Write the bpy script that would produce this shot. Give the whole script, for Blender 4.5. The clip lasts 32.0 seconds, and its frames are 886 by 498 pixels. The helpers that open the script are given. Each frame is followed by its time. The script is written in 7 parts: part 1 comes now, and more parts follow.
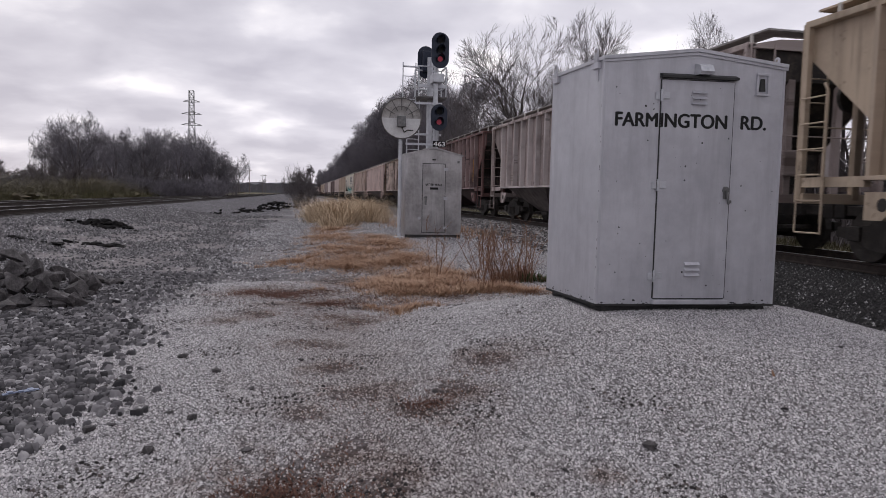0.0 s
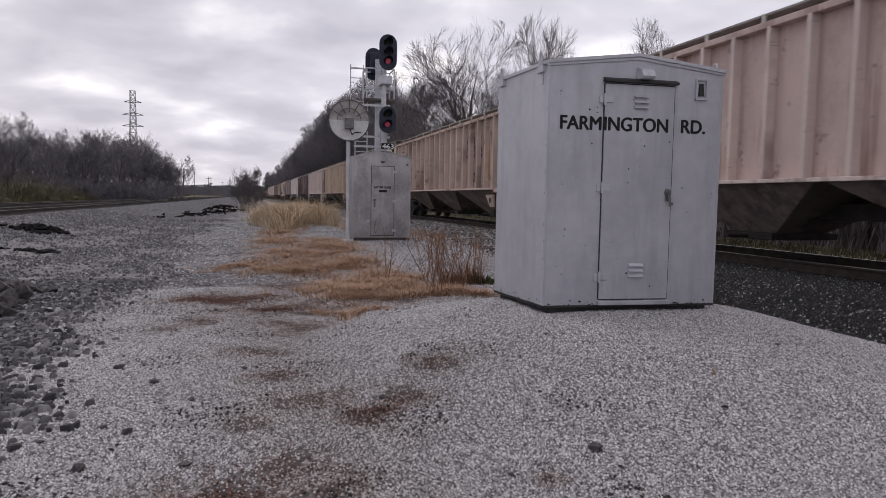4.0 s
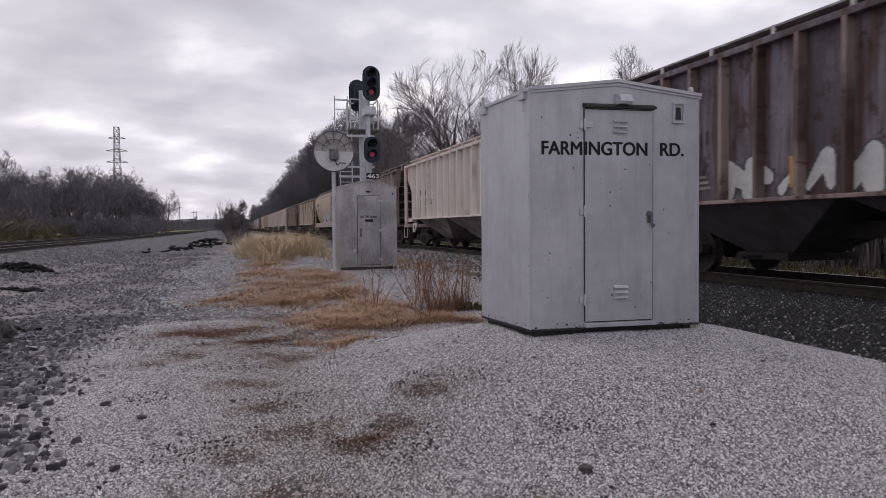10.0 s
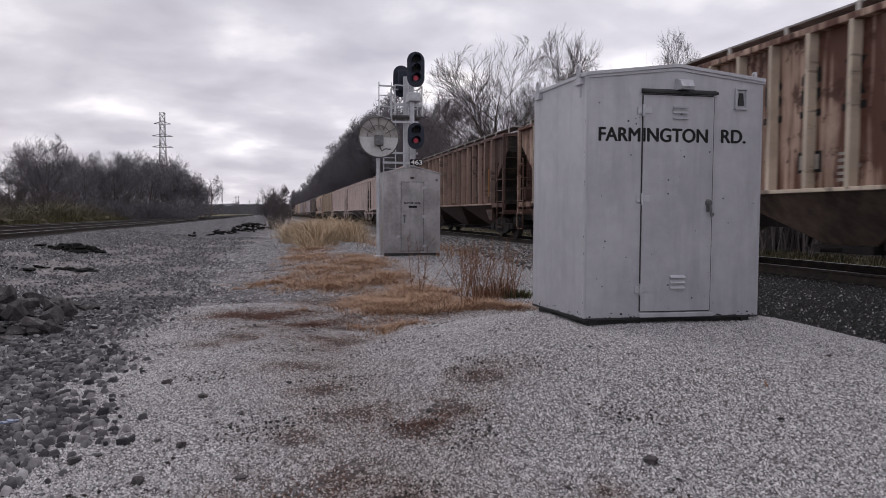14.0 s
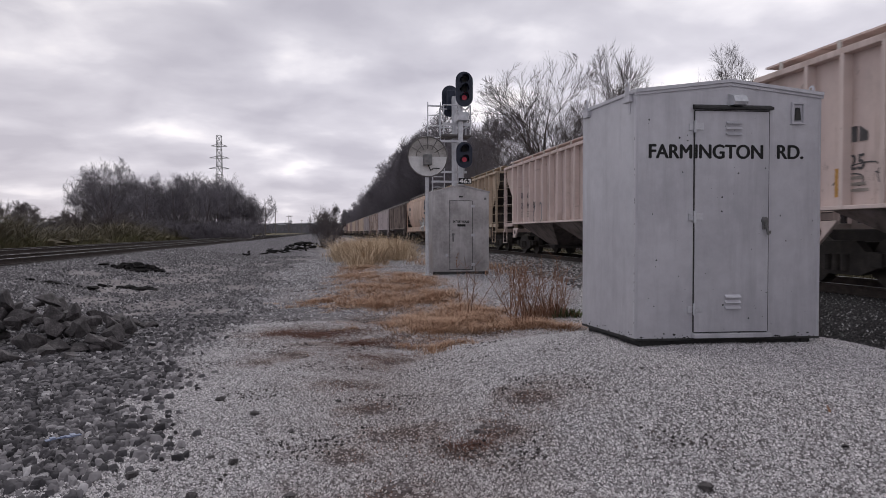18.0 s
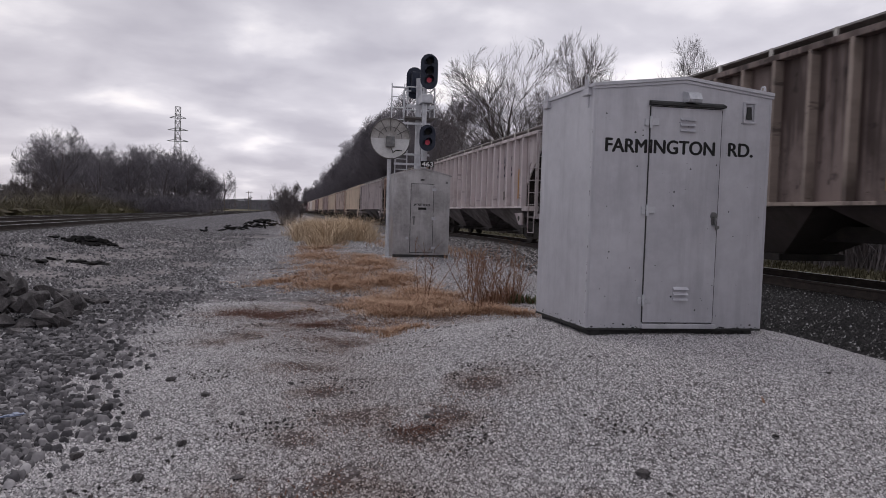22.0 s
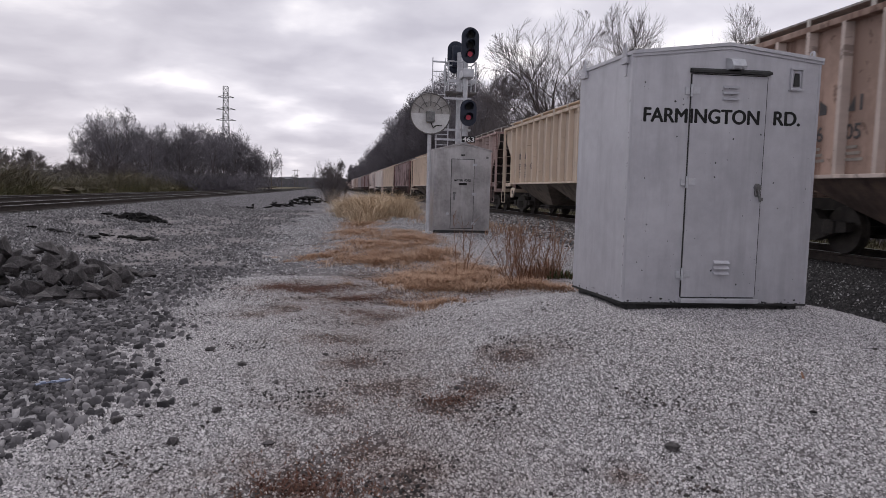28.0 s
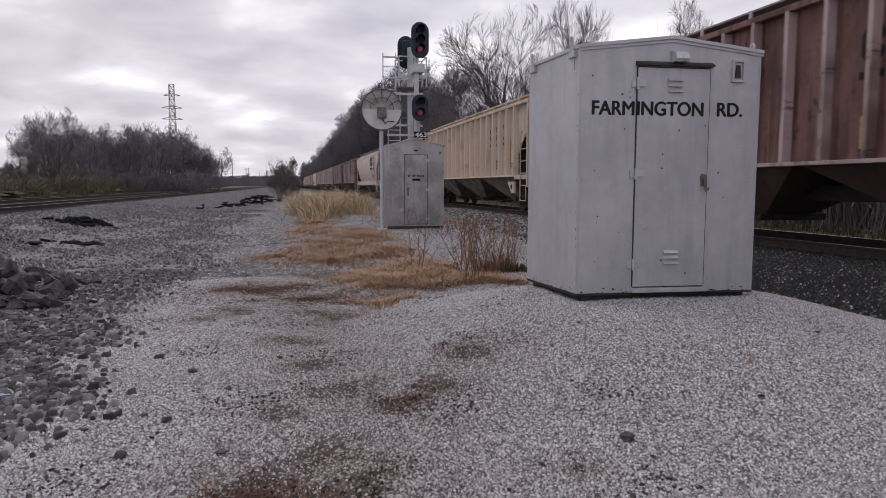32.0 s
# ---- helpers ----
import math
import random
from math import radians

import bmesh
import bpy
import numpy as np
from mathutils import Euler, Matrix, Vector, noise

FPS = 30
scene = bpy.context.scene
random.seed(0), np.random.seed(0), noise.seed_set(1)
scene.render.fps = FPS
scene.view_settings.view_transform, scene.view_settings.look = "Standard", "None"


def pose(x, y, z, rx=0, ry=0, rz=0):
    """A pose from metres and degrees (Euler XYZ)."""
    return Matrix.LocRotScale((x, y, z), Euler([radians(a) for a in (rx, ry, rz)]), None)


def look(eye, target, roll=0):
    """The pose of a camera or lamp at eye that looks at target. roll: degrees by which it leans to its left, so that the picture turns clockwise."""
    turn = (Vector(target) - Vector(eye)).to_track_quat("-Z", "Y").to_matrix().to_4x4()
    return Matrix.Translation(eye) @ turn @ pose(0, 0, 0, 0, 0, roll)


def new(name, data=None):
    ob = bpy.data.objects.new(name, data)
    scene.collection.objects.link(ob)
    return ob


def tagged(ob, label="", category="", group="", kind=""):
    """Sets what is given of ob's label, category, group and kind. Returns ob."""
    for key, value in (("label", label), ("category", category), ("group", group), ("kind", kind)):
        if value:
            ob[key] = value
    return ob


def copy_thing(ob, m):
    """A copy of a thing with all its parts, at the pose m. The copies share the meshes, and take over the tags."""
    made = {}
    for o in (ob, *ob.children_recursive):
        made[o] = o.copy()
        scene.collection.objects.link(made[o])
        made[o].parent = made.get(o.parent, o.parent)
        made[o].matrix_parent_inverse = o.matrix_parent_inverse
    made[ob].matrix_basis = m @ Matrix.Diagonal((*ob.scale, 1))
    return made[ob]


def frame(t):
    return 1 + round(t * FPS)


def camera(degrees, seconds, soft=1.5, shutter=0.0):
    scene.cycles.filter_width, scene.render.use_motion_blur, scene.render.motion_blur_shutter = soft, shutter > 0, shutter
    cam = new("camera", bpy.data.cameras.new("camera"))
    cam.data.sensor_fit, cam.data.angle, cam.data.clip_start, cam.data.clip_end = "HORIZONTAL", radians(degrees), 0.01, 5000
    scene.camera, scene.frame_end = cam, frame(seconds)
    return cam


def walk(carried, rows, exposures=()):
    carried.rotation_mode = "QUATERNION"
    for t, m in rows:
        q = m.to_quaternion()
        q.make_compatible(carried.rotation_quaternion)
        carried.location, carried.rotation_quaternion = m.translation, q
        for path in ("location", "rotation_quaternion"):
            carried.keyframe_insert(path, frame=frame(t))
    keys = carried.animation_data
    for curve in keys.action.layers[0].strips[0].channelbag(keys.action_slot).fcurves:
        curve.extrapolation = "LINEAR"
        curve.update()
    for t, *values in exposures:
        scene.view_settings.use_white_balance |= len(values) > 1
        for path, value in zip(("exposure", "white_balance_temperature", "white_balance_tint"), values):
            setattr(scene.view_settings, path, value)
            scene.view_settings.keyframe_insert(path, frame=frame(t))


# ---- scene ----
cam = camera(66.2, 32.0, 0.75, 0.1)
METRES, EYE, TILT, LEAN, TURN = 2.0, 1.35, -2.9, 0.0, -13.3
PATH = [
    (0, (0.166, -0.14, 1.403), (0.584, 1.81, 1.247), 1.2),
    (0.5, (0.202, -0.092, 1.409), (0.651, 1.852, 1.276), -0.1),
    (1, (0.213, -0.079, 1.414), (0.725, 1.845, 1.224), 0.4),
    (1.5, (0.241, -0.07, 1.416), (0.744, 1.854, 1.201), 0.2),
    (2, (0.223, -0.088, 1.417), (0.739, 1.837, 1.259), 1.0),
    (2.5, (0.228, -0.066, 1.413), (0.772, 1.854, 1.275), 0.9),
    (3, (0.209, -0.102, 1.422), (0.802, 1.801, 1.256), 0.8),
    (3.5, (0.21, -0.103, 1.415), (0.781, 1.808, 1.271), 1.0),
    (5.5, (0.21, -0.118, 1.408), (0.732, 1.805, 1.238), 0.5),
    (6, (0.202, -0.133, 1.39), (0.677, 1.802, 1.219), 0.6),
    (6.5, (0.22, -0.129, 1.404), (0.691, 1.811, 1.274), -0.8),
    (7, (0.229, -0.128, 1.398), (0.763, 1.798, 1.323), 0.1),
    (7.5, (0.23, -0.118, 1.402), (0.866, 1.776, 1.307), 0.3),
    (8, (0.227, -0.133, 1.42), (0.868, 1.76, 1.365), -0.0),
    (8.5, (0.246, -0.134, 1.414), (0.934, 1.742, 1.323), -0.5),
    (9, (0.237, -0.153, 1.416), (0.881, 1.739, 1.352), -0.4),
    (9.5, (0.232, -0.128, 1.41), (0.809, 1.787, 1.382), -0.4),
    (10, (0.21, -0.147, 1.405), (0.804, 1.762, 1.34), -0.5),
    (10.5, (0.203, -0.12, 1.427), (0.785, 1.791, 1.336), -0.7),
    (11, (0.2, -0.128, 1.407), (0.746, 1.795, 1.351), -0.7),
    (11.5, (0.205, -0.103, 1.428), (0.781, 1.809, 1.331), -0.7),
    (12, (0.187, -0.134, 1.416), (0.758, 1.781, 1.331), -0.4),
    (12.5, (0.182, -0.146, 1.396), (0.719, 1.78, 1.415), -0.6),
    (13, (0.125, -0.07, 1.423), (0.609, 1.871, 1.398), -1.0),
    (13.5, (0.107, -0.056, 1.384), (0.674, 1.86, 1.301), -0.9),
    (14, (0.07, -0.079, 1.394), (0.558, 1.858, 1.292), 0.2),
    (14.5, (0.082, -0.08, 1.415), (0.478, 1.88, 1.393), -0.4),
    (15, (0.077, -0.074, 1.405), (0.504, 1.879, 1.34), -0.1),
    (15.5, (0.092, -0.078, 1.412), (0.537, 1.87, 1.315), -0.4),
    (17.5, (0.085, -0.075, 1.406), (0.52, 1.873, 1.291), -0.3),
    (18, (0.081, -0.087, 1.406), (0.428, 1.883, 1.357), -0.1),
    (18.5, (0.1, -0.104, 1.383), (0.457, 1.864, 1.353), -0.8),
    (19, (0.109, -0.091, 1.406), (0.508, 1.867, 1.325), -0.8),
    (19.5, (0.149, -0.095, 1.402), (0.549, 1.864, 1.356), -0.7),
    (20, (0.205, -0.099, 1.419), (0.602, 1.862, 1.424), -0.9),
    (20.5, (0.238, -0.106, 1.424), (0.647, 1.851, 1.405), -0.3),
    (21, (0.239, -0.136, 1.422), (0.662, 1.819, 1.413), -0.8),
    (21.5, (0.214, -0.147, 1.421), (0.671, 1.8, 1.386), 0.1),
    (22, (0.114, -0.138, 1.448), (0.572, 1.806, 1.347), 1.7),
    (22.5, (0.024, -0.096, 1.42), (0.324, 1.878, 1.301), 0.9),
    (23, (-0.004, -0.063, 1.427), (0.339, 1.9, 1.262), 1.8),
    (23.5, (-0.011, -0.087, 1.419), (0.322, 1.882, 1.306), 1.9),
    (24, (-0.013, -0.079, 1.425), (0.366, 1.88, 1.291), 2.4),
    (24.5, (-0.018, -0.094, 1.411), (0.345, 1.868, 1.268), 2.1),
    (25, (0.088, -0.094, 1.424), (0.458, 1.867, 1.29), 0.3),
    (25.5, (0.204, -0.107, 1.424), (0.575, 1.849, 1.238), 0.2),
    (27.5, (0.208, -0.137, 1.423), (0.565, 1.824, 1.258), 0.6),
    (28, (0.216, -0.142, 1.414), (0.547, 1.822, 1.242), 1.4),
    (28.5, (0.233, -0.129, 1.431), (0.541, 1.833, 1.192), -0.2),
    (29, (0.242, -0.133, 1.417), (0.526, 1.834, 1.195), 0.6),
    (29.5, (0.217, -0.166, 1.427), (0.496, 1.802, 1.201), 0.8),
    (30, (0.204, -0.153, 1.428), (0.5, 1.811, 1.196), 0.8),
    (30.5, (0.208, -0.16, 1.44), (0.471, 1.812, 1.233), 0.2),
    (31, (0.207, -0.166, 1.422), (0.527, 1.797, 1.213), 1.2),
    (31.5, (0.227, -0.142, 1.424), (0.609, 1.811, 1.227), 1.0),
    (32, (0.245, -0.114, 1.428), (0.702, 1.825, 1.243), 0.1),
]
walk(cam, [(t, look(eye, target, roll)) for t, eye, target, roll in PATH], ((0, 0.03), (11, 0.03), (16, -0.02), (19, -0.05), (20, -0.10), (21.5, -0.13), (23, 0.0), (32, 0.07)))

# ---- world, light, exposure ----
SUN_EL, SUN_AZ = 24.0, -22.0


def node(nt, kind, **kw):
    n = nt.nodes.new(kind)
    for k, v in kw.items():
        n.inputs[k].default_value = v
    return n


def math_node(nt, op, a, b=None, c=None, clamp=False):
    n = nt.nodes.new("ShaderNodeMath")
    n.operation, n.use_clamp = op, clamp
    for i, v in enumerate((a, b, c)):
        if v is None:
            continue
        if isinstance(v, (int, float)):
            n.inputs[i].default_value = v
        else:
            nt.links.new(v, n.inputs[i])
    return n.outputs[0]


def ramp(nt, fac, stops):
    n = nt.nodes.new("ShaderNodeValToRGB")
    while len(n.color_ramp.elements) < len(stops):
        n.color_ramp.elements.new(0.5)
    for e, (p, c) in zip(n.color_ramp.elements, stops):
        e.position = p
        e.color = (*c, 1) if isinstance(c, tuple) else (c, c, c, 1)
    nt.links.new(fac, n.inputs[0])
    return n.outputs[0]


def mixc(nt, fac, a, b, blend="MIX"):
    n = nt.nodes.new("ShaderNodeMix")
    n.data_type, n.blend_type = "RGBA", blend
    for sock, v in ((n.inputs[0], fac), (n.inputs[6], a), (n.inputs[7], b)):
        if isinstance(v, (int, float)):
            sock.default_value = v
        elif isinstance(v, tuple):
            sock.default_value = (*v, 1)
        else:
            nt.links.new(v, sock)
    return n.outputs[2]


def build_world():
    w = bpy.data.worlds.new("overcast_sky")
    scene.world = w
    w.use_nodes = True
    nt = w.node_tree
    nt.nodes.clear()
    out = nt.nodes.new("ShaderNodeOutputWorld")  # layered cloud over a dim clear sky
    sky = nt.nodes.new("ShaderNodeTexSky")
    sky.sky_type, sky.sun_disc = "NISHITA", False
    sky.sun_elevation, sky.sun_rotation = radians(SUN_EL), radians(SUN_AZ)
    tc = nt.nodes.new("ShaderNodeTexCoord")
    sep = nt.nodes.new("ShaderNodeSeparateXYZ")
    nt.links.new(tc.outputs["Generated"], sep.inputs[0])
    up = math_node(nt, "MAXIMUM", sep.outputs[2], 0.0)
    den = math_node(nt, "ADD", up, 0.20)
    comb = nt.nodes.new("ShaderNodeCombineXYZ")
    nt.links.new(math_node(nt, "DIVIDE", sep.outputs[0], den), comb.inputs[0])
    nt.links.new(math_node(nt, "DIVIDE", sep.outputs[1], den), comb.inputs[1])
    big = node(nt, "ShaderNodeTexNoise", Scale=0.8, Detail=4.0, Roughness=0.45, Distortion=0.3)
    fine = node(nt, "ShaderNodeTexNoise", Scale=2.5, Detail=6.0, Roughness=0.46, Distortion=0.2)
    nt.links.new(comb.outputs[0], big.inputs["Vector"])
    nt.links.new(comb.outputs[0], fine.inputs["Vector"])
    dens = math_node(nt, "ADD", math_node(nt, "MULTIPLY", big.outputs[0], 0.45), math_node(nt, "MULTIPLY", fine.outputs[0], 0.55))
    cloud = ramp(nt, dens, [(0.36, (1.14, 1.11, 1.12)), (0.41, (0.92, 0.905, 0.96)), (0.47, (0.74, 0.73, 0.80)), (0.59, (0.575, 0.565, 0.64))])
    glow = ramp(nt, up, [(0.0, (1.15, 1.12, 1.14)), (0.08, (1.22, 1.19, 1.21)), (0.22, (1.13, 1.11, 1.13)), (0.42, (1.0, 0.99, 1.0)), (0.65, (1.12, 1.11, 1.12)), (1.0, (1.36, 1.35, 1.35))])
    lit = mixc(nt, 1.0, cloud, glow, "MULTIPLY")
    side = ramp(nt, math_node(nt, "MULTIPLY_ADD", sep.outputs[0], 0.5, 0.5), [(0.2, (0.88, 0.88, 0.885)), (0.75, (1.10, 1.10, 1.095))])
    lit = mixc(nt, 1.0, lit, side, "MULTIPLY")
    b1 = nt.nodes.new("ShaderNodeBackground")
    nt.links.new(sky.outputs[0], b1.inputs[0])
    b1.inputs[1].default_value = 0.05
    b2 = nt.nodes.new("ShaderNodeBackground")
    nt.links.new(lit, b2.inputs[0])
    b2.inputs[1].default_value = 0.86
    mix = nt.nodes.new("ShaderNodeMixShader")
    mix.inputs[0].default_value = 0.96
    nt.links.new(b1.outputs[0], mix.inputs[1])
    nt.links.new(b2.outputs[0], mix.inputs[2])
    nt.links.new(mix.outputs[0], out.inputs[0])
    sun = new("sun", bpy.data.lights.new("sun", "SUN"))
    sun.data.energy, sun.data.angle, sun.data.color = 0.55, radians(25), (1.0, 0.97, 0.93)
    a, e = radians(SUN_AZ), radians(SUN_EL + 25)
    d = Vector((math.sin(a) * math.cos(e), math.cos(a) * math.cos(e), math.sin(e)))
    sun.matrix_world = look(d * 50, (0, 0, 0))


build_world()
scene.view_settings.exposure = 0.0


# ---- materials ----
def material(name, colours, rough=0.7, metal=0.0, scale=4.0, bump=0.15, bump_scale=40.0, streak=None, coords="Object", spec=0.5):
    """colours: three tones mixed by noise at two scales. streak: colour and amount of vertical run-down stains, or of a
    pale painted sheen.
    """
    m = bpy.data.materials.new(name)
    m.use_nodes = True
    nt = m.node_tree
    bsdf = nt.nodes["Principled BSDF"]
    tc = nt.nodes.new("ShaderNodeTexCoord")
    info = nt.nodes.new("ShaderNodeObjectInfo")
    shift = nt.nodes.new("ShaderNodeVectorMath")
    shift.operation = "MULTIPLY_ADD"
    comb = nt.nodes.new("ShaderNodeCombineXYZ")
    for i in range(3):
        nt.links.new(math_node(nt, "MULTIPLY", info.outputs["Random"], 31.0 + 7 * i), comb.inputs[i])
    nt.links.new(tc.outputs[coords], shift.inputs[0])
    shift.inputs[1].default_value = (1, 1, 1)
    nt.links.new(comb.outputs[0], shift.inputs[2])
    v = shift.outputs[0]
    n1 = node(nt, "ShaderNodeTexNoise", Scale=scale, Detail=5.0, Roughness=0.6)
    n2 = node(nt, "ShaderNodeTexNoise", Scale=scale * 7, Detail=4.0, Roughness=0.65)
    nt.links.new(v, n1.inputs["Vector"])
    nt.links.new(v, n2.inputs["Vector"])
    f = math_node(nt, "ADD", math_node(nt, "MULTIPLY", n1.outputs[0], 0.6), math_node(nt, "MULTIPLY", n2.outputs[0], 0.4))
    col = ramp(nt, f, [(0.36, colours[0]), (0.5, colours[1]), (0.64, colours[2])])
    if streak:
        scol, amount = streak
        mp = nt.nodes.new("ShaderNodeMapping")
        mp.inputs["Scale"].default_value = (2.2, 2.2, 0.22)
        nt.links.new(v, mp.inputs[0])
        n3 = node(nt, "ShaderNodeTexNoise", Scale=1.6, Detail=6.0, Roughness=0.68)
        nt.links.new(mp.outputs[0], n3.inputs["Vector"])
        n4 = node(nt, "ShaderNodeTexNoise", Scale=0.8, Detail=3.0, Roughness=0.6)
        nt.links.new(v, n4.inputs["Vector"])
        s = math_node(nt, "ADD", math_node(nt, "MULTIPLY", n3.outputs[0], 0.65), math_node(nt, "MULTIPLY", n4.outputs[0], 0.35))
        fac = ramp(nt, s, [(0.56 - 0.16 * amount, 0.0), (0.70 - 0.16 * amount, min(1.0, 0.35 + amount * 0.6))])
        col = mixc(nt, fac, col, scol)
    nt.links.new(col, bsdf.inputs["Base Color"])
    r = math_node(nt, "ADD", math_node(nt, "MULTIPLY", n2.outputs[0], 0.3), rough - 0.15)
    nt.links.new(r, bsdf.inputs["Roughness"])
    bsdf.inputs["Metallic"].default_value = metal
    bsdf.inputs["Specular IOR Level"].default_value = spec
    if bump:
        n5 = node(nt, "ShaderNodeTexNoise", Scale=bump_scale, Detail=4.0, Roughness=0.6)
        nt.links.new(v, n5.inputs["Vector"])
        b = node(nt, "ShaderNodeBump", Strength=bump, Distance=0.02)
        nt.links.new(n5.outputs[0], b.inputs["Height"])
        nt.links.new(b.outputs[0], bsdf.inputs["Normal"])
    return m


def glow_material(name, colour, strength):
    m = bpy.data.materials.new(name)
    m.use_nodes = True
    b = m.node_tree.nodes["Principled BSDF"]
    b.inputs["Base Color"].default_value = (*colour, 1)
    b.inputs["Emission Color"].default_value = (*colour, 1)
    b.inputs["Emission Strength"].default_value = strength
    return m


def gray(a):
    return (a, a, a)


M = {}
M["hut_paint"] = material("hut_paint", [(0.445, 0.445, 0.48), (0.512, 0.512, 0.548), (0.57, 0.57, 0.607)], 0.46, 0.22, 1.2, 0.08, 30, ((0.33, 0.33, 0.36), 0.35))
M["hut_dark"] = material("hut_dark", [gray(0.02), gray(0.035), gray(0.05)], 0.8)
M["zinc"] = material("zinc", [(0.42, 0.43, 0.46), (0.52, 0.53, 0.56), (0.60, 0.61, 0.64)], 0.5, 0.35, 5)
M["dull_brass"] = material("dull_brass", [(0.10, 0.10, 0.10), (0.16, 0.16, 0.16), (0.24, 0.24, 0.24)], 0.5, 0.5, 9)
# the streak is pale: vertical sheen of the sheet painted into its colour
M["aluminium"] = material("aluminium", [(0.29, 0.282, 0.284), (0.39, 0.38, 0.384), (0.50, 0.49, 0.495)], 0.34, 0.65, 1.6, 0.05, 20, ((0.62, 0.62, 0.63), 0.4))
M["white_paint"] = material("white_paint", [gray(0.62), gray(0.72), gray(0.8)], 0.55, 0, 6)
M["disc_back"] = material("disc_back", [(0.50, 0.50, 0.50), (0.60, 0.60, 0.60), (0.68, 0.68, 0.68)], 0.55, 0.1, 5)
M["disc_upper"] = material("disc_upper", [(0.26, 0.25, 0.235), (0.36, 0.345, 0.33), (0.48, 0.465, 0.45)], 0.6, 0.1, 5)
M["black_ink"] = material("black_ink", [gray(0.005), gray(0.008), gray(0.014)], 0.8, 0, 20, 0.0)
M["signal_black"] = material("signal_black", [(0.014, 0.018, 0.032), (0.020, 0.026, 0.046), (0.03, 0.038, 0.06)], 0.5, 0, 5, spec=0.35)
M["red_lens"] = glow_material("red_lens", (0.45, 0.05, 0.085), 0.14)
M["dark_lens"] = material("dark_lens", [gray(0.010), gray(0.014), gray(0.02)], 0.5, 0, 5, 0, spec=0.15)
M["underframe"] = material("underframe", [(0.018, 0.016, 0.015), (0.030, 0.026, 0.024), (0.055, 0.046, 0.04)], 0.85, 0.0, 3, 0.3, 25)
M["truck_iron"] = material("truck_iron", [(0.014, 0.012, 0.011), (0.026, 0.022, 0.019), (0.05, 0.042, 0.036)], 0.8, 0.1, 5, 0.3, 30)
M["wheel_steel"] = material("wheel_steel", [(0.025, 0.021, 0.019), (0.04, 0.034, 0.03), (0.07, 0.06, 0.052)], 0.65, 0.3, 5)
M["grating"] = material("grating", [(0.09, 0.085, 0.085), (0.15, 0.142, 0.14), (0.22, 0.21, 0.205)], 0.7, 0.3, 5)
M["walkway"] = material("walkway", [(0.20, 0.19, 0.185), (0.28, 0.268, 0.26), (0.36, 0.345, 0.335)], 0.7, 0.2, 5)
M["rail_side"] = material("rail_side", [(0.022, 0.016, 0.014), (0.036, 0.027, 0.023), (0.06, 0.045, 0.037)], 0.85, 0.1, 6, 0.2)
M["rail_top"] = material("rail_top", [gray(0.22), gray(0.32), gray(0.42)], 0.42, 0.9, 6, 0.0)
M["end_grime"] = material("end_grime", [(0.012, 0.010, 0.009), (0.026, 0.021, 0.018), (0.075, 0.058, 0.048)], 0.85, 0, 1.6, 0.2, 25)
M["tie"] = material("tie", [(0.022, 0.019, 0.018), (0.036, 0.032, 0.03), (0.065, 0.058, 0.054)], 0.9, 0, 4, 0.5, 30)
M["logo_blue"] = material("logo_blue", [(0.018, 0.022, 0.045), (0.03, 0.036, 0.065), (0.06, 0.065, 0.09)], 0.7, 0, 5, 0)
M["letter_dark"] = material("letter_dark", [(0.05, 0.048, 0.05), (0.08, 0.077, 0.08), (0.13, 0.125, 0.125)], 0.7, 0, 5, 0)
M["stencil_faint"] = material("stencil_faint", [(0.22, 0.2, 0.18), (0.30, 0.27, 0.24), (0.38, 0.34, 0.3)], 0.8, 0, 5, 0)
M["reflector"] = material("reflector", [(0.34, 0.17, 0.035), (0.50, 0.26, 0.05), (0.58, 0.33, 0.09)], 0.5, 0, 8, 0)
M["bark"] = material("bark", [(0.055, 0.046, 0.042), (0.085, 0.072, 0.066), (0.13, 0.112, 0.10)], 0.9, 0, 3, 0.4, 30)
M["twig"] = material("twig", [(0.085, 0.074, 0.076), (0.115, 0.10, 0.103), (0.155, 0.138, 0.14)], 0.9, 0, 0.6, 0)
# twigs of far trees: paler and bluer, distance haze put into the colour
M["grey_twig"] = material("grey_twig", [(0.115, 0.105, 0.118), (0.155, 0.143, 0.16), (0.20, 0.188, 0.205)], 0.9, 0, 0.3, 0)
M["steel_tower"] = material("steel_tower", [gray(0.16), gray(0.2), gray(0.25)], 0.7, 0.4, 2, 0)
M["timber_pole"] = material("timber_pole", [(0.09, 0.075, 0.06), (0.13, 0.11, 0.09), (0.18, 0.15, 0.13)], 0.9, 0, 3)
M["rock"] = material("rock", [(0.025, 0.0225, 0.023), (0.06, 0.054, 0.055), (0.15, 0.138, 0.139)], 0.85, 0, 7, 1.0, 18)
M["black_scrap"] = material("black_scrap", [(0.008, 0.008, 0.009), (0.015, 0.0145, 0.0145), (0.035, 0.032, 0.03)], 0.9, 0, 6, 0.5, 20, spec=0.1)
M["graf_green"] = material("graf_green", [(0.03, 0.20, 0.15), (0.05, 0.29, 0.22), (0.14, 0.40, 0.33)], 0.6, 0, 1.2, 0)
M["graf_pink"] = material("graf_pink", [(0.50, 0.27, 0.34), (0.60, 0.36, 0.43), (0.68, 0.50, 0.55)], 0.6, 0, 1.2, 0)
M["graf_plum"] = material("graf_plum", [(0.12, 0.04, 0.07), (0.18, 0.06, 0.10), (0.30, 0.11, 0.19)], 0.6, 0, 1.2, 0)
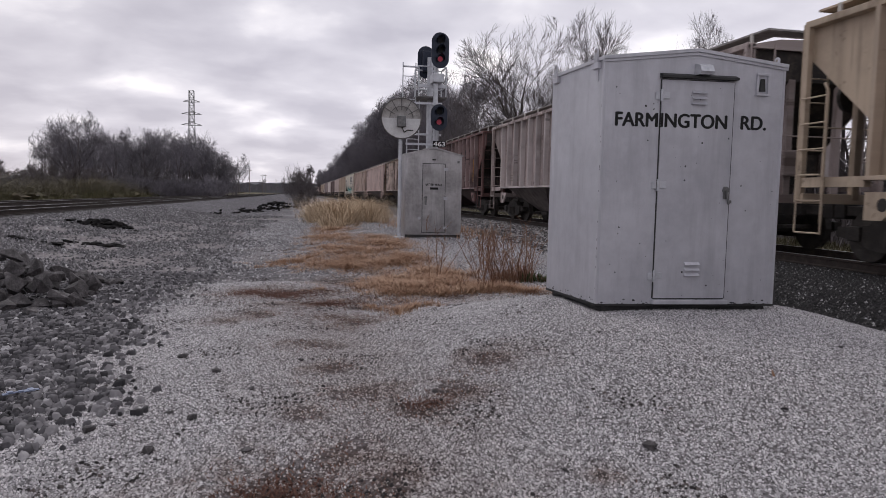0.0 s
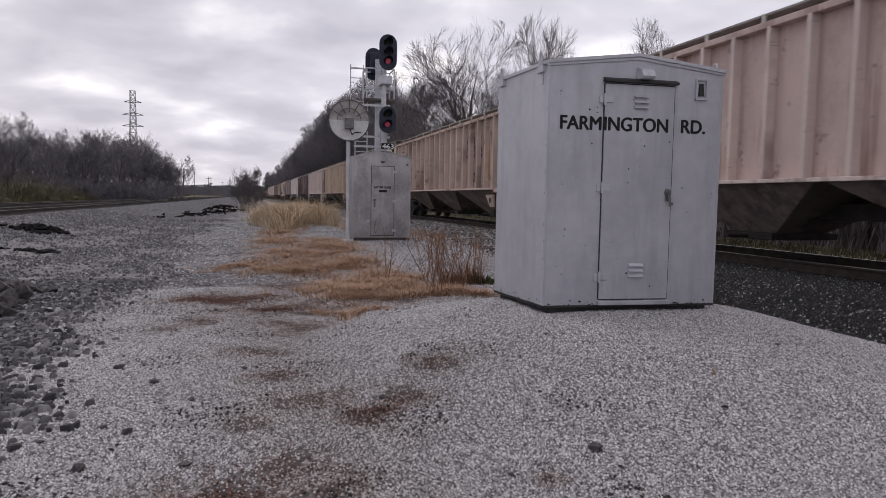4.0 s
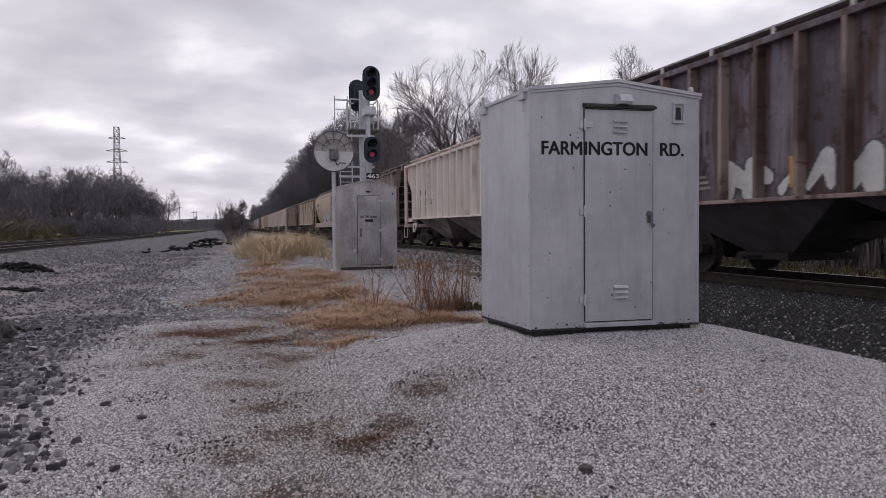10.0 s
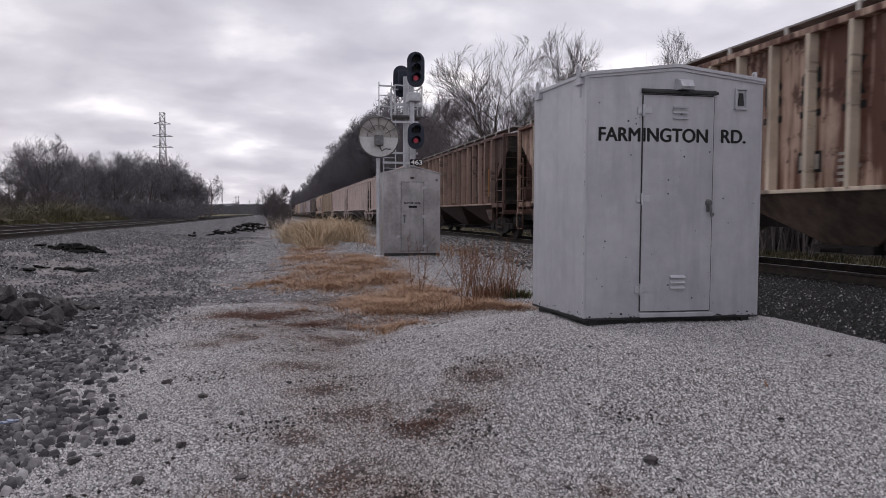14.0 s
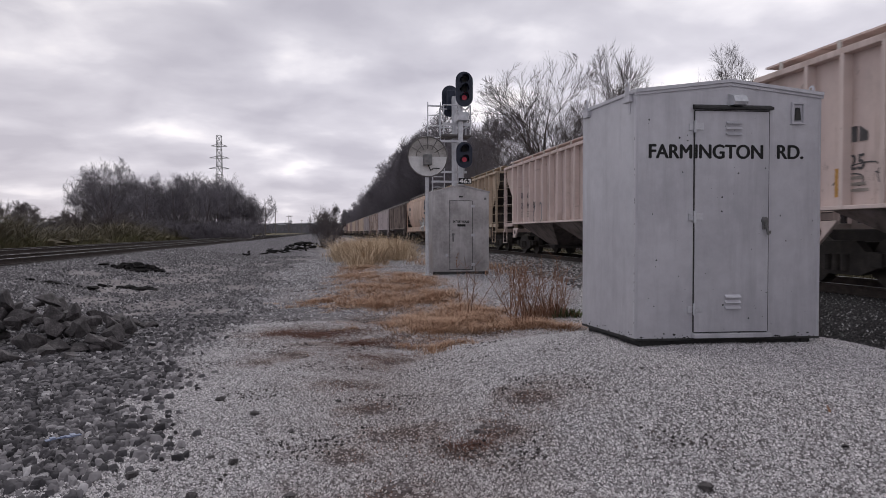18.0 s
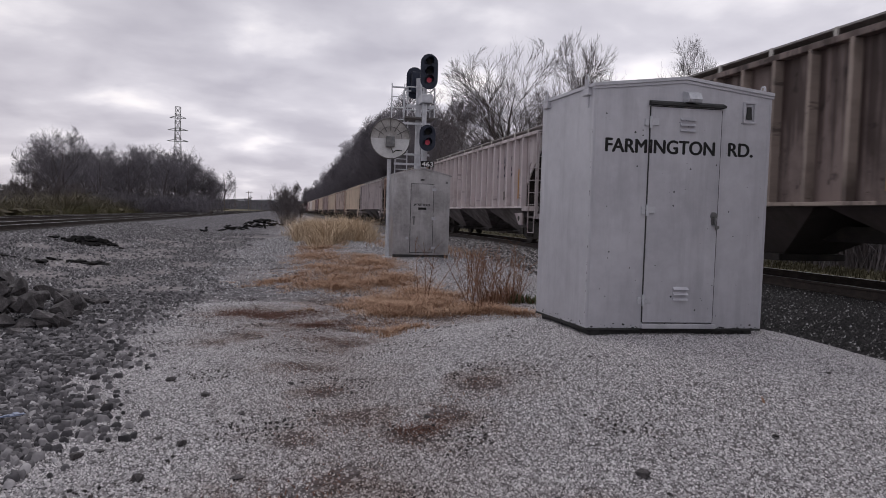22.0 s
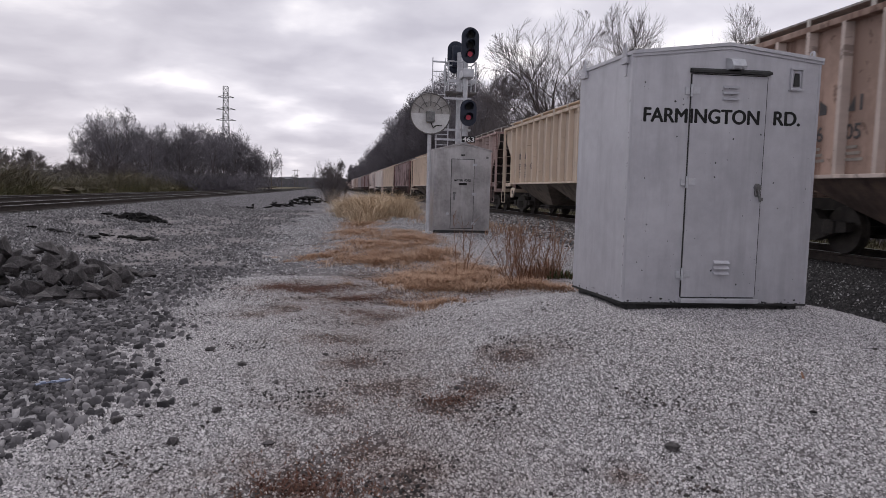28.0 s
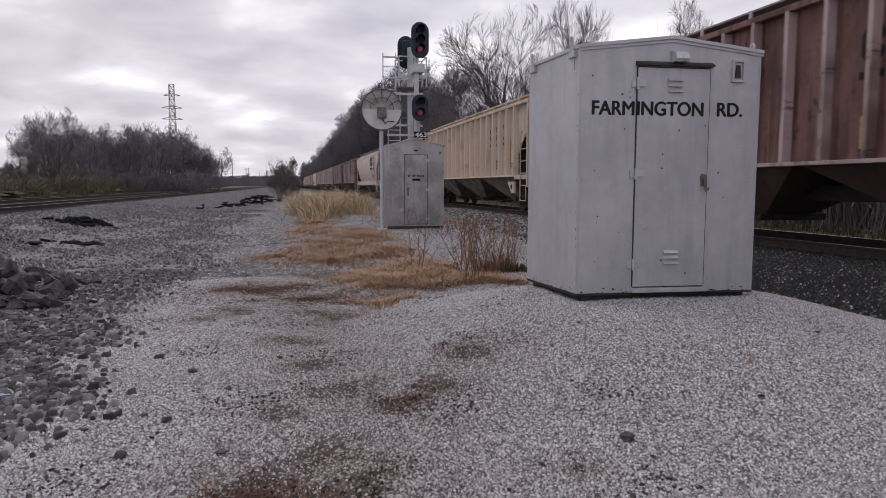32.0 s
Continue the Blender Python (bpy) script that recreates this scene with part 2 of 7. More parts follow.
M["faded_blue"] = material("faded_blue", [(0.13, 0.16, 0.25), (0.2, 0.24, 0.35), (0.3, 0.34, 0.43)], 0.5, 0, 12, 0)
M["graf_silver"] = material("graf_silver", [(0.28, 0.28, 0.28), (0.34, 0.34, 0.34), (0.42, 0.42, 0.42)], 0.6, 0, 1.5, 0)
M["graf_lilac"] = material("graf_lilac", [(0.52, 0.40, 0.50), (0.58, 0.46, 0.56), (0.64, 0.54, 0.62)], 0.6, 0, 1.2, 0)
M["bracket_paint"] = material("bracket_paint", [(0.42, 0.40, 0.37), (0.50, 0.48, 0.45), (0.56, 0.54, 0.51)], 0.7, 0, 3, 0)
M["graf_white"] = material("graf_white", [(0.45, 0.45, 0.44), (0.58, 0.58, 0.56), (0.66, 0.66, 0.64)], 0.6, 0, 1.5, 0)
M["graf_grey"] = material("graf_grey", [(0.16, 0.16, 0.17), (0.22, 0.22, 0.23), (0.30, 0.30, 0.31)], 0.6, 0, 1.5, 0)
M["graf_teal"] = material("graf_teal", [(0.14, 0.42, 0.37), (0.20, 0.50, 0.44), (0.32, 0.56, 0.50)], 0.6, 0, 1.5, 0)

LIT = 0.84


def lin(rgb):
    """Paint colour from its shade in the open under this sky."""
    c = [(q / 255) ** 2.2 / LIT for q in rgb]
    grey = sum(c) / 3
    return tuple(min(0.8, (0.94 * q + 0.06 * grey) * w) for q, w in zip(c, (0.985, 1.0, 1.075)))


def toned(rgb, spread):
    c = lin(rgb)
    return [tuple(q * (1 - spread) for q in c), c, tuple(min(0.82, q * (1 + 0.7 * spread)) for q in c)]


def car_paint(name, tones, stain, amount, rough=0.62, drip=7.0, edge=0.0):
    """Weathered car paint: each panel between two ribs has its own tone, with run-down streaks and rust blots."""
    m = bpy.data.materials.new(name)
    m.use_nodes = True
    nt = m.node_tree
    bsdf = nt.nodes["Principled BSDF"]
    tc = nt.nodes.new("ShaderNodeTexCoord")
    info = nt.nodes.new("ShaderNodeObjectInfo")
    sep = nt.nodes.new("ShaderNodeSeparateXYZ")
    nt.links.new(tc.outputs["Object"], sep.inputs[0])
    R = info.outputs["Random"]

    def field(ky, kz, scale, detail=4.0, rough_=0.6, off=0.0):
        c = nt.nodes.new("ShaderNodeCombineXYZ")
        nt.links.new(math_node(nt, "MULTIPLY_ADD", R, 57.0, off), c.inputs[0])
        nt.links.new(math_node(nt, "MULTIPLY", sep.outputs[1], ky), c.inputs[1])
        nt.links.new(math_node(nt, "MULTIPLY", sep.outputs[2], kz), c.inputs[2])
        n = node(nt, "ShaderNodeTexNoise", Scale=scale, Detail=detail, Roughness=rough_)
        nt.links.new(c.outputs[0], n.inputs["Vector"])
        return n.outputs[0]
    wn = nt.nodes.new("ShaderNodeTexWhiteNoise")
    wn.noise_dimensions = "1D"
    cell = math_node(nt, "FLOOR", math_node(nt, "MULTIPLY", math_node(nt, "ADD", sep.outputs[1], 7.14), 1.0 / 0.84))
    nt.links.new(math_node(nt, "MULTIPLY_ADD", R, 91.0, cell), wn.inputs["W"])
    blot, fine = field(1.0, 0.55, 1.5), field(1.0, 1.0, 9.0, 5.0, 0.65, 3.0)
    f = math_node(nt, "ADD", math_node(nt, "MULTIPLY", blot, 0.56), math_node(nt, "MULTIPLY", fine, 0.22))
    f = math_node(nt, "ADD", f, math_node(nt, "MULTIPLY", wn.outputs["Value"], 0.22))
    col = ramp(nt, f, [(0.41, tones[0]), (0.5, tones[1]), (0.59, tones[2])])
    run, where = field(drip, 0.35, 1.0, 5.0, 0.62, 11.0), field(0.7, 0.5, 1.0, 3.0, 0.55, 23.0)
    st = math_node(nt, "ADD", math_node(nt, "MULTIPLY", run, 0.55), math_node(nt, "MULTIPLY", where, 0.45))
    fac = ramp(nt, st, [(0.56 - 0.13 * amount, 0.0), (0.64 - 0.12 * amount, min(1.0, 0.3 + amount * 0.8))])
    col = mixc(nt, fac, col, stain)
    if edge:  # shade and dirt beside each rib, painted in with the stain colour
        ph = math_node(nt, "FRACT", math_node(nt, "MULTIPLY", math_node(nt, "ADD", sep.outputs[1], 7.14), 1.0 / 0.84))
        near = math_node(nt, "MINIMUM", ph, math_node(nt, "SUBTRACT", 1.0, ph))
        rib_shade_dirt = ramp(nt, math_node(nt, "ADD", near, math_node(nt, "MULTIPLY", math_node(nt, "SUBTRACT", run, 0.5), -0.5)), [(0.05, edge), (0.24, 0.0)])
        col = mixc(nt, rib_shade_dirt, col, stain)
    spot = field(1.0, 0.8, 3.2, 6.0, 0.72, 41.0)
    col = mixc(nt, ramp(nt, spot, [(0.63 - 0.09 * amount, 0.0), (0.67 - 0.08 * amount, 0.3 + 0.65 * min(1.0, amount))]), col, tuple(0.6 * q for q in stain))
    nt.links.new(col, bsdf.inputs["Base Color"])
    nt.links.new(math_node(nt, "MULTIPLY_ADD", fine, 0.3, rough - 0.15), bsdf.inputs["Roughness"])
    bsdf.inputs["Specular IOR Level"].default_value = 0.35
    b = node(nt, "ShaderNodeBump", Strength=0.12, Distance=0.02)
    nt.links.new(math_node(nt, "ADD", math_node(nt, "MULTIPLY", blot, 0.8), math_node(nt, "MULTIPLY", fine, 0.2)), b.inputs["Height"])
    nt.links.new(b.outputs[0], bsdf.inputs["Normal"])
    return m


# name: panel, spread, stain, amount of stain, ribs, rust on the ribs, dark walkway
PAINTS = {
    "dust": ((160, 146, 137), 0.30, (92, 76, 68), 0.45, (174, 164, 156), 0.25, True),
    "maroon": ((104, 74, 68), 0.30, (52, 35, 31), 0.50, (138, 118, 112), 0.45, True),
    "umber": ((118, 98, 78), 0.50, (70, 44, 34), 0.60, (190, 172, 156), 0.62, True),
    "blush": ((186, 163, 150), 0.16, (120, 88, 76), 0.28, (200, 181, 168), 0.26, True),
    "cream": ((176, 154, 136), 0.18, (98, 76, 62), 0.30, (190, 170, 154), 0.32, True),
    "ivory": ((200, 189, 166), 0.12, (118, 118, 122), 0.36, (200, 189, 166), 0.2, True),
    "tan": ((174, 154, 132), 0.20, (104, 88, 70), 0.28, (184, 164, 141), 0.12, False),
    "shell": ((192, 174, 162), 0.12, (150, 128, 112), 0.22, (198, 181, 169), 0.08, False),
    "slate": ((106, 99, 102), 0.45, (78, 50, 43), 0.62, (132, 114, 107), 0.62, True),
    "chalk": ((203, 188, 177), 0.10, (160, 138, 112), 0.20, (212, 203, 191), 0.08, False),
    "cocoa": ((120, 100, 95), 0.34, (66, 48, 44), 0.50, (166, 152, 145), 0.20, True),
    "fawn": ((172, 150, 128), 0.12, (110, 88, 68), 0.25, (168, 147, 122), 0.2, True),
    "rusty": ((164, 138, 118), 0.26, (84, 52, 40), 0.82, (192, 176, 152), 0.40, True),
    "sepia": ((110, 82, 72), 0.36, (50, 36, 30), 0.58, (146, 124, 108), 0.40, True),
    "olive": ((168, 150, 126), 0.20, (108, 92, 74), 0.26, (172, 153, 130), 0.12, False),
    "peach": ((182, 155, 132), 0.12, (122, 92, 70), 0.22, (180, 152, 126), 0.2, True),
    "soot": ((108, 95, 88), 0.36, (54, 42, 38), 0.60, (140, 126, 114), 0.45, True),
    "pearl": ((174, 164, 159), 0.16, (120, 102, 94), 0.30, (186, 175, 169), 0.16, True),
    "stained": ((172, 148, 131), 0.20, (94, 66, 52), 0.45, (186, 170, 154), 0.45, True),
    "ash": ((162, 152, 147), 0.18, (108, 90, 84), 0.36, (172, 161, 155), 0.20, True),
    "sand": ((192, 175, 153), 0.10, (140, 114, 80), 0.18, (198, 181, 158), 0.08, False),
    "ginger": ((160, 134, 117), 0.24, (92, 64, 50), 0.45, (186, 170, 156), 0.35, True),
    "rose": ((160, 138, 129), 0.22, (96, 66, 58), 0.42, (180, 162, 152), 0.38, True),
    "straw": ((196, 178, 156), 0.10, (146, 118, 88), 0.18, (202, 184, 162), 0.08, False),
    "walnut": ((116, 84, 77), 0.32, (62, 40, 36), 0.50, (164, 142, 136), 0.45, True),
}
for _n, (_c, _sp, _s, _a, _r, _ra, _w) in PAINTS.items():
    M["paint_" + _n] = car_paint("paint_" + _n, toned(_c, _sp), lin(_s), _a, edge=0.0 if _n in ("ivory", "fawn", "peach") else 0.15 + 0.7 * _a)
    M["rib_" + _n] = car_paint("rib_" + _n, toned(_r, _sp * 0.6), lin(tuple(0.8 * q for q in _s)), _ra, drip=3.0)
    # hopper bays: body paint cut to a quarter to half, with dark streaks
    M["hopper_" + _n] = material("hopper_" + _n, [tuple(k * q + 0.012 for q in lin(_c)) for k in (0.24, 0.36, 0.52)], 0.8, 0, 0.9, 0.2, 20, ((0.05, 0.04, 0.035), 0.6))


# ---- mesh helpers ----
def part(name, bm, mat, parent=None, label="", smooth=False):
    me = bpy.data.meshes.new(name)
    bmesh.ops.recalc_face_normals(bm, faces=bm.faces)
    bm.to_mesh(me)
    bm.free()
    if smooth:
        for p in me.polygons:
            p.use_smooth = True
    for m in (mat if isinstance(mat, (list, tuple)) else [mat]):
        me.materials.append(m)
    ob = new(name, me)
    if parent is not None:
        ob.parent = parent
    if label:
        ob["label"] = label
    return ob


def share(ob, loc, parent=None, rot=(0, 0, 0)):
    o = new(ob.name.split(".")[0], ob.data)
    o.parent = parent if parent is not None else ob.parent
    o.location = loc
    o.rotation_euler = rot
    return o


def box(bm, x0, x1, y0, y1, z0, z1, bevel=0.0):
    r = bmesh.ops.create_cube(bm, size=1.0)
    m = Matrix.LocRotScale(((x0 + x1) / 2, (y0 + y1) / 2, (z0 + z1) / 2), None, (abs(x1 - x0), abs(y1 - y0), abs(z1 - z0)))
    bmesh.ops.transform(bm, matrix=m, verts=r["verts"])
    if bevel:
        es = {e for v in r["verts"] for e in v.link_edges}
        bmesh.ops.bevel(bm, geom=list(es), offset=bevel, segments=2, affect="EDGES", profile=0.6)
    return r["verts"]


def rod(bm, a, b, r, n=8, r2=None, caps=True):
    a, b = Vector(a), Vector(b)
    d = b - a
    q = d.to_track_quat("Z", "Y").to_matrix().to_4x4()
    m = Matrix.Translation((a + b) / 2) @ q
    bmesh.ops.create_cone(bm, cap_ends=caps, segments=n, radius1=r, radius2=r if r2 is None else r2, depth=d.length, matrix=m)


def prism(bm, pts, axis, a, b):
    """A flat outline (two coordinates) drawn out along axis 0, 1 or 2 from a to b."""
    def p3(p, t):
        q = list(p)
        q.insert(axis, t)
        return q
    lo = [bm.verts.new(p3(p, a)) for p in pts]
    hi = [bm.verts.new(p3(p, b)) for p in pts]
    n = len(pts)
    bm.faces.new(lo)
    bm.faces.new(hi[::-1])
    for i in range(n):
        bm.faces.new((lo[i], hi[i], hi[(i + 1) % n], lo[(i + 1) % n]))


def made(fn, *args, **kw):
    bm = bmesh.new()
    fn(bm, *args, **kw)
    return bm


def empty(name, loc=(0, 0, 0)):
    e = new(name)
    e.location = loc
    return e


def raw(name, verts, faces, mat, parent=None, smooth=False):
    me = bpy.data.meshes.new(name)
    me.from_pydata(verts, [], faces)
    me.update()
    for m in (mat if isinstance(mat, (list, tuple)) else [mat]):
        me.materials.append(m)
    if smooth:
        for p in me.polygons:
            p.use_smooth = True
    ob = new(name, me)
    if parent is not None:
        ob.parent = parent
    return ob


def raw_tris(name, verts, tris, mat):
    """A mesh from arrays of corners and triangles."""
    verts, tris = np.asarray(verts, np.float32), np.asarray(tris, np.int32)
    me = bpy.data.meshes.new(name)
    me.vertices.add(len(verts))
    me.vertices.foreach_set("co", verts.ravel())
    me.loops.add(3 * len(tris))
    me.loops.foreach_set("vertex_index", tris.ravel())
    me.polygons.add(len(tris))
    me.polygons.foreach_set("loop_start", np.arange(0, 3 * len(tris), 3, dtype=np.int32))
    me.update(calc_edges=True)
    me.validate()
    me.materials.append(mat)
    return new(name, me)


SPENT = []  # templates and text curves to clear away at the end


def lettering(name, text, size, mat, matrix, parent=None, width=None, bold=0.0):
    cu = bpy.data.curves.new(name, "FONT")
    cu.body, cu.size, cu.extrude = text, size, 0.0006
    cu.align_x, cu.align_y = "LEFT", "BOTTOM_BASELINE"
    tmp = bpy.data.objects.new(name, cu)
    me = bpy.data.meshes.new_from_object(tmp)
    SPENT.append(tmp)
    if width:
        xs = [v.co.x for v in me.vertices]
        k = width / (max(xs) - min(xs))
        for v in me.vertices:
            v.co.x = (v.co.x - min(xs)) * k
    if bold:
        bm = bmesh.new()
        for i, (dx, dy) in enumerate(((-bold, 0), (bold, 0), (0, -bold * 0.6), (0, bold * 0.6))):
            k = len(bm.verts)
            bm.from_mesh(me)
            bm.verts.ensure_lookup_table()
            for v in bm.verts[k:]:
                v.co += Vector((dx, dy, 0.0003 * i))
        bm.to_mesh(me)
        bm.free()
    me.transform(matrix)
    me.materials.clear()
    me.materials.append(mat)
    ob = new(name, me)
    if parent is not None:
        ob.parent = parent
    return ob


# ---- the lie of the land ----
RAIL_Z = 0.47
TRACK_X = 10.0
LEFT_TRACKS = (-9.45, -13.75)


def sstep(a, b, x):
    t = np.clip((x - a) / (b - a), 0, 1)
    return t * t * (3 - 2 * t)


def land(x, y):
    """Height of the ground."""
    x, y = np.asarray(x, float), np.asarray(y, float)
    z = np.zeros_like(x + y)
    dx = np.where(x < 3.9, (x - 3.9) / 3.5, (x - 3.9) / 2.9)
    dy = np.where(y < 5.9, (y - 5.9) / 4.4, (y - 5.9) / 3.2)
    z = z + 0.335 * (1 - sstep(0.30, 1.0, np.sqrt(dx * dx + dy * dy)))
    z = z + 0.28 * sstep(10.5, 16.5, y) * sstep(-1.0, 2.5, x) * (1 - sstep(6, 8, x)) * (1 - sstep(24, 60, y))
    # bed of the nearer track
    z = np.maximum(z, 0.29 * sstep(6.1, 7.9, x) * (1 - sstep(12.0, 14.0, x)))
    # bed of the far pair of tracks
    bank = 0.50 * sstep(-3.4, -8.1, x) * (1 - sstep(-15.4, -18.0, x) * 0.7)
    z = np.maximum(z, bank)
    z = z + 0.5 * sstep(-18, -30, x)
    u = 0.012 * np.sin(1.7 * x + 0.6 * y) * np.cos(1.1 * y - 0.7 * x) + 0.008 * np.sin(3.9 * x) * np.sin(3.3 * y + 1.0)
    flat = sstep(7.2, 7.9, x) * (1 - sstep(12.0, 12.6, x))
    flat = np.maximum(flat, sstep(-7.9, -8.2, x) * (1 - sstep(-15.2, -15.6, x)))
    return z + u * (1 - flat)


# places where earth and dead leaves cover the stones: x, y, radius
LITTER = [(0.10, 3.05, 0.42), (0.42, 3.45, 0.28), (0.58, 3.1, 0.30), (1.25, 4.3, 0.26), (1.0, 4.12, 0.30), (1.67, 4.85, 0.30), (0.40, 5.35, 0.26),
          (0.30, 6.2, 0.34), (0.80, 7.3, 0.50), (-0.30, 7.9, 0.34), (-0.6, 7.5, 0.24), (-0.05, 9.5, 0.75), (-0.55, 9.45, 0.4), (0.5, 9.5, 0.5), (0.9, 8.5, 0.55), (1.5, 8.7, 0.55), (2.2, 9.1, 0.55), (0.25, 8.5, 0.5), (2.7, 9.6, 0.4), (1.67, 2.95, 0.10), (0.62, 4.6, 0.36), (0.9, 10.6, 0.6), (0.7, 13.0, 0.6), (0.2, 4.2, 0.22)]


# paler patches of sandy fines in the grey ballast: x, y, radius
SANDY = [(-4.9, 18.3, 0.8), (-4.2, 20.3, 1.0), (-3.8, 23.0, 1.1), (-3.3, 26.5, 1.2), (-2.7, 30.5, 1.4), (-2.25, 8.8, 0.45), (-1.0, 17.5, 0.7), (-1.2, 21.5, 0.9), (-0.5, 14.6, 0.6), (-1.0, 26, 1.0), (-2.0, 36, 1.6), (-3.1, 12.2, 0.5), (-4.4, 14.3, 0.6), (-2.6, 15.8, 0.5), (-6.2, 19.5, 0.7), (-3.6, 10.4, 0.4), (-3.0, 14.0, 0.9), (-4.5, 17.0, 1.0), (-1.8, 12.0, 0.7), (-3.6, 20.5, 1.1), (-5.6, 24.0, 1.3), (-2.0, 18.0, 0.9), (-1.6, 24.0, 1.0), (-4.4, 28.0, 1.4)]


def trodden(nt, weight=1.0):
    """How far earth, dead moss and leaf litter cover or coat the stones, 0 to 1."""
    tc = nt.nodes.new("ShaderNodeTexCoord")
    sep = nt.nodes.new("ShaderNodeSeparateXYZ")
    nt.links.new(tc.outputs["Object"], sep.inputs[0])
    X, Y = sep.outputs[0], sep.outputs[1]

    def noise_at(scale, rough):
        n = node(nt, "ShaderNodeTexNoise", Scale=scale, Detail=5.0, Roughness=rough)
        nt.links.new(tc.outputs["Object"], n.inputs["Vector"])
        return n.outputs[0]
    mix = math_node(nt, "ADD", math_node(nt, "MULTIPLY", noise_at(2.3, 0.65), 0.5), math_node(nt, "MULTIPLY", noise_at(9.0, 0.62), 0.5))
    jag = math_node(nt, "MULTIPLY", math_node(nt, "SUBTRACT", mix, 0.5), 6.0)
    cover = None
    for sx, sy, sr in LITTER:
        ddx = math_node(nt, "SUBTRACT", X, sx)
        ddy = math_node(nt, "SUBTRACT", Y, sy)
        d = math_node(nt, "DIVIDE", math_node(nt, "SQRT", math_node(nt, "ADD", math_node(nt, "MULTIPLY", ddx, ddx), math_node(nt, "MULTIPLY", ddy, ddy))), sr)
        cover = d if cover is None else math_node(nt, "MINIMUM", cover, d)
    # a dusty trodden strip beside the mound
    strip = math_node(nt, "ABSOLUTE", math_node(nt, "SUBTRACT", X, math_node(nt, "MULTIPLY_ADD", Y, -0.07, 0.95)))
    dust = ramp(nt, math_node(nt, "MULTIPLY", math_node(nt, "ADD", strip, math_node(nt, "MULTIPLY", jag, 0.5)), 0.7), [(0.1, 0.40), (0.75, 0.0)])
    dust = math_node(nt, "MULTIPLY", dust, ramp(nt, math_node(nt, "MULTIPLY", Y, 0.05), [(0.42, 1.0), (0.60, 0.0)]))
    fac = ramp(nt, math_node(nt, "MULTIPLY", math_node(nt, "ADD", cover, jag), 0.45), [(0.0, 0.85), (0.25, 0.62), (0.55, 0.22), (0.9, 0.0)])
    return math_node(nt, "MULTIPLY", math_node(nt, "MAXIMUM", dust, fac), weight)


def ground_material():
    m = bpy.data.materials.new("gravel_ground")
    m.use_nodes = True
    nt = m.node_tree
    bsdf = nt.nodes["Principled BSDF"]
    tc = nt.nodes.new("ShaderNodeTexCoord")
    P = tc.outputs["Object"]
    sep = nt.nodes.new("ShaderNodeSeparateXYZ")
    nt.links.new(P, sep.inputs[0])
    X, Y = sep.outputs[0], sep.outputs[1]

    def noise_at(scale, detail=4.0, rough=0.6):
        n = node(nt, "ShaderNodeTexNoise", Scale=scale, Detail=detail, Roughness=rough)
        nt.links.new(P, n.inputs["Vector"])
        return n.outputs[0]

    def stones(scale):
        n = nt.nodes.new("ShaderNodeTexVoronoi")
        n.inputs["Scale"].default_value = scale
        nt.links.new(P, n.inputs["Vector"])
        return n
    big, mid, fin = noise_at(0.55, 4), noise_at(2.3, 5, 0.65), noise_at(9.0, 4)
    wob = math_node(nt, "SUBTRACT", math_node(nt, "ADD", math_node(nt, "MULTIPLY", big, 2.2), math_node(nt, "MULTIPLY", mid, 1.0)), 1.6)
    xw = math_node(nt, "ADD", X, wob)
    s1, s2 = stones(52.0), stones(24.0)
    hsv = nt.nodes.new("ShaderNodeSeparateColor")
    nt.links.new(s1.outputs["Color"], hsv.inputs[0])
    white = ramp(nt, hsv.outputs[0], [(0.0, (0.20, 0.195, 0.197)), (0.3, (0.33, 0.322, 0.325)), (0.7, (0.45, 0.441, 0.446)), (1.0, (0.62, 0.61, 0.615))])
    hs2 = nt.nodes.new("ShaderNodeSeparateColor")
    nt.links.new(s2.outputs["Color"], hs2.inputs[0])
    ballast = ramp(nt, hs2.outputs[0], [(0.0, (0.024, 0.023, 0.026)), (0.4, (0.078, 0.075, 0.082)), (0.8, (0.16, 0.153, 0.164)), (1.0, (0.40, 0.39, 0.405))])
    dark = ramp(nt, hs2.outputs[0], [(0.0, (0.005, 0.0047, 0.005)), (0.6, (0.013, 0.0123, 0.0128)), (0.95, (0.032, 0.030, 0.032)), (1.0, (0.14, 0.135, 0.138))])
    # pale stone lies in a band between the tracks, grey ballast to either side
    left = ramp(nt, math_node(nt, "MULTIPLY_ADD", xw, 0.1, 0.5), [(0.355, 0.0), (0.405, 1.0)])
    col = mixc(nt, left, ballast, white)
    patch = ramp(nt, math_node(nt, "ADD", math_node(nt, "MULTIPLY", big, 0.5), math_node(nt, "MULTIPLY", mid, 0.5)), [(0.43, 0.0), (0.51, 1.0)])
    far = ramp(nt, math_node(nt, "MULTIPLY", Y, 0.02), [(0.14, 0.0), (0.21, 1.0)])
    inner = ramp(nt, math_node(nt, "MULTIPLY_ADD", X, 0.1, 0.5), [(0.46, 1.0), (0.66, 0.0)])
    col = mixc(nt, math_node(nt, "MULTIPLY", math_node(nt, "MULTIPLY", patch, far), math_node(nt, "MULTIPLY", inner, 0.85)), col, ballast)
    right = ramp(nt, math_node(nt, "MULTIPLY_ADD", math_node(nt, "ADD", X, math_node(nt, "MULTIPLY", wob, 0.35)), 0.05, 0.0), [(0.295, 0.0), (0.33, 1.0)])
    # ballast by the rails is near black close by, plain grey farther along
    track_far = ramp(nt, math_node(nt, "MULTIPLY", Y, 0.05), [(0.48, 0.0), (0.66, 1.0)])
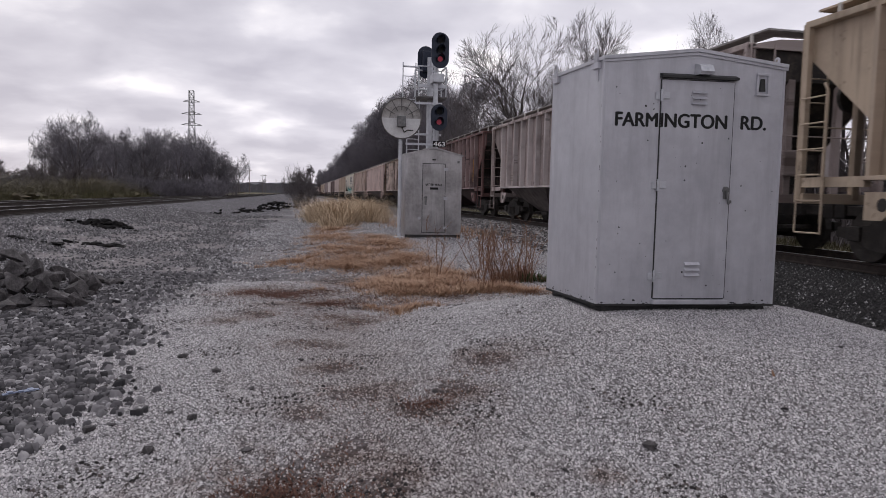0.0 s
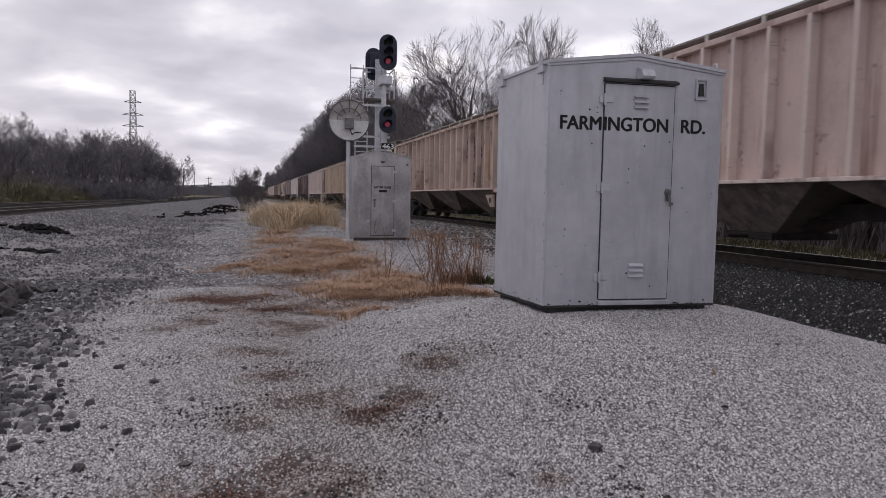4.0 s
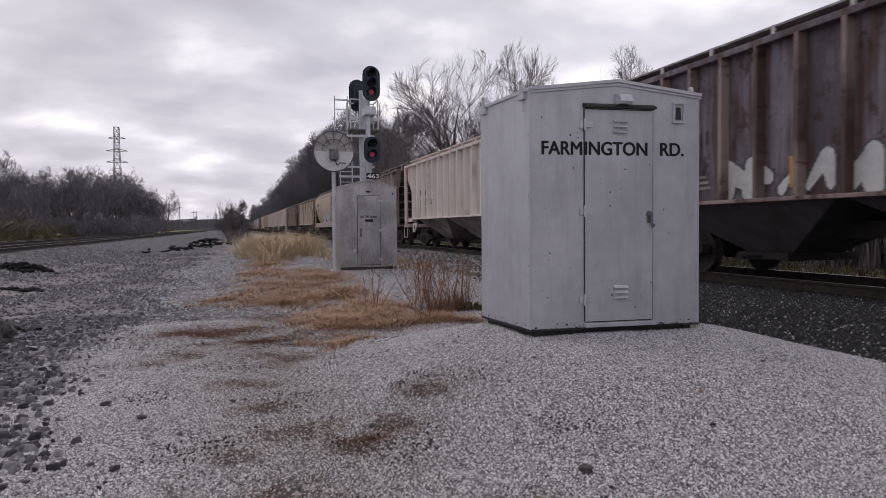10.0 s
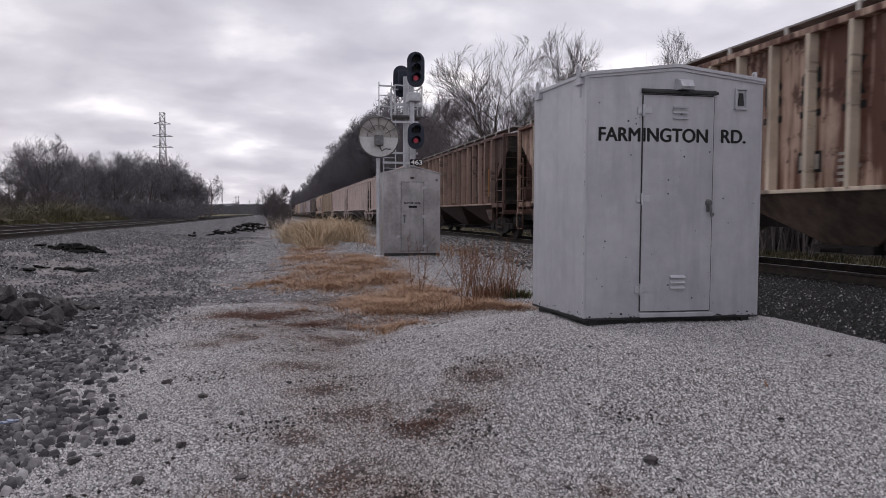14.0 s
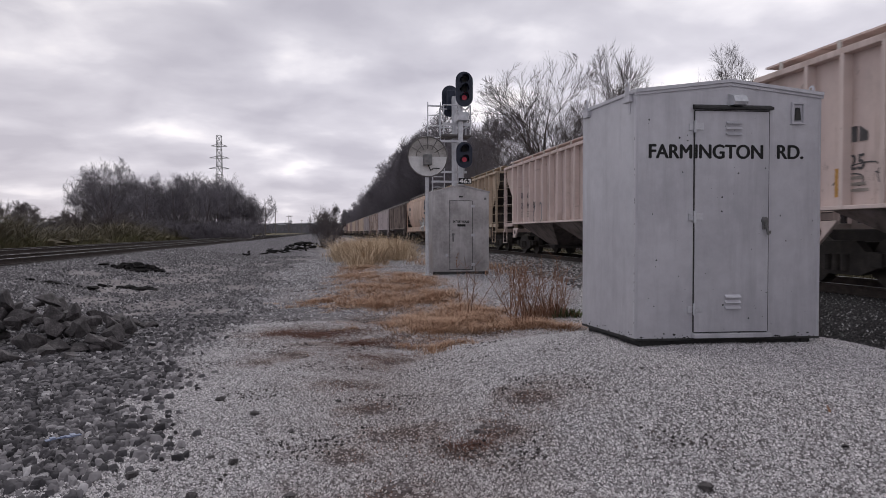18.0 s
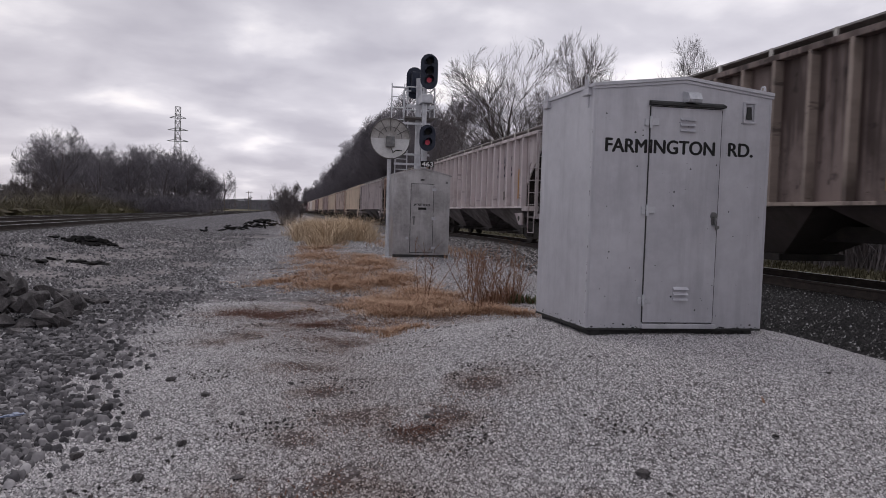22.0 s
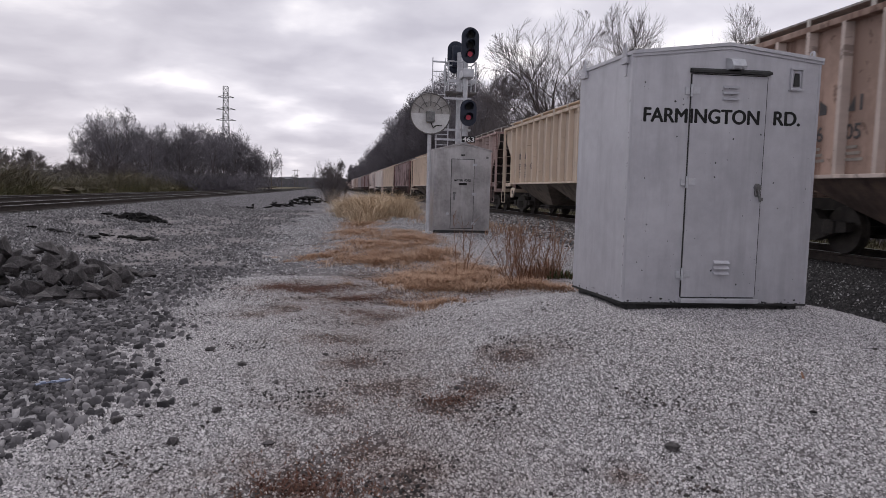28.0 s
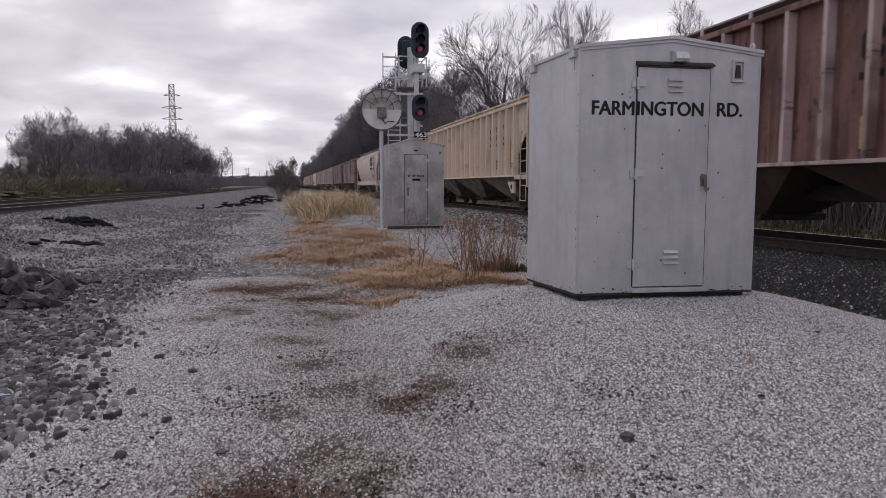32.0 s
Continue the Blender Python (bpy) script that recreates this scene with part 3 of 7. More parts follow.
    col = mixc(nt, right, col, mixc(nt, track_far, dark, ballast))
    # trodden earth, dead moss and leaf litter
    earth = ramp(nt, fin, [(0.35, (0.080, 0.048, 0.037)), (0.65, (0.200, 0.140, 0.115))])
    jag = math_node(nt, "MULTIPLY", math_node(nt, "SUBTRACT", math_node(nt, "ADD", math_node(nt, "MULTIPLY", mid, 0.5), math_node(nt, "MULTIPLY", fin, 0.5)), 0.5), 3.2)
    sandy = None
    for sx, sy, sr in SANDY:
        ddx = math_node(nt, "SUBTRACT", X, sx)
        ddy = math_node(nt, "MULTIPLY", math_node(nt, "SUBTRACT", Y, sy), 0.6)
        d = math_node(nt, "DIVIDE", math_node(nt, "SQRT", math_node(nt, "ADD", math_node(nt, "MULTIPLY", ddx, ddx), math_node(nt, "MULTIPLY", ddy, ddy))), sr)
        sandy = d if sandy is None else math_node(nt, "MINIMUM", sandy, d)
    sfac = ramp(nt, math_node(nt, "MULTIPLY", math_node(nt, "ADD", sandy, math_node(nt, "MULTIPLY", jag, 0.7)), 0.5), [(0.25, 0.85), (0.7, 0.0)])
    col = mixc(nt, sfac, col, ramp(nt, fin, [(0.35, (0.20, 0.185, 0.183)), (0.65, (0.35, 0.33, 0.326))]))
    fac = trodden(nt)
    col = mixc(nt, fac, col, earth)
    # far meadow
    out = ramp(nt, math_node(nt, "MULTIPLY", math_node(nt, "ADD", X, math_node(nt, "MULTIPLY", wob, 0.8)), -0.02), [(0.36, 0.0), (0.42, 1.0)])
    out2 = ramp(nt, math_node(nt, "MULTIPLY", math_node(nt, "ADD", X, wob), 0.02), [(0.27, 0.0), (0.30, 1.0)])
    grass = ramp(nt, mid, [(0.35, (0.05, 0.055, 0.03)), (0.5, (0.11, 0.10, 0.055)), (0.7, (0.21, 0.17, 0.10))])
    col = mixc(nt, math_node(nt, "MAXIMUM", out, out2), col, grass)
    speck = ramp(nt, noise_at(14.0, 6, 0.85), [(0.36, (0.45, 0.44, 0.45)), (0.50, (1.0, 0.98, 0.99)), (0.64, (1.5, 1.48, 1.5))])
    col = mixc(nt, 0.85, col, speck, "MULTIPLY")
    damp = ramp(nt, noise_at(0.9, 5), [(0.3, (0.80, 0.79, 0.79)), (0.6, (1.0, 1.0, 1.0))])
    col = mixc(nt, 1.0, col, damp, "MULTIPLY")
    # shade in the gaps between loose stones, painted by darkening the ground beneath
    gap_shade = math_node(nt, "MULTIPLY", ramp(nt, math_node(nt, "MULTIPLY", Y, 0.05), [(0.09, 0.0), (0.14, 1.0), (0.42, 1.0), (0.58, 0.3)]), left)
    col = mixc(nt, gap_shade, col, mixc(nt, 1.0, col, (0.40, 0.383, 0.385), "MULTIPLY"))
    nt.links.new(col, bsdf.inputs["Base Color"])
    bsdf.inputs["Roughness"].default_value = 0.9
    bsdf.inputs["Specular IOR Level"].default_value = 0.25
    h = math_node(nt, "ADD", math_node(nt, "MULTIPLY", s1.outputs["Distance"], -0.5), math_node(nt, "MULTIPLY", s2.outputs["Distance"], -0.8))
    b = node(nt, "ShaderNodeBump", Strength=0.9, Distance=0.02)
    nt.links.new(h, b.inputs["Height"])
    nt.links.new(b.outputs[0], bsdf.inputs["Normal"])
    return m


def spaced(stops):
    out = []
    for (a, b, s) in stops:
        out += list(np.arange(a, b, s))
    return np.array(out + [stops[-1][1]])


def build_ground():
    xs = spaced([(-2500, -300, 200), (-300, -60, 20), (-60, -20, 2.5), (-20, -5, 0.4), (-5, 8.2, 0.11), (8.2, 16, 0.3), (16, 60, 3), (60, 300, 30), (300, 2500, 250)])
    ys = spaced([(-600, -60, 60), (-60, -6, 4), (-6, 1.5, 0.5), (1.5, 12, 0.11), (12, 30, 0.3), (30, 80, 1.5), (80, 300, 10), (300, 3000, 100)])
    gx, gy = np.meshgrid(xs, ys)
    gz = land(gx, gy)
    v = np.stack([gx, gy, gz], -1).reshape(-1, 3)
    n = len(xs)
    i = (np.arange(len(ys) - 1)[:, None] * n + np.arange(n - 1)[None, :]).ravel()
    f = np.stack([i, i + 1, i + n + 1, i + n], -1)
    ob = raw("ground", v.tolist(), f.tolist(), ground_material(), smooth=True)
    tagged(ob, "pale gravel and grey ballast ground with earth patches", "ground", kind="structure")


build_ground()


# ---- tracks ----
def rail_profile():
    return [(-0.07, 0), (0.07, 0), (0.07, 0.012), (0.012, 0.03), (0.012, 0.125), (0.036, 0.135), (0.036, 0.168), (-0.036, 0.168), (-0.036, 0.135), (-0.012, 0.125), (-0.012, 0.03), (-0.07, 0.012)]


def build_track(name, cx, base, y0, y1, tie_from, tie_to, label):
    tr = tagged(empty(name, (cx, 0, base)), label, "railway track", kind="structure")
    for s in (-0.755, 0.755):
        bm = made(prism, [(x, z) for x, z in rail_profile()], 1, y0, y1)
        r = part("rail", bm, M["rail_side"], tr)
        r.location.x = s
        top = part("running_surface", made(box, -0.033, 0.033, y0, y1, 0.166, 0.171), M["rail_top"], tr, "polished steel rail head")
        top.location.x = s
    bm = bmesh.new()
    box(bm, -1.3, 1.3, -0.115, 0.115, -0.16, 0.0, 0.012)
    first = part("sleeper", bm, M["tie"], tr)
    first.location.y = tie_from
    y, rnd = tie_from + 0.53, random.Random(int(cx * 10))
    while y < tie_to:
        share(first, (rnd.uniform(-0.03, 0.03), y, rnd.uniform(-0.012, 0.0)), tr, (0, 0, rnd.uniform(-0.01, 0.01)))
        y += 0.53
    # the far run of sleepers in one piece
    vs, fs = [], []
    while y < 260:
        for z in (-0.1, 0.0):
            vs += [(-1.3, y - 0.115, z), (1.3, y - 0.115, z), (1.3, y + 0.115, z), (-1.3, y + 0.115, z)]
        k = len(vs) - 8
        fs += [(k + 4, k + 5, k + 6, k + 7), (k, k + 1, k + 5, k + 4), (k + 3, k + 2, k + 6, k + 7)]
        y += 0.53
    if vs:
        tagged(raw("far_sleepers", vs, fs, M["tie"], tr), kind="stuff")


build_track("track_1", TRACK_X, RAIL_Z - 0.17, -600, 1200, -8, 60, "worn steel rails on timber sleepers under the train")
build_track("track_2", LEFT_TRACKS[0], 0.515, -400, 1200, 8, 80, "rusty steel rails on timber sleepers on a raised bed")
build_track("track_3", LEFT_TRACKS[1], 0.515, -400, 1200, 8, 60, "second pair of rusty rails on a raised bed")


# ---- hopper cars ----
PITCH, HALF, CORNER = 18.7, 8.6, 7.2
EAVE, SILL = 3.88, 1.34


def side_outline(inset=0.0):
    h = HALF - 0.02
    return [(-h, EAVE), (h, EAVE), (h, 3.3), (CORNER, 2.1), (CORNER, SILL), (-CORNER, SILL), (-CORNER, 2.1), (-h, 3.3)]


def ladder(bm, x, y0, y1, z0, z1, step=0.38, r=0.013, axis=1):
    """Rails and rungs; axis 1: rungs run along y at x, axis 0: rungs run along x (y0, y1 are then x values and x is y)."""
    def p(t, z):
        return (x, t, z) if axis == 1 else (t, x, z)
    for t in (y0, y1):
        rod(bm, p(t, z0), p(t, z1), r * 1.5, 6)
    z = z0 + 0.08
    while z < z1 - 0.05:
        rod(bm, p(y0, z), p(y1, z), r, 5)
        z += step


def build_truck(car, y, full):
    t = tagged(empty("truck", (0, y, 0)))
    t.parent = car
    for s in (-1, 1):
        bm = bmesh.new()
        pts = [(-1.25, 0.56), (-0.62, 0.60), (-0.42, 0.78), (0.42, 0.78), (0.62, 0.60), (1.25, 0.56), (1.25, 0.40), (0.95, 0.36), (0.5, 0.20), (-0.5, 0.20), (-0.95, 0.36), (-1.25, 0.40)]
        prism(bm, pts, 0, s * 0.93, s * 1.09)
        if full:
            for k in (-1, 1):
                box(bm, s * 0.92, s * 1.14, k * 0.875 - 0.13, k * 0.875 + 0.13, 0.34, 0.58, 0.02)
            for k in (-0.2, 0, 0.2):
                rod(bm, (s * 1.10, k, 0.27), (s * 1.10, k, 0.55), 0.075, 8)
        part("side_frame", bm, M["truck_iron"], t)
    part("bolster", made(box, -1.05, 1.05, -0.2, 0.2, 0.45, 0.76, 0.03), M["underframe"], t)
    for k in (-0.875, 0.875):
        bm = bmesh.new()
        rod(bm, (-1.0, k, 0.42), (1.0, k, 0.42), 0.08, 8)
        for s in (-1, 1):
            rod(bm, (s * 0.69, k, 0.42), (s * 0.82, k, 0.42), 0.42, 20)
            rod(bm, (s * 0.66, k, 0.42), (s * 0.69, k, 0.42), 0.45, 20)
            rod(bm, (s * 0.82, k, 0.42), (s * 0.835, k, 0.42), 0.15, 12)
        part("wheelset", bm, M["wheel_steel"], t)
    return t


def end_gear(car, paint, s, full):
    """Posts, ladders, platform and coupler at one end; s: 1 for the end towards +y."""
    for sx in (-1, 1):
        bm = made(box, sx * 1.50, sx * 1.60, s * (HALF - 0.10), s * HALF, 0.95, EAVE, 0.01)
        part("corner_post", bm, paint, car)
        bm = bmesh.new()
        y0, y1 = s * (HALF - 0.04), s * (HALF - 0.62)
        rod(bm, (sx * 1.62, y1, 0.60), (sx * 1.62, y1, 2.72), 0.022, 6)
        rod(bm, (sx * 1.62, y1, 2.72), (sx * 1.60, y1 + s * 0.10, 2.86), 0.022, 6)
        z = 0.98
        while z < 2.7:
            rod(bm, (sx * 1.62, y0, z), (sx * 1.62, y1, z), 0.014, 5)
            z += 0.42
        rod(bm, (sx * 1.62, y0, 0.45), (sx * 1.62, y1, 0.45), 0.016, 5)
        rod(bm, (sx * 1.62, y0, 0.45), (sx * 1.62, y0, 1.0), 0.016, 5)
        rod(bm, (sx * 1.62, y1, 0.45), (sx * 1.62, y1, 1.0), 0.016, 5)
        part("side_ladder", bm, paint, car)
        bm = bmesh.new()
        ladder(bm, s * (HALF + 0.06), sx * 1.05, sx * 1.55, 0.95, 3.9, 0.40, 0.013, 0)
        part("end_ladder", bm, paint, car)
        part("side_sill_end", made(prism, [(s * CORNER, 1.20), (s * (HALF - 0.02), 1.20), (s * (HALF - 0.02), 1.36), (s * CORNER, 1.36)], 0, sx * 1.46, sx * 1.58), paint, car)
        bm = bmesh.new()
        prism(bm, [(s * CORNER, 1.12), (s * (CORNER - 0.8), 1.12), (s * (CORNER - 0.33), 0.70), (s * CORNER, 0.70)], 0, sx * 1.50, sx * 1.56)
        pad = part("jacking_pad", bm, paint, car, "body-coloured gusset with a lifting hole")
        bm = bmesh.new()
        rod(bm, (sx * 1.552, s * (CORNER - 0.33), 0.93), (sx * 1.564, s * (CORNER - 0.33), 0.93), 0.10, 14)
        part("lifting_hole", bm, M["underframe"], pad)
    for sx in (-0.55, 0.55):
        part("end_stanchion", made(box, sx - 0.07, sx + 0.07, s * (HALF - 0.16), s * (HALF - 0.04), 1.0, 3.3, 0.01), paint, car)
    bm = made(box, -1.58, 1.58, s * (HALF - 0.14), s * HALF, 0.93, 1.10, 0.01)
    part("end_sill", bm, paint, car)
    bm = bmesh.new()
    rod(bm, (-1.5, s * (HALF + 0.02), 2.22), (1.5, s * (HALF + 0.02), 2.22), 0.014, 6)
    part("hand_rail", bm, paint, car)
    bm = bmesh.new()
    box(bm, -0.10, 0.10, s * HALF, s * (PITCH / 2 - 0.10), 0.72, 0.90, 0.02)
    box(bm, -0.16, 0.16, s * (PITCH / 2 - 0.26), s * (PITCH / 2 - 0.02), 0.66, 0.96, 0.04)
    part("coupler", bm, M["truck_iron"], car)
    if s > 0:
        bm = bmesh.new()
        rod(bm, (-0.55, HALF + 0.04, 2.75), (-0.55, HALF + 0.12, 2.75), 0.26, 18)
        part("brake_wheel", bm, M["truck_iron"], car)
    else:
        bm = made(box, -0.75, -0.25, -HALF + 0.06, -HALF - 0.10, 1.45, 1.95, 0.04)
        part("brake_cylinder", bm, paint, car)


def roof_walk(car, full, mat, z=4.15):
    for sx in (-1, 1):
        bm = made(box, sx * 0.78, sx * 1.26, -HALF - 0.12, HALF + 0.12, z, z + 0.035)
        part("running_board", bm, mat, car, "open grating walkway")
        n = 12
        bm = bmesh.new()
        for i in range(n):
            y = -HALF + 0.35 + i * (2 * HALF - 0.7) / (n - 1)
            box(bm, sx * 1.24, sx * 1.275, y - 0.04, y + 0.04, z - 0.30, z + 0.036)
        tagged(part("walkway_brackets", bm, M["bracket_paint"], car), kind="stuff")
    for s in (-1, 1):
        bm = made(box, -0.78, 0.78, s * (HALF - 0.35), s * (HALF + 0.12), z, z + 0.035)
        part("crosswalk", bm, mat, car)
    part("hatch_cover", made(box, -0.35, 0.35, -7.6, 7.6, z - 0.10, z + 0.04, 0.03), mat, car)


def build_ribbed(name, paint_name, full=True):
    """A three-bay covered hopper with outside ribs."""
    paint, low = M["paint_" + paint_name], M["hopper_" + paint_name]
    car = empty(name)
    for sx in (-1, 1):
        part("side_sheet", made(prism, side_outline(), 0, sx * 1.40, sx * 1.44), paint, car)
        part("top_chord", made(box, sx * 1.40, sx * 1.60, -HALF, HALF, EAVE - 0.06, EAVE + 0.05, 0.015), paint, car)
        part("side_sill", made(box, sx * 1.40, sx * 1.61, -CORNER - 0.03, CORNER + 0.03, SILL - 0.045, SILL + 0.02, 0.010), M["rib_" + paint_name], car)
    bm = made(prism, [(-0.06, 1.435), (0.06, 1.435), (0.042, 1.60), (-0.042, 1.60)], 2, SILL, EAVE - 0.04)
    bmesh.ops.transform(bm, matrix=Matrix(((0, 1, 0, 0), (1, 0, 0, 0), (0, 0, 1, 0), (0, 0, 0, 1))), verts=bm.verts)
    ys = [-CORNER + 0.06 + i * ((2 * CORNER - 0.12) / 17) for i in range(18)]
    if full:
        rib = part("rib", bm, M["rib_" + paint_name], car)
        rib.location = (0, ys[0], 0)
        for sx in (-1, 1):
            for i, y in enumerate(ys):
                if sx == 1 and i == 0:
                    continue
                share(rib, (0, y, 0), car, (0, 0, math.pi if sx < 0 else 0))
    else:
        me_v, me_f = [], []
        bm.verts.ensure_lookup_table()
        base = [v.co.copy() for v in bm.verts]
        faces = [[v.index for v in f.verts] for f in bm.faces]
        bm.free()
        for sx in (-1, 1):
            for y in ys:
                k = len(me_v)
                me_v += [(sx * c.x, c.y + y, c.z) for c in base]
                me_f += [[k + i for i in f] for f in faces]
        tagged(raw("ribs", me_v, me_f, M["rib_" + paint_name], car), kind="stuff")
    roof = [(-1.58, EAVE), (-0.9, EAVE + 0.14), (0, EAVE + 0.18), (0.9, EAVE + 0.14), (1.58, EAVE), (1.5, EAVE - 0.05), (-1.5, EAVE - 0.05)]
    part("roof", made(prism, roof, 1, -HALF, HALF), paint, car)
    for s in (-1, 1):
        pts = [(s * (CORNER - 0.1), 2.0), (s * (HALF - 0.06), 3.26), (s * (HALF - 0.06), EAVE), (s * (HALF - 0.10), EAVE), (s * (HALF - 0.10), 3.30), (s * (CORNER - 0.13), 2.06)]
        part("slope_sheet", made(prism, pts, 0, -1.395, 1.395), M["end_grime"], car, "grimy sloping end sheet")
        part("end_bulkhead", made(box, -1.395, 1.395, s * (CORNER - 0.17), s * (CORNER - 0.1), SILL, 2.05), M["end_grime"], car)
    bays = (-4.55, 0.0, 4.55)
    for y in bays:
        bm = bmesh.new()
        top = [(-1.45, y - 2.25, SILL), (1.45, y - 2.25, SILL), (1.45, y + 2.25, SILL), (-1.45, y + 2.25, SILL)]
        bot = [(-0.55, y - 0.5, 0.42), (0.55, y - 0.5, 0.42), (0.55, y + 0.5, 0.42), (-0.55, y + 0.5, 0.42)]
        tv, bv = [bm.verts.new(p) for p in top], [bm.verts.new(p) for p in bot]
        bm.faces.new(tv), bm.faces.new(bv[::-1])
        for i in range(4):
            bm.faces.new((tv[i], bv[i], bv[(i + 1) % 4], tv[(i + 1) % 4]))
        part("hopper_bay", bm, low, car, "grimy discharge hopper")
        bm = made(box, -0.75, 0.75, y - 0.62, y + 0.62, 0.30, 0.43, 0.02)
        rod(bm, (-1.2, y, 0.36), (1.2, y, 0.36), 0.035, 8)
        part("outlet_gate", bm, M["underframe"], car)
    finish_car(car, paint, full, M["walkway"] if PAINTS[paint_name][6] else paint)
    return car


def finish_car(car, paint, full, walk_mat, walk_z=4.15):
    part("centre_sill", made(box, -0.22, 0.22, -HALF, HALF, 0.70, 0.98, 0.01), M["underframe"], car)
    for s in (-1, 1):
        build_truck(car, s * 6.95, full)
        end_gear(car, paint, s, full)
    roof_walk(car, full, walk_mat, walk_z)


def build_rounded(name, paint_name, full=True):
    """A curved-side covered hopper: smooth bulging sides over a deep side sill."""
    paint, low = M["paint_" + paint_name], M["hopper_" + paint_name]
    car = empty(name)
    prof = [(1.30, 1.42), (1.46, 1.75), (1.55, 2.25), (1.585, 2.8), (1.57, 3.3), (1.50, 3.72), (1.49, 3.74), (1.40, 3.95), (1.38, 3.97), (1.15, 4.16), (0.6, 4.26), (0, 4.28)]
    sect = prof + [(-x, z) for x, z in prof[-2::-1]]

    def reach(z):
        """How far the shell runs towards the ends at a height: cut back in a curve below."""
        if z >= 3.15:
            return HALF - 0.08
        t = (3.15 - z) / 1.73
        return HALF - 0.08 - 1.95 * math.sin(min(1.0, t) * math.pi / 2) ** 0.8
    bm = bmesh.new()
    rows = []
    for s in np.linspace(-1, 1, 13):
        rows.append([bm.verts.new((x, s * reach(z), z)) for x, z in sect])
    for a, b in zip(rows, rows[1:]):
        for i in range(len(sect) - 1):
            bm.faces.new((a[i], a[i + 1], b[i + 1], b[i]))
    part("shell", bm, paint, car, "smooth curved body sheet", smooth=True)
    for s in (-1, 1):
        pts = [(s * (HALF - 0.30), 4.1), (s * (HALF - 0.30), 3.15), (s * 6.6, 1.75), (s * 6.6, 1.45), (s * 6.5, 1.45), (s * 6.5, 1.8), (s * (HALF - 0.38), 3.2), (s * (HALF - 0.38), 4.1)]
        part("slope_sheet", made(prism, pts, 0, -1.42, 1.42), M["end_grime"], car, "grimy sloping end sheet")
        pts = [(-1.40, 3.0), (1.40, 3.0), (1.36, 3.95), (1.1, 4.14), (-1.1, 4.14), (-1.36, 3.95)]
        part("end_sheet", made(prism, pts, 1, s * (HALF - 0.16), s * (HALF - 0.10)), paint, car)
        for sx in (-1, 1):
            part("side_sill", made(box, sx * 1.44, sx * 1.58, 0, s * HALF, 1.02, 1.42, 0.02), paint, car)
    for sx in (-1, 1):
        part("top_chord", made(box, sx * 1.46, sx * 1.525, -HALF + 0.1, HALF - 0.1, 3.76, 3.82, 0.01), paint, car)
        part("roof_ledge", made(box, sx * 1.34, sx * 1.425, -HALF + 0.1, HALF - 0.1, 3.96, 4.0, 0.008), paint, car)
    for y in (-6.2, -4.65, -3.1, -1.55, 0.0, 1.55, 3.1, 4.65, 6.2):
        for sx in (-1, 1):
            bm = bmesh.new()
            a = [bm.verts.new((sx * (x + 0.004), y - 0.02, z)) for x, z in prof[:6]]
            b = [bm.verts.new((sx * (x + 0.012), y + 0.02, z)) for x, z in prof[:6]]
            for i in range(5):
                bm.faces.new((a[i], a[i + 1], b[i + 1], b[i]))
            bmesh.ops.solidify(bm, geom=bm.faces, thickness=0.012)
            part("weld_seam", bm, paint, car)
    for y in (-4.4, 0.0, 4.4):
        bm = bmesh.new()
        top = [(-1.40, y - 2.15, 1.40), (1.40, y - 2.15, 1.40), (1.40, y + 2.15, 1.40), (-1.40, y + 2.15, 1.40)]
        bot = [(-0.5, y - 0.5, 0.42), (0.5, y - 0.5, 0.42), (0.5, y + 0.5, 0.42), (-0.5, y + 0.5, 0.42)]
        tv, bv = [bm.verts.new(p) for p in top], [bm.verts.new(p) for p in bot]
        bm.faces.new(tv), bm.faces.new(bv[::-1])
        for i in range(4):
            bm.faces.new((tv[i], bv[i], bv[(i + 1) % 4], tv[(i + 1) % 4]))
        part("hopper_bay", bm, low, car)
        part("outlet_gate", made(box, -0.7, 0.7, y - 0.6, y + 0.6, 0.30, 0.43, 0.02), M["underframe"], car)
    finish_car(car, paint, full, M["walkway"], 4.28)
    return car


# ---- marks on the near side of the cars (x = -1.6 in the car's space) ----
CURVE_Z, CURVE_X = (1.0, 1.42, 1.5, 1.75, 2.25, 2.8, 3.3, 3.7), (1.60, 1.60, 1.42, 1.49, 1.58, 1.61, 1.60, 1.53)


def plate(car, name, outline, mat, y, z, x=-1.447, label=""):
    """A thin painted shape; outline in (towards +y as seen from the left, up)."""
    bm = bmesh.new()
    prism(bm, [(y - u, z + v) for u, v in outline], 0, x, x - 0.004)
    if x < -1.585:  # follow the curve of a rounded side
        for v in bm.verts:
            v.co.x += 1.60 - np.interp(v.co.z, CURVE_Z, CURVE_X)
    return part(name, bm, mat, car, label)


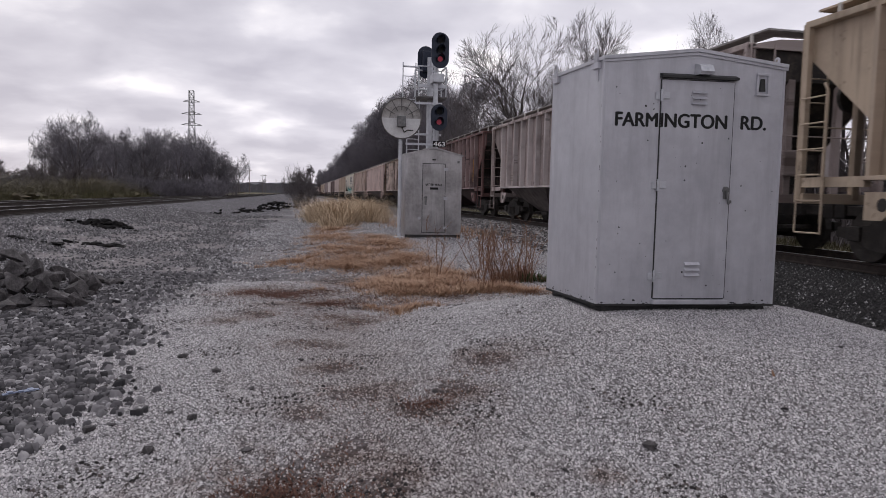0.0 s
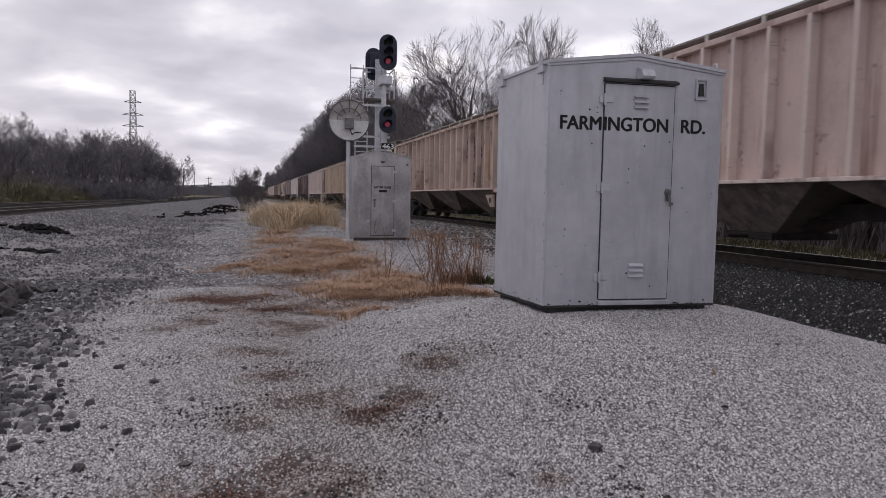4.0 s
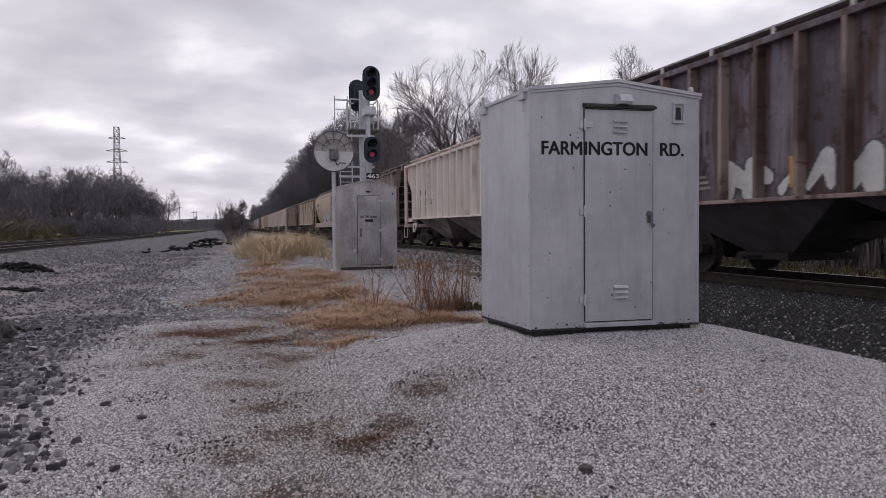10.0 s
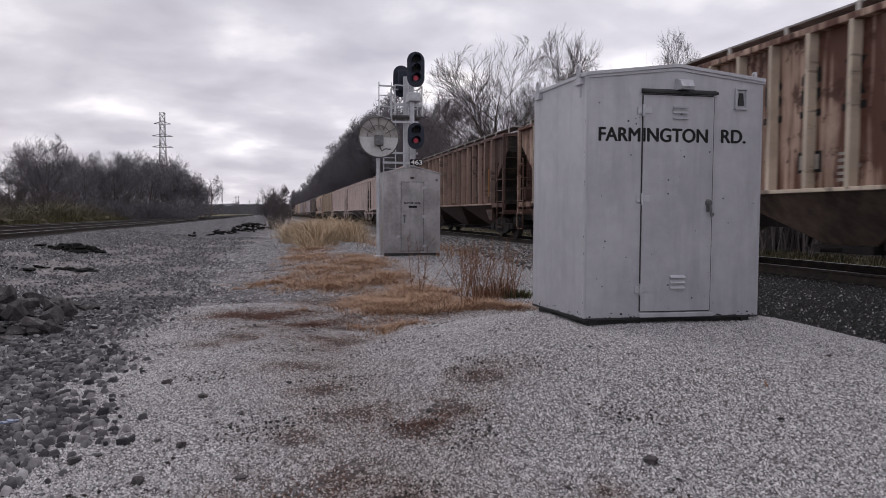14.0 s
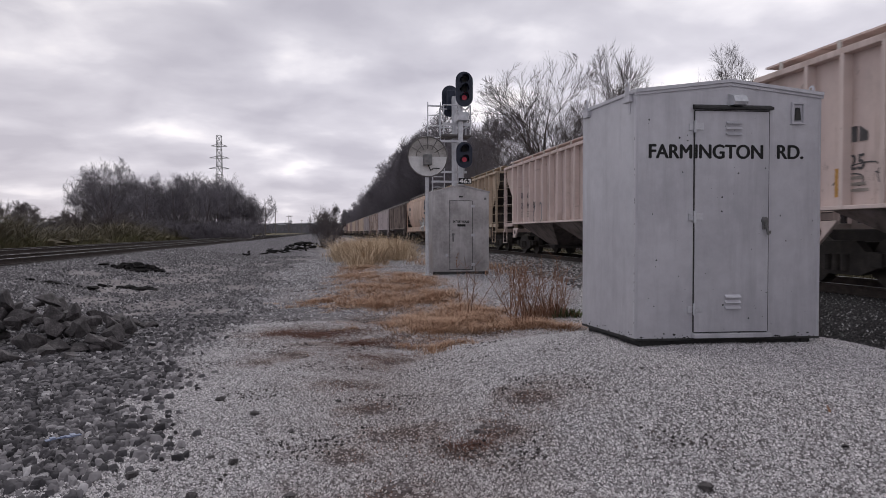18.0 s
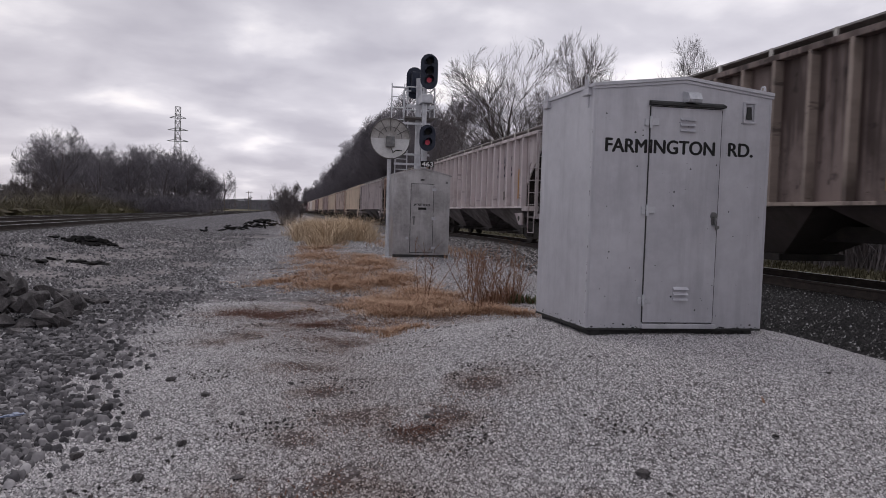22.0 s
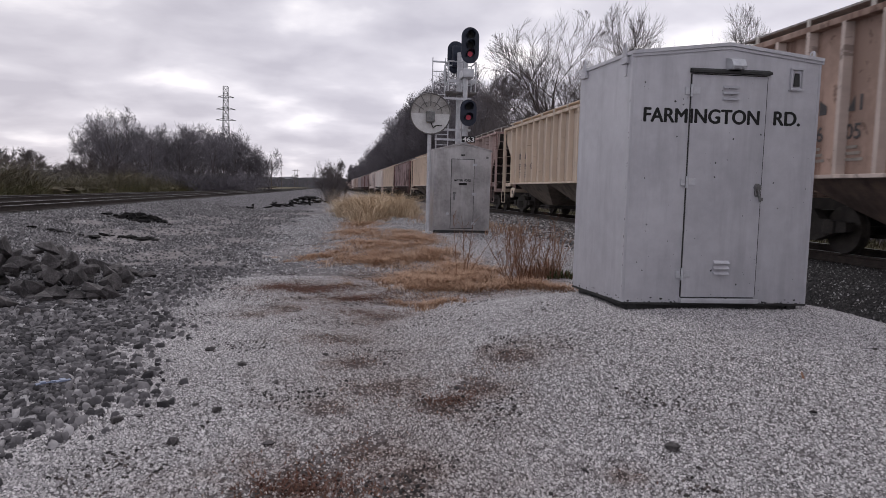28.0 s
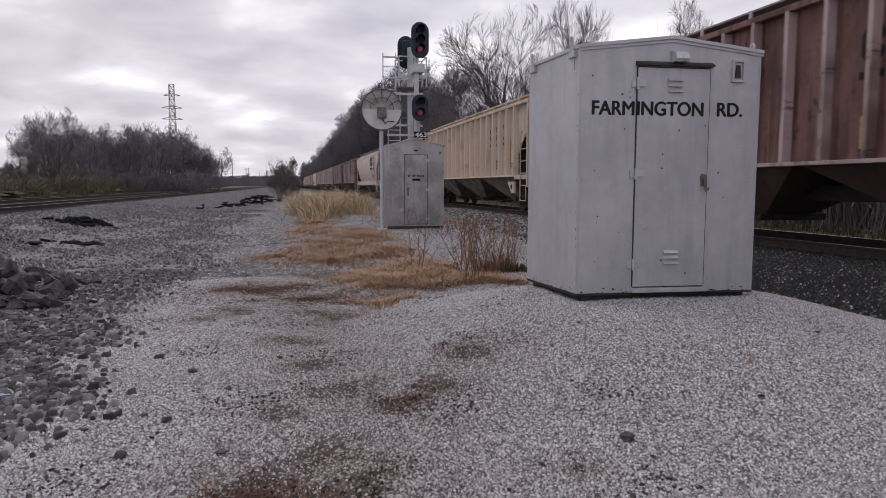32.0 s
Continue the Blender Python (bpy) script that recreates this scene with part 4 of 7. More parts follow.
def logo(car, y, z, size, mat, x=-1.447, slots=(0.0, 0.854, 1.708)):
    """Three plain blocks over bars, the operator's mark; y is the mark's far end."""
    h, w = size, size * 0.72
    t = 0.2 * size
    ring = [[(0.25 * w, 0), (0.75 * w, 0), (w, 0.22 * h), (w, 0.36 * h), (0.72 * w, 0.5 * h), (w, 0.64 * h), (w, 0.78 * h), (0.75 * w, h), (0.25 * w, h), (0, 0.75 * h), (0, 0.25 * h)]]
    bars = [[(0, 0), (0.8 * w, 0), (w, 0.2 * h), (w, 0.42 * h), (0, 0.42 * h)], [(0, 0.58 * h), (w, 0.58 * h), (w, h), (0.2 * w, h), (0, 0.8 * h)]]
    bow = [[(0, 0), (w, 0), (0.62 * w, h / 2), (w, h), (0, h), (0.38 * w, h / 2)]]
    for off, shapes in zip(slots, (ring, bars, bow)):
        bm = bmesh.new()
        for o in shapes + [[(-0.02, -1.9 * t), (w + 0.02, -1.9 * t), (w + 0.02, -0.9 * t), (-0.02, -0.9 * t)]]:
            prism(bm, [(y - off - u, z + v) for u, v in o], 0, x, x - 0.004)
        part("mark", bm, mat, car, "faded dark block mark with an underline")


SIDE = Matrix(((0, 0, -1, 0), (-1, 0, 0, 0), (0, 1, 0, 0), (0, 0, 0, 1)))


def numerals(car, groups, y, z, size, mat, x=-1.45, step=0.854):
    """Groups of digits panel by panel, from the far end y towards the front of the car."""
    for i, g in enumerate(groups):
        lettering("number", g, size, mat, Matrix.Translation((x, y - i * step, z)) @ SIDE, car, bold=0.006)
    h, w = size * 0.72, size * 0.5
    blocks = ([(0, 0), (w, 0), (w, h), (0, h)], [(0, 0), (w, 0), (w, h * 0.55), (0, h)], [(0, 0), (w, h), (w, 0), (0, h)][:3], [(w * 0.35, 0), (w * 0.65, 0), (w * 0.65, h), (w * 0.35, h)])
    for i, o in enumerate(blocks):
        plate(car, "owner_mark", o, mat, y - step * (i // 2) - (i % 2) * w * 1.25, z + size * 1.27, x + 0.003)


def small_print(car, y, z, rows, width, mat, x=-1.45):
    bm = bmesh.new()
    for i in range(rows):
        prism(bm, [(y, z - 0.10 * i), (y - width * (0.7 + 0.3 * ((i * 7) % 3) / 2), z - 0.10 * i), (y - width * (0.7 + 0.3 * ((i * 7) % 3) / 2), z - 0.10 * i + 0.05), (y, z - 0.10 * i + 0.05)], 0, x, x - 0.003)
    part("stencil", bm, mat, car)


def data_box(car, y, z, x=-1.45):
    plate(car, "data_panel", [(0, 0), (0.5, 0), (0.5, 0.34), (0, 0.34)], M["black_ink"], y, z, x)
    for i in range(2):
        plate(car, "data_field", [(0.04 + 0.23 * i, 0.05), (0.22 + 0.23 * i, 0.05), (0.22 + 0.23 * i, 0.29), (0.04 + 0.23 * i, 0.29)], M["stencil_faint"], y, z, x - 0.005)


def sprayed(car, mats, y0, y1, z0, z1, seed, x, letters, halo=0.16, rim=0.035, reach=0.15, curved=False, label="sprayed graffiti in rounded shapes"):
    """Rounded blocks of sprayed colour on a fine grid that follows the car's side. mats: cloud, rim, fills..."""
    rs = np.random.RandomState(seed)
    cell = 0.025
    pad = halo + 0.1
    ys, zs = np.arange(y1 - pad, y0 + pad, cell), np.arange(z0, z1 + pad, cell)
    Y, Z = np.meshgrid(ys + cell / 2, zs + cell / 2, indexing="ij")
    w, h = (y0 - y1) / letters, z1 - z0
    best, which = np.full(Y.shape, 9.0), np.zeros(Y.shape, int)
    for i in range(letters):
        cy = y0 - (i + 0.5) * w + rs.uniform(-0.06, 0.06)
        lean = rs.uniform(-0.15, 0.15)
        box_pts = [(-0.32, 0.1), (-0.32, 0.9), (0.32, 0.9), (0.32, 0.1), (-0.3, 0.5), (0.3, 0.5)]
        segs = [((0, 1), (1, 2), (2, 3)), ((4, 0), (4, 1), (1, 5)), ((0, 2), (2, 3)), ((4, 5), (5, 2))][rs.randint(4)]
        top = h * rs.uniform(0.82, 1.0)
        for a, b in segs:
            ax, az = cy - w * box_pts[a][0] + lean * box_pts[a][1] * w, z0 + 0.02 + reach * 0.4 + (top - reach) * box_pts[a][1]
            bx, bz = cy - w * box_pts[b][0] + lean * box_pts[b][1] * w, z0 + 0.02 + reach * 0.4 + (top - reach) * box_pts[b][1]
            dx, dz = bx - ax, bz - az
            t = np.clip(((Y - ax) * dx + (Z - az) * dz) / (dx * dx + dz * dz + 1e-9), 0, 1)
            d = np.hypot(Y - ax - t * dx, Z - az - t * dz) - reach * (0.95 + 0.3 * np.sin(3 * Y + i) + 0.25 * np.sin(4 * Z + 2 * i))
            near = d < best
            best = np.where(near, d, best)
            which = np.where(near, i, which)
    cloud = best - halo * (0.55 + 0.6 * np.sin(5.1 * Y + seed) * np.sin(4.3 * Z + 1.7) + 0.3 * np.sin(11 * Y) * np.sin(9 * Z))
    fills = len(mats) - 2
    kind = np.full(Y.shape, -1)
    if mats[0]:
        kind[cloud < 0] = 0
    kind[best < rim * 0.6] = 1
    inside = best < -rim
    if fills:
        kind[inside] = 2 + (which[inside] * 2 + (np.sin(7 * Z[inside] + which[inside]) > 0.75)) % fills
    else:
        kind[inside] = -1
    vs, fs, idx = [], [], []

    def out(z):
        return float(np.interp(z, CURVE_Z, CURVE_X)) + 0.004 if curved else -x + 0.002
    for i, j in np.argwhere(kind >= 0):
        k = len(vs)
        a, b, c, d = ys[i], ys[i] + cell, zs[j], zs[j] + cell
        if curved and c < 1.43 < d:
            continue
        vs += [(-out(c), a, c), (-out(c), b, c), (-out(d), b, d), (-out(d), a, d)]
        fs.append((k, k + 1, k + 2, k + 3))
        idx.append(int(kind[i, j]))
    ob = raw("graffiti", vs, fs, [M[m] if m else M["graf_grey"] for m in mats], car)
    ob.data.polygons.foreach_set("material_index", idx)
    ob["label"] = label


def scribble(car, mat, y0, y1, z0, z1, seed, x, strokes):
    """Thin loose sprayed lines."""
    rnd = random.Random(seed)
    vs, fs = [], []
    for i in range(strokes):
        cy, cz = rnd.uniform(y1, y0), rnd.uniform(z0 + 0.2, z1 - 0.1)
        a, b, p, q = rnd.uniform(0.12, 0.35), rnd.uniform(0.10, 0.28), rnd.uniform(0, 6), rnd.choice((1, 2, 2, 3))
        pts = [Vector((0, cy + a * math.sin(t + p) + 0.08 * t, cz + b * math.sin(q * t * 0.5 + p * 1.7))) for t in [0.22 * n for n in range(24)]]
        for u, v in zip(pts, pts[1:]):
            n = Vector((0, -(v - u).z, (v - u).y)).normalized() * 0.011
            k = len(vs)
            vs += [(x - 0.003, *(u + n)[1:]), (x - 0.003, *(u - n)[1:]), (x - 0.003, *(v - n)[1:]), (x - 0.003, *(v + n)[1:])]
            fs.append((k, k + 1, k + 2, k + 3))
    raw("scribble", vs, fs, mat, car)["label"] = "thin scribbled spray lines"


def reflectors(car, x=-1.448):
    plate(car, "reflector", [(0, 0), (0.11, 0), (0.11, 1.1), (0, 1.1)], M["reflector"], -6.35, SILL + 0.3, x, "amber reflective strip")
    for y in (-3.55, -0.17, 3.2, 6.6):
        plate(car, "reflector", [(0, 0), (0.11, 0), (0.11, 0.48), (0, 0.48)], M["reflector"], y, SILL + 0.17, x, "amber reflective strip")


CARS = {  # number: kind, paint, digits, extra
    -1: ("r", "cream", None, ""), 0: ("r", "olive", None, ""), 1: ("r", "dust", None, "C"), 2: ("r", "maroon", None, "C"), 3: ("r", "umber", ("25", "04", "20"), "Cp"),
    4: ("r", "blush", None, "C"), 5: ("r", "cream", ("25", "", "62"), "C"), 6: ("c", "ivory", ("255374",), "Gg"), 7: ("r", "tan", ("26", "0"), "C"),
    8: ("r", "shell", ("25", "18", "96"), "C"), 9: ("r", "slate", ("27", "76"), "w"), 10: ("r", "chalk", ("25", "03", "26"), "C"), 11: ("r", "cocoa", None, "C"),
    12: ("c", "fawn", ("254933",), "Gp"), 13: ("r", "rusty", ("26", "00"), "C"), 14: ("r", "sepia", None, "C"), 15: ("r", "shell", None, "C"),
    16: ("r", "shell", ("25", "98"), "Cs"), 17: ("r", "shell", ("25", "94", "50"), "Cy"), 18: ("r", "olive", ("25", "18"), "C"), 19: ("c", "peach", ("25842",), "Gy"),
    20: ("r", "soot", None, "C"), 21: ("r", "pearl", None, "C"), 22: ("r", "stained", ("26", "02"), "C"), 23: ("r", "ash", None, "C"),
    24: ("r", "sand", None, "C"), 25: ("r", "ginger", ("26", "05", "92"), "C"), 26: ("r", "sand", ("25", "99", "43"), "C"), 27: ("r", "rose", ("25", "44"), "C"),
    28: ("r", "straw", ("26", "07"), "C"), 29: ("r", "walnut", None, "C"), 30: ("r", "straw", None, "C"), 31: ("r", "chalk", None, "C"),
    32: ("c", "shell", None, "C"), 33: ("r", "walnut", None, "C"),
}
CAR_LABEL = {"dust": "dusty grey-beige", "maroon": "dark maroon-brown", "umber": "rusted umber-brown", "blush": "faded pinkish-beige", "cream": "cream", "ivory": "grey-streaked ivory", "tan": "tan", "shell": "pale pinkish-cream", "slate": "rust-stained slate-grey", "chalk": "clean chalk-white", "cocoa": "cocoa-brown", "fawn": "fawn", "rusty": "rust-streaked beige", "sepia": "dark rust-brown", "olive": "drab olive-tan", "peach": "pale peach", "soot": "sooty brown-grey", "pearl": "pearl-grey", "stained": "rust-stained beige", "ash": "ash-grey", "sand": "pale sand-yellow", "ginger": "ginger-tan", "rose": "faded rose-brown", "straw": "straw-yellow", "walnut": "walnut-brown"}
TRAIN = []


def build_train():
    rnd = random.Random(4)
    stock, used = {}, set()
    last = 54
    for k in range(-1, last + 1):
        if k in CARS:
            kind, paint, digits, extra = CARS[k]
        else:
            kind, paint, digits, extra = ("c" if k % 9 == 2 else "r"), rnd.choice(["shell", "cream", "rose", "walnut", "ash", "rusty", "cream", "chalk", "maroon"]), None, ""
        full = k <= 33
        key = (kind, paint, full)
        name = "covered_hopper_car"
        if key not in stock:
            stock[key] = (build_ribbed if kind == "r" else build_rounded)(name, paint, full)
            for o in stock[key].children_recursive:
                used.add(o)
        tmpl = stock[key]
        car = copy_thing(tmpl, Matrix.Identity(4))
        car.name = name
        tagged(car, "%s covered hopper car with %s, on the track" % (CAR_LABEL[paint], "outside ribs" if kind == "r" else "smooth curved sides"), "railway car", "cars of the train")
        x = -1.447 if kind == "r" else -1.592
        if kind == "r" and full:
            mat = M["logo_blue"] if paint not in ("maroon", "umber", "slate", "cocoa", "rusty", "sepia", "soot", "walnut") else M["black_ink"]
            if "C" in extra:
                logo(car, -3.5, 2.73, 0.56, mat)
            if digits:
                numerals(car, digits, 6.3, 1.94, 0.35, M["letter_dark"])
            data_box(car, -4.32, 1.62)
            small_print(car, 6.3, 1.78, 3, 0.42, M["stencil_faint"])
            small_print(car, 5.45, 1.78, 3, 0.42, M["stencil_faint"])
            small_print(car, -5.15, 1.85, 5, 0.42, M["stencil_faint"])
            small_print(car, -6.5, 1.75, 2, 0.4, M["stencil_faint"])
            reflectors(car)
            if "p" in extra:  # a fresh pale patch behind the numbers
                plate(car, "number_patch", [(0, 0), (2.2, 0), (2.2, 0.92), (0, 0.92)], M["graf_white"], 6.45, 1.86, x + 0.001, "pale repainted panel behind the numbers")
            if "w" in extra:
                scribble(car, M["graf_white"], -0.6, -5.6, 1.35, 2.1, 3, x, 9)
                sprayed(car, [None, "letter_dark", "graf_white", "graf_white"], 4.7, 1.7, 1.36, 2.08, 12, x, 5, 0.02, 0.03, 0.17, label="white sprayed shapes with dark outlines")
                for y in (-6.2, -3.7):
                    plate(car, "yellow_patch", [(0, 0), (0.5, 0), (0.5, 0.28), (0, 0.28)], M["reflector"], y, 1.3, x, "faded yellow paint patch")
            if "y" in extra:
                sprayed(car, [None, "graf_grey"], 4.5, 3.0, 1.36, 2.2, 5, x, 3, 0.02, 0.045, 0.17, label="grey sprayed outline shapes")
            if "s" in extra:
                scribble(car, M["letter_dark"], 6.2, 2.0, 1.35, 1.95, 6, x, 7)
        elif kind == "c" and full:
            logo(car, -3.15, 2.78, 0.85, M["logo_blue"], -1.60, (0.0, 1.0, 2.05))
            if digits:
                lettering("number", digits[0], 0.42, M["letter_dark"], Matrix.Translation((-1.60, 6.6, 2.52)) @ SIDE, car, bold=0.006)
                plate(car, "owner_mark", [(0, 0), (1.0, 0), (1.0, 0.3), (0, 0.3)], M["letter_dark"], 6.6, 3.0, -1.592)
            small_print(car, 6.5, 2.3, 4, 0.7, M["stencil_faint"], -1.595)
            data_box(car, -4.6, 1.75, -1.55)
            pal = {"Gg": ["graf_plum", "graf_white", "graf_green", "graf_green", "graf_teal", "graf_green", "graf_green"], "Gp": ["graf_teal", "graf_white", "graf_lilac", "graf_lilac", "graf_plum", "graf_plum", "graf_pink", "graf_lilac"], "Gy": [None, "letter_dark", "graf_silver", "graf_silver", "graf_white"]}.get(extra)
            if pal:
                span = {"Gg": (4.6, -3.6), "Gp": (2.3, -2.0), "Gy": (-0.2, -3.9)}[extra]
                sprayed(car, pal, span[0], span[1], 1.06, 2.12, 8, -1.60, {"Gg": 9, "Gp": 5, "Gy": 4}[extra], 0.22 if extra == "Gp" else 0.08, 0.03, 0.2, True)
        TRAIN.append((k, car))
    for tmpl in stock.values():
        SPENT.extend(list(tmpl.children_recursive) + [tmpl])


def run_at(t):
    """How far the train has come by t seconds."""
    return 16.36 * t + 0.008 * t * t


def motions():
    times = [0, 2, 4, 6, 8, 10, 12, 14, 16, 18, 20, 22, 24, 26, 28, 30, 32]
    for k, car in TRAIN:
        y0 = 1.31 + PITCH * k
        walk(car, [(t, pose(TRACK_X, y0 - run_at(t), RAIL_Z)) for t in times])


build_train()


# ---- the signal hut by the near track ----
def hut_space():
    a, b, d = Vector((2.948, 5.837, 0.388)), Vector((4.760, 5.699, 0.388)), Vector((2.880, 6.979, 0.388))
    e1, e2 = (b - a).normalized(), (d - a).normalized()
    return Matrix(((e1.x, e2.x, 0, a.x), (e1.y, e2.y, 0, a.y), (0, 0, 1, a.z), (0, 0, 0, 1))), (b - a).length, (d - a).length


def build_hut():
    m, W, D = hut_space()
    H, RIDGE = 2.33, 2.45
    hut = tagged(empty("signal_hut"), "grey-painted sheet-metal signal hut standing on a gravel mound", "equipment hut")

    def add(name, bm, mat, parent=hut, label="", smooth=False):
        bmesh.ops.transform(bm, matrix=m, verts=bm.verts)
        return part(name, bm, mat, parent, label, smooth)
    P = M["hut_paint"]
    bm = made(prism, [(0, 0), (W, 0), (W, H), (W / 2, RIDGE - 0.05), (0, H)], 1, 0.0, 0.04)
    add("front_wall", bm, P)
    add("back_wall", made(prism, [(0, 0), (W, 0), (W, H), (W / 2, RIDGE - 0.05), (0, H)], 1, D - 0.04, D), P)
    for x0, x1 in ((0.0, 0.04), (W - 0.04, W)):
        add("side_wall", made(box, x0, x1, 0.04, D - 0.04, 0, H, 0.0), P)
    roof = [(-0.015, H - 0.02), (W / 2, RIDGE - 0.03), (W + 0.015, H - 0.02), (W + 0.015, H + 0.012), (W / 2, RIDGE), (-0.015, H + 0.012)]
    add("roof", made(prism, roof, 1, -0.025, D + 0.02), P)
    add("roof_lip", made(prism, [(-0.02, H - 0.045), (W / 2, RIDGE - 0.06), (W + 0.02, H - 0.045), (W + 0.02, H - 0.018), (W / 2, RIDGE - 0.033), (-0.02, H - 0.018)], 1, -0.012, -0.002), P)
    # corner folds and lifting eyes
    for x in (-0.004, W - 0.02):
        add("corner_fold", made(box, x, x + 0.024, -0.004, 0.02, 0.0, H - 0.03, 0.004), P)
    add("side_strap", made(box, -0.008, 0.0, 0.11, 0.145, H - 0.20, H - 0.02, 0.003), P)
    for x, y in ((-0.02, 0.13), (-0.02, D - 0.12), (W + 0.01, 0.13), (W + 0.01, D - 0.12)):
        bm = bmesh.new()
        pts = [(y + 0.032 * math.cos(q), H + 0.075 + 0.032 * math.sin(q)) for q in [math.pi * i / 8 for i in range(9)]] + [(y - 0.032, H - 0.04), (y + 0.032, H - 0.04)]
        inner = [(y + 0.014 * math.cos(2 * math.pi * i / 8), H + 0.075 + 0.014 * math.sin(2 * math.pi * i / 8)) for i in range(8)]
        prism(bm, pts, 0, x - 0.006, x + 0.006)
        eye = add("lifting_eye", bm, P)
        add("eye_hole", made(prism, inner, 0, x - 0.008, x + 0.008), M["stencil_faint"], eye)
        add("eye_bracket", made(box, x - 0.012, x + 0.03, y - 0.06, y + 0.06, H - 0.09, H - 0.03, 0.005), P)
    # door, proud of the wall
    dx0, dx1, dz0, dz1 = 0.565, 1.290, 0.075, 2.150
    door = add("door", made(box, dx0, dx1, -0.016, -0.002, dz0, dz1, 0.004), P)
    gap = bmesh.new()
    for a0, a1, b0, b1 in ((dx0 - 0.011, dx0, dz0, dz1), (dx1, dx1 + 0.011, dz0, dz1), (dx0, dx1, dz0 - 0.01, dz0), (dx0, dx1, dz1, dz1 + 0.008)):
        box(gap, a0, a1, -0.006, -0.002, b0, b1)
    add("door_gap", gap, M["hut_dark"], door)
    bm = made(prism, [(-0.055, dz1 + 0.015), (-0.055, dz1 + 0.035), (-0.002, dz1 + 0.06), (-0.002, dz1 + 0.015)], 0, dx0 - 0.02, dx1 + 0.02)
    add("drip_cap", bm, M["hut_dark"], hut, "dark worn drip cap over the door")
    add("threshold", made(box, dx0 - 0.02, dx1 + 0.02, -0.05, -0.002, dz0 - 0.055, dz0 - 0.014, 0.006), P)
    for z in (2.00, 1.16, 0.29):
        bm = bmesh.new()
        rod(bm, (dx0 - 0.008, -0.028, z - 0.055), (dx0 - 0.008, -0.028, z + 0.055), 0.013, 8)
        box(bm, dx0 + 0.004, dx0 + 0.075, -0.026, -0.014, z - 0.03, z + 0.035, 0.003)
        box(bm, dx0 - 0.06, dx0 - 0.02, -0.018, -0.002, z - 0.035, z + 0.03, 0.003)
        add("hinge", bm, M["zinc"], door)
    for z in (1.93, 0.30):
        for k in range(3):
            bm = made(prism, [(-0.016, z + k * 0.052), (-0.045, z + k * 0.052 - 0.004), (-0.020, z + k * 0.052 + 0.022), (-0.016, z + k * 0.052 + 0.022)], 0, 0.86, 1.01)
            add("louvre", bm, P, door)
    bm = bmesh.new()
    box(bm, 1.225, 1.265, -0.030, -0.014, 1.04, 1.16, 0.006)
    rod(bm, (1.245, -0.045, 1.125), (1.245, -0.014, 1.125), 0.030, 12)
    rod(bm, (1.245, -0.045, 1.12), (1.256, -0.062, 0.99), 0.011, 8)
    add("door_handle", bm, M["dull_brass"], door, "dull swing handle")
    add("hasp", made(box, 1.275, 1.31, -0.03, -0.014, 1.0, 1.03, 0.004), M["dull_brass"], door)
    # vent hood above the door, and a framed vent
    bm = bmesh.new()
    prism(bm, [(-0.002, 2.20), (-0.10, 2.20), (-0.115, 2.225), (-0.085, 2.285), (-0.03, 2.305), (-0.002, 2.31)], 0, 0.885, 1.015)
    add("vent_hood", bm, M["zinc"], hut, "small bright metal vent hood")
    bm = bmesh.new()
    for a0, a1, b0, b1 in ((1.515, 1.645, 2.035, 2.055), (1.515, 1.645, 2.225, 2.245), (1.515, 1.533, 2.055, 2.225), (1.627, 1.645, 2.055, 2.225)):
        box(bm, a0, a1, -0.022, -0.002, b0, b1, 0.003)
    vent = add("framed_vent", bm, P)
    add("vent_recess", made(prism, [(1.55, 2.075), (1.61, 2.075), (1.60, 2.195), (1.56, 2.195)], 1, -0.012, -0.003), M["hut_dark"], vent)
    # writing across wall and door
    w = lettering("hut_name", "FARMINGTON", 0.183, M["black_ink"], Matrix.Identity(4), hut, 1.10, 0.006)
    w2 = lettering("hut_name", "RD.", 0.183, M["black_ink"], Matrix.Identity(4), hut, 0.255, 0.006)
    up = Matrix(((1, 0, 0, 0), (0, 0, -1, 0), (0, 1, 0, 0), (0, 0, 0, 1)))
    for ob, x, z in ((w, 0.125, 1.708), (w2, 1.385, 1.712)):
        ob.data.transform(Matrix.Translation((x, -0.0014, z)) @ up)
        for v in ob.data.vertices:
            if dx0 - 0.004 < v.co.x < dx1 + 0.004:
                v.co.y -= 0.016
        ob.data.transform(m)
    # chips and scuffs in the paint
    rnd = random.Random(11)
    bm = bmesh.new()
    for _ in range(64):
        x, z, r = rnd.uniform(0.05, W - 0.05), rnd.uniform(0.08, 2.1), 0.0025 + 0.008 * rnd.random() ** 3
        y = -0.0165 if dx0 < x < dx1 else -0.0008
        pts = [(x + r * rnd.uniform(0.6, 1.2) * math.cos(q), z + r * rnd.uniform(0.6, 1.5) * math.sin(q)) for q in [i * math.pi / 3 for i in range(6)]]
        prism(bm, pts, 1, y, y - 0.0012)
    for _ in range(12):
        z, r = rnd.uniform(0.1, 1.9), rnd.uniform(0.004, 0.010)
        prism(bm, [(v, z + s) for v, s in ((0.02, 0), (0.03, 0), (0.028, r * 3), (0.022, r * 3))], 0, -0.0012, 0)
    for _ in range(90):  # flaking along the foot of the walls
        x, z, r = rnd.uniform(0.0, W), 0.018 + 0.05 * rnd.random() ** 2.5, 0.002 + 0.009 * rnd.random() ** 2
        pts = [(x + 1.6 * r * rnd.uniform(0.6, 1.2) * math.cos(q), z + r * rnd.uniform(0.5, 1.2) * math.sin(q)) for q in [i * math.pi / 3 for i in range(6)]]
        prism(bm, pts, 1, -0.0008, -0.002)
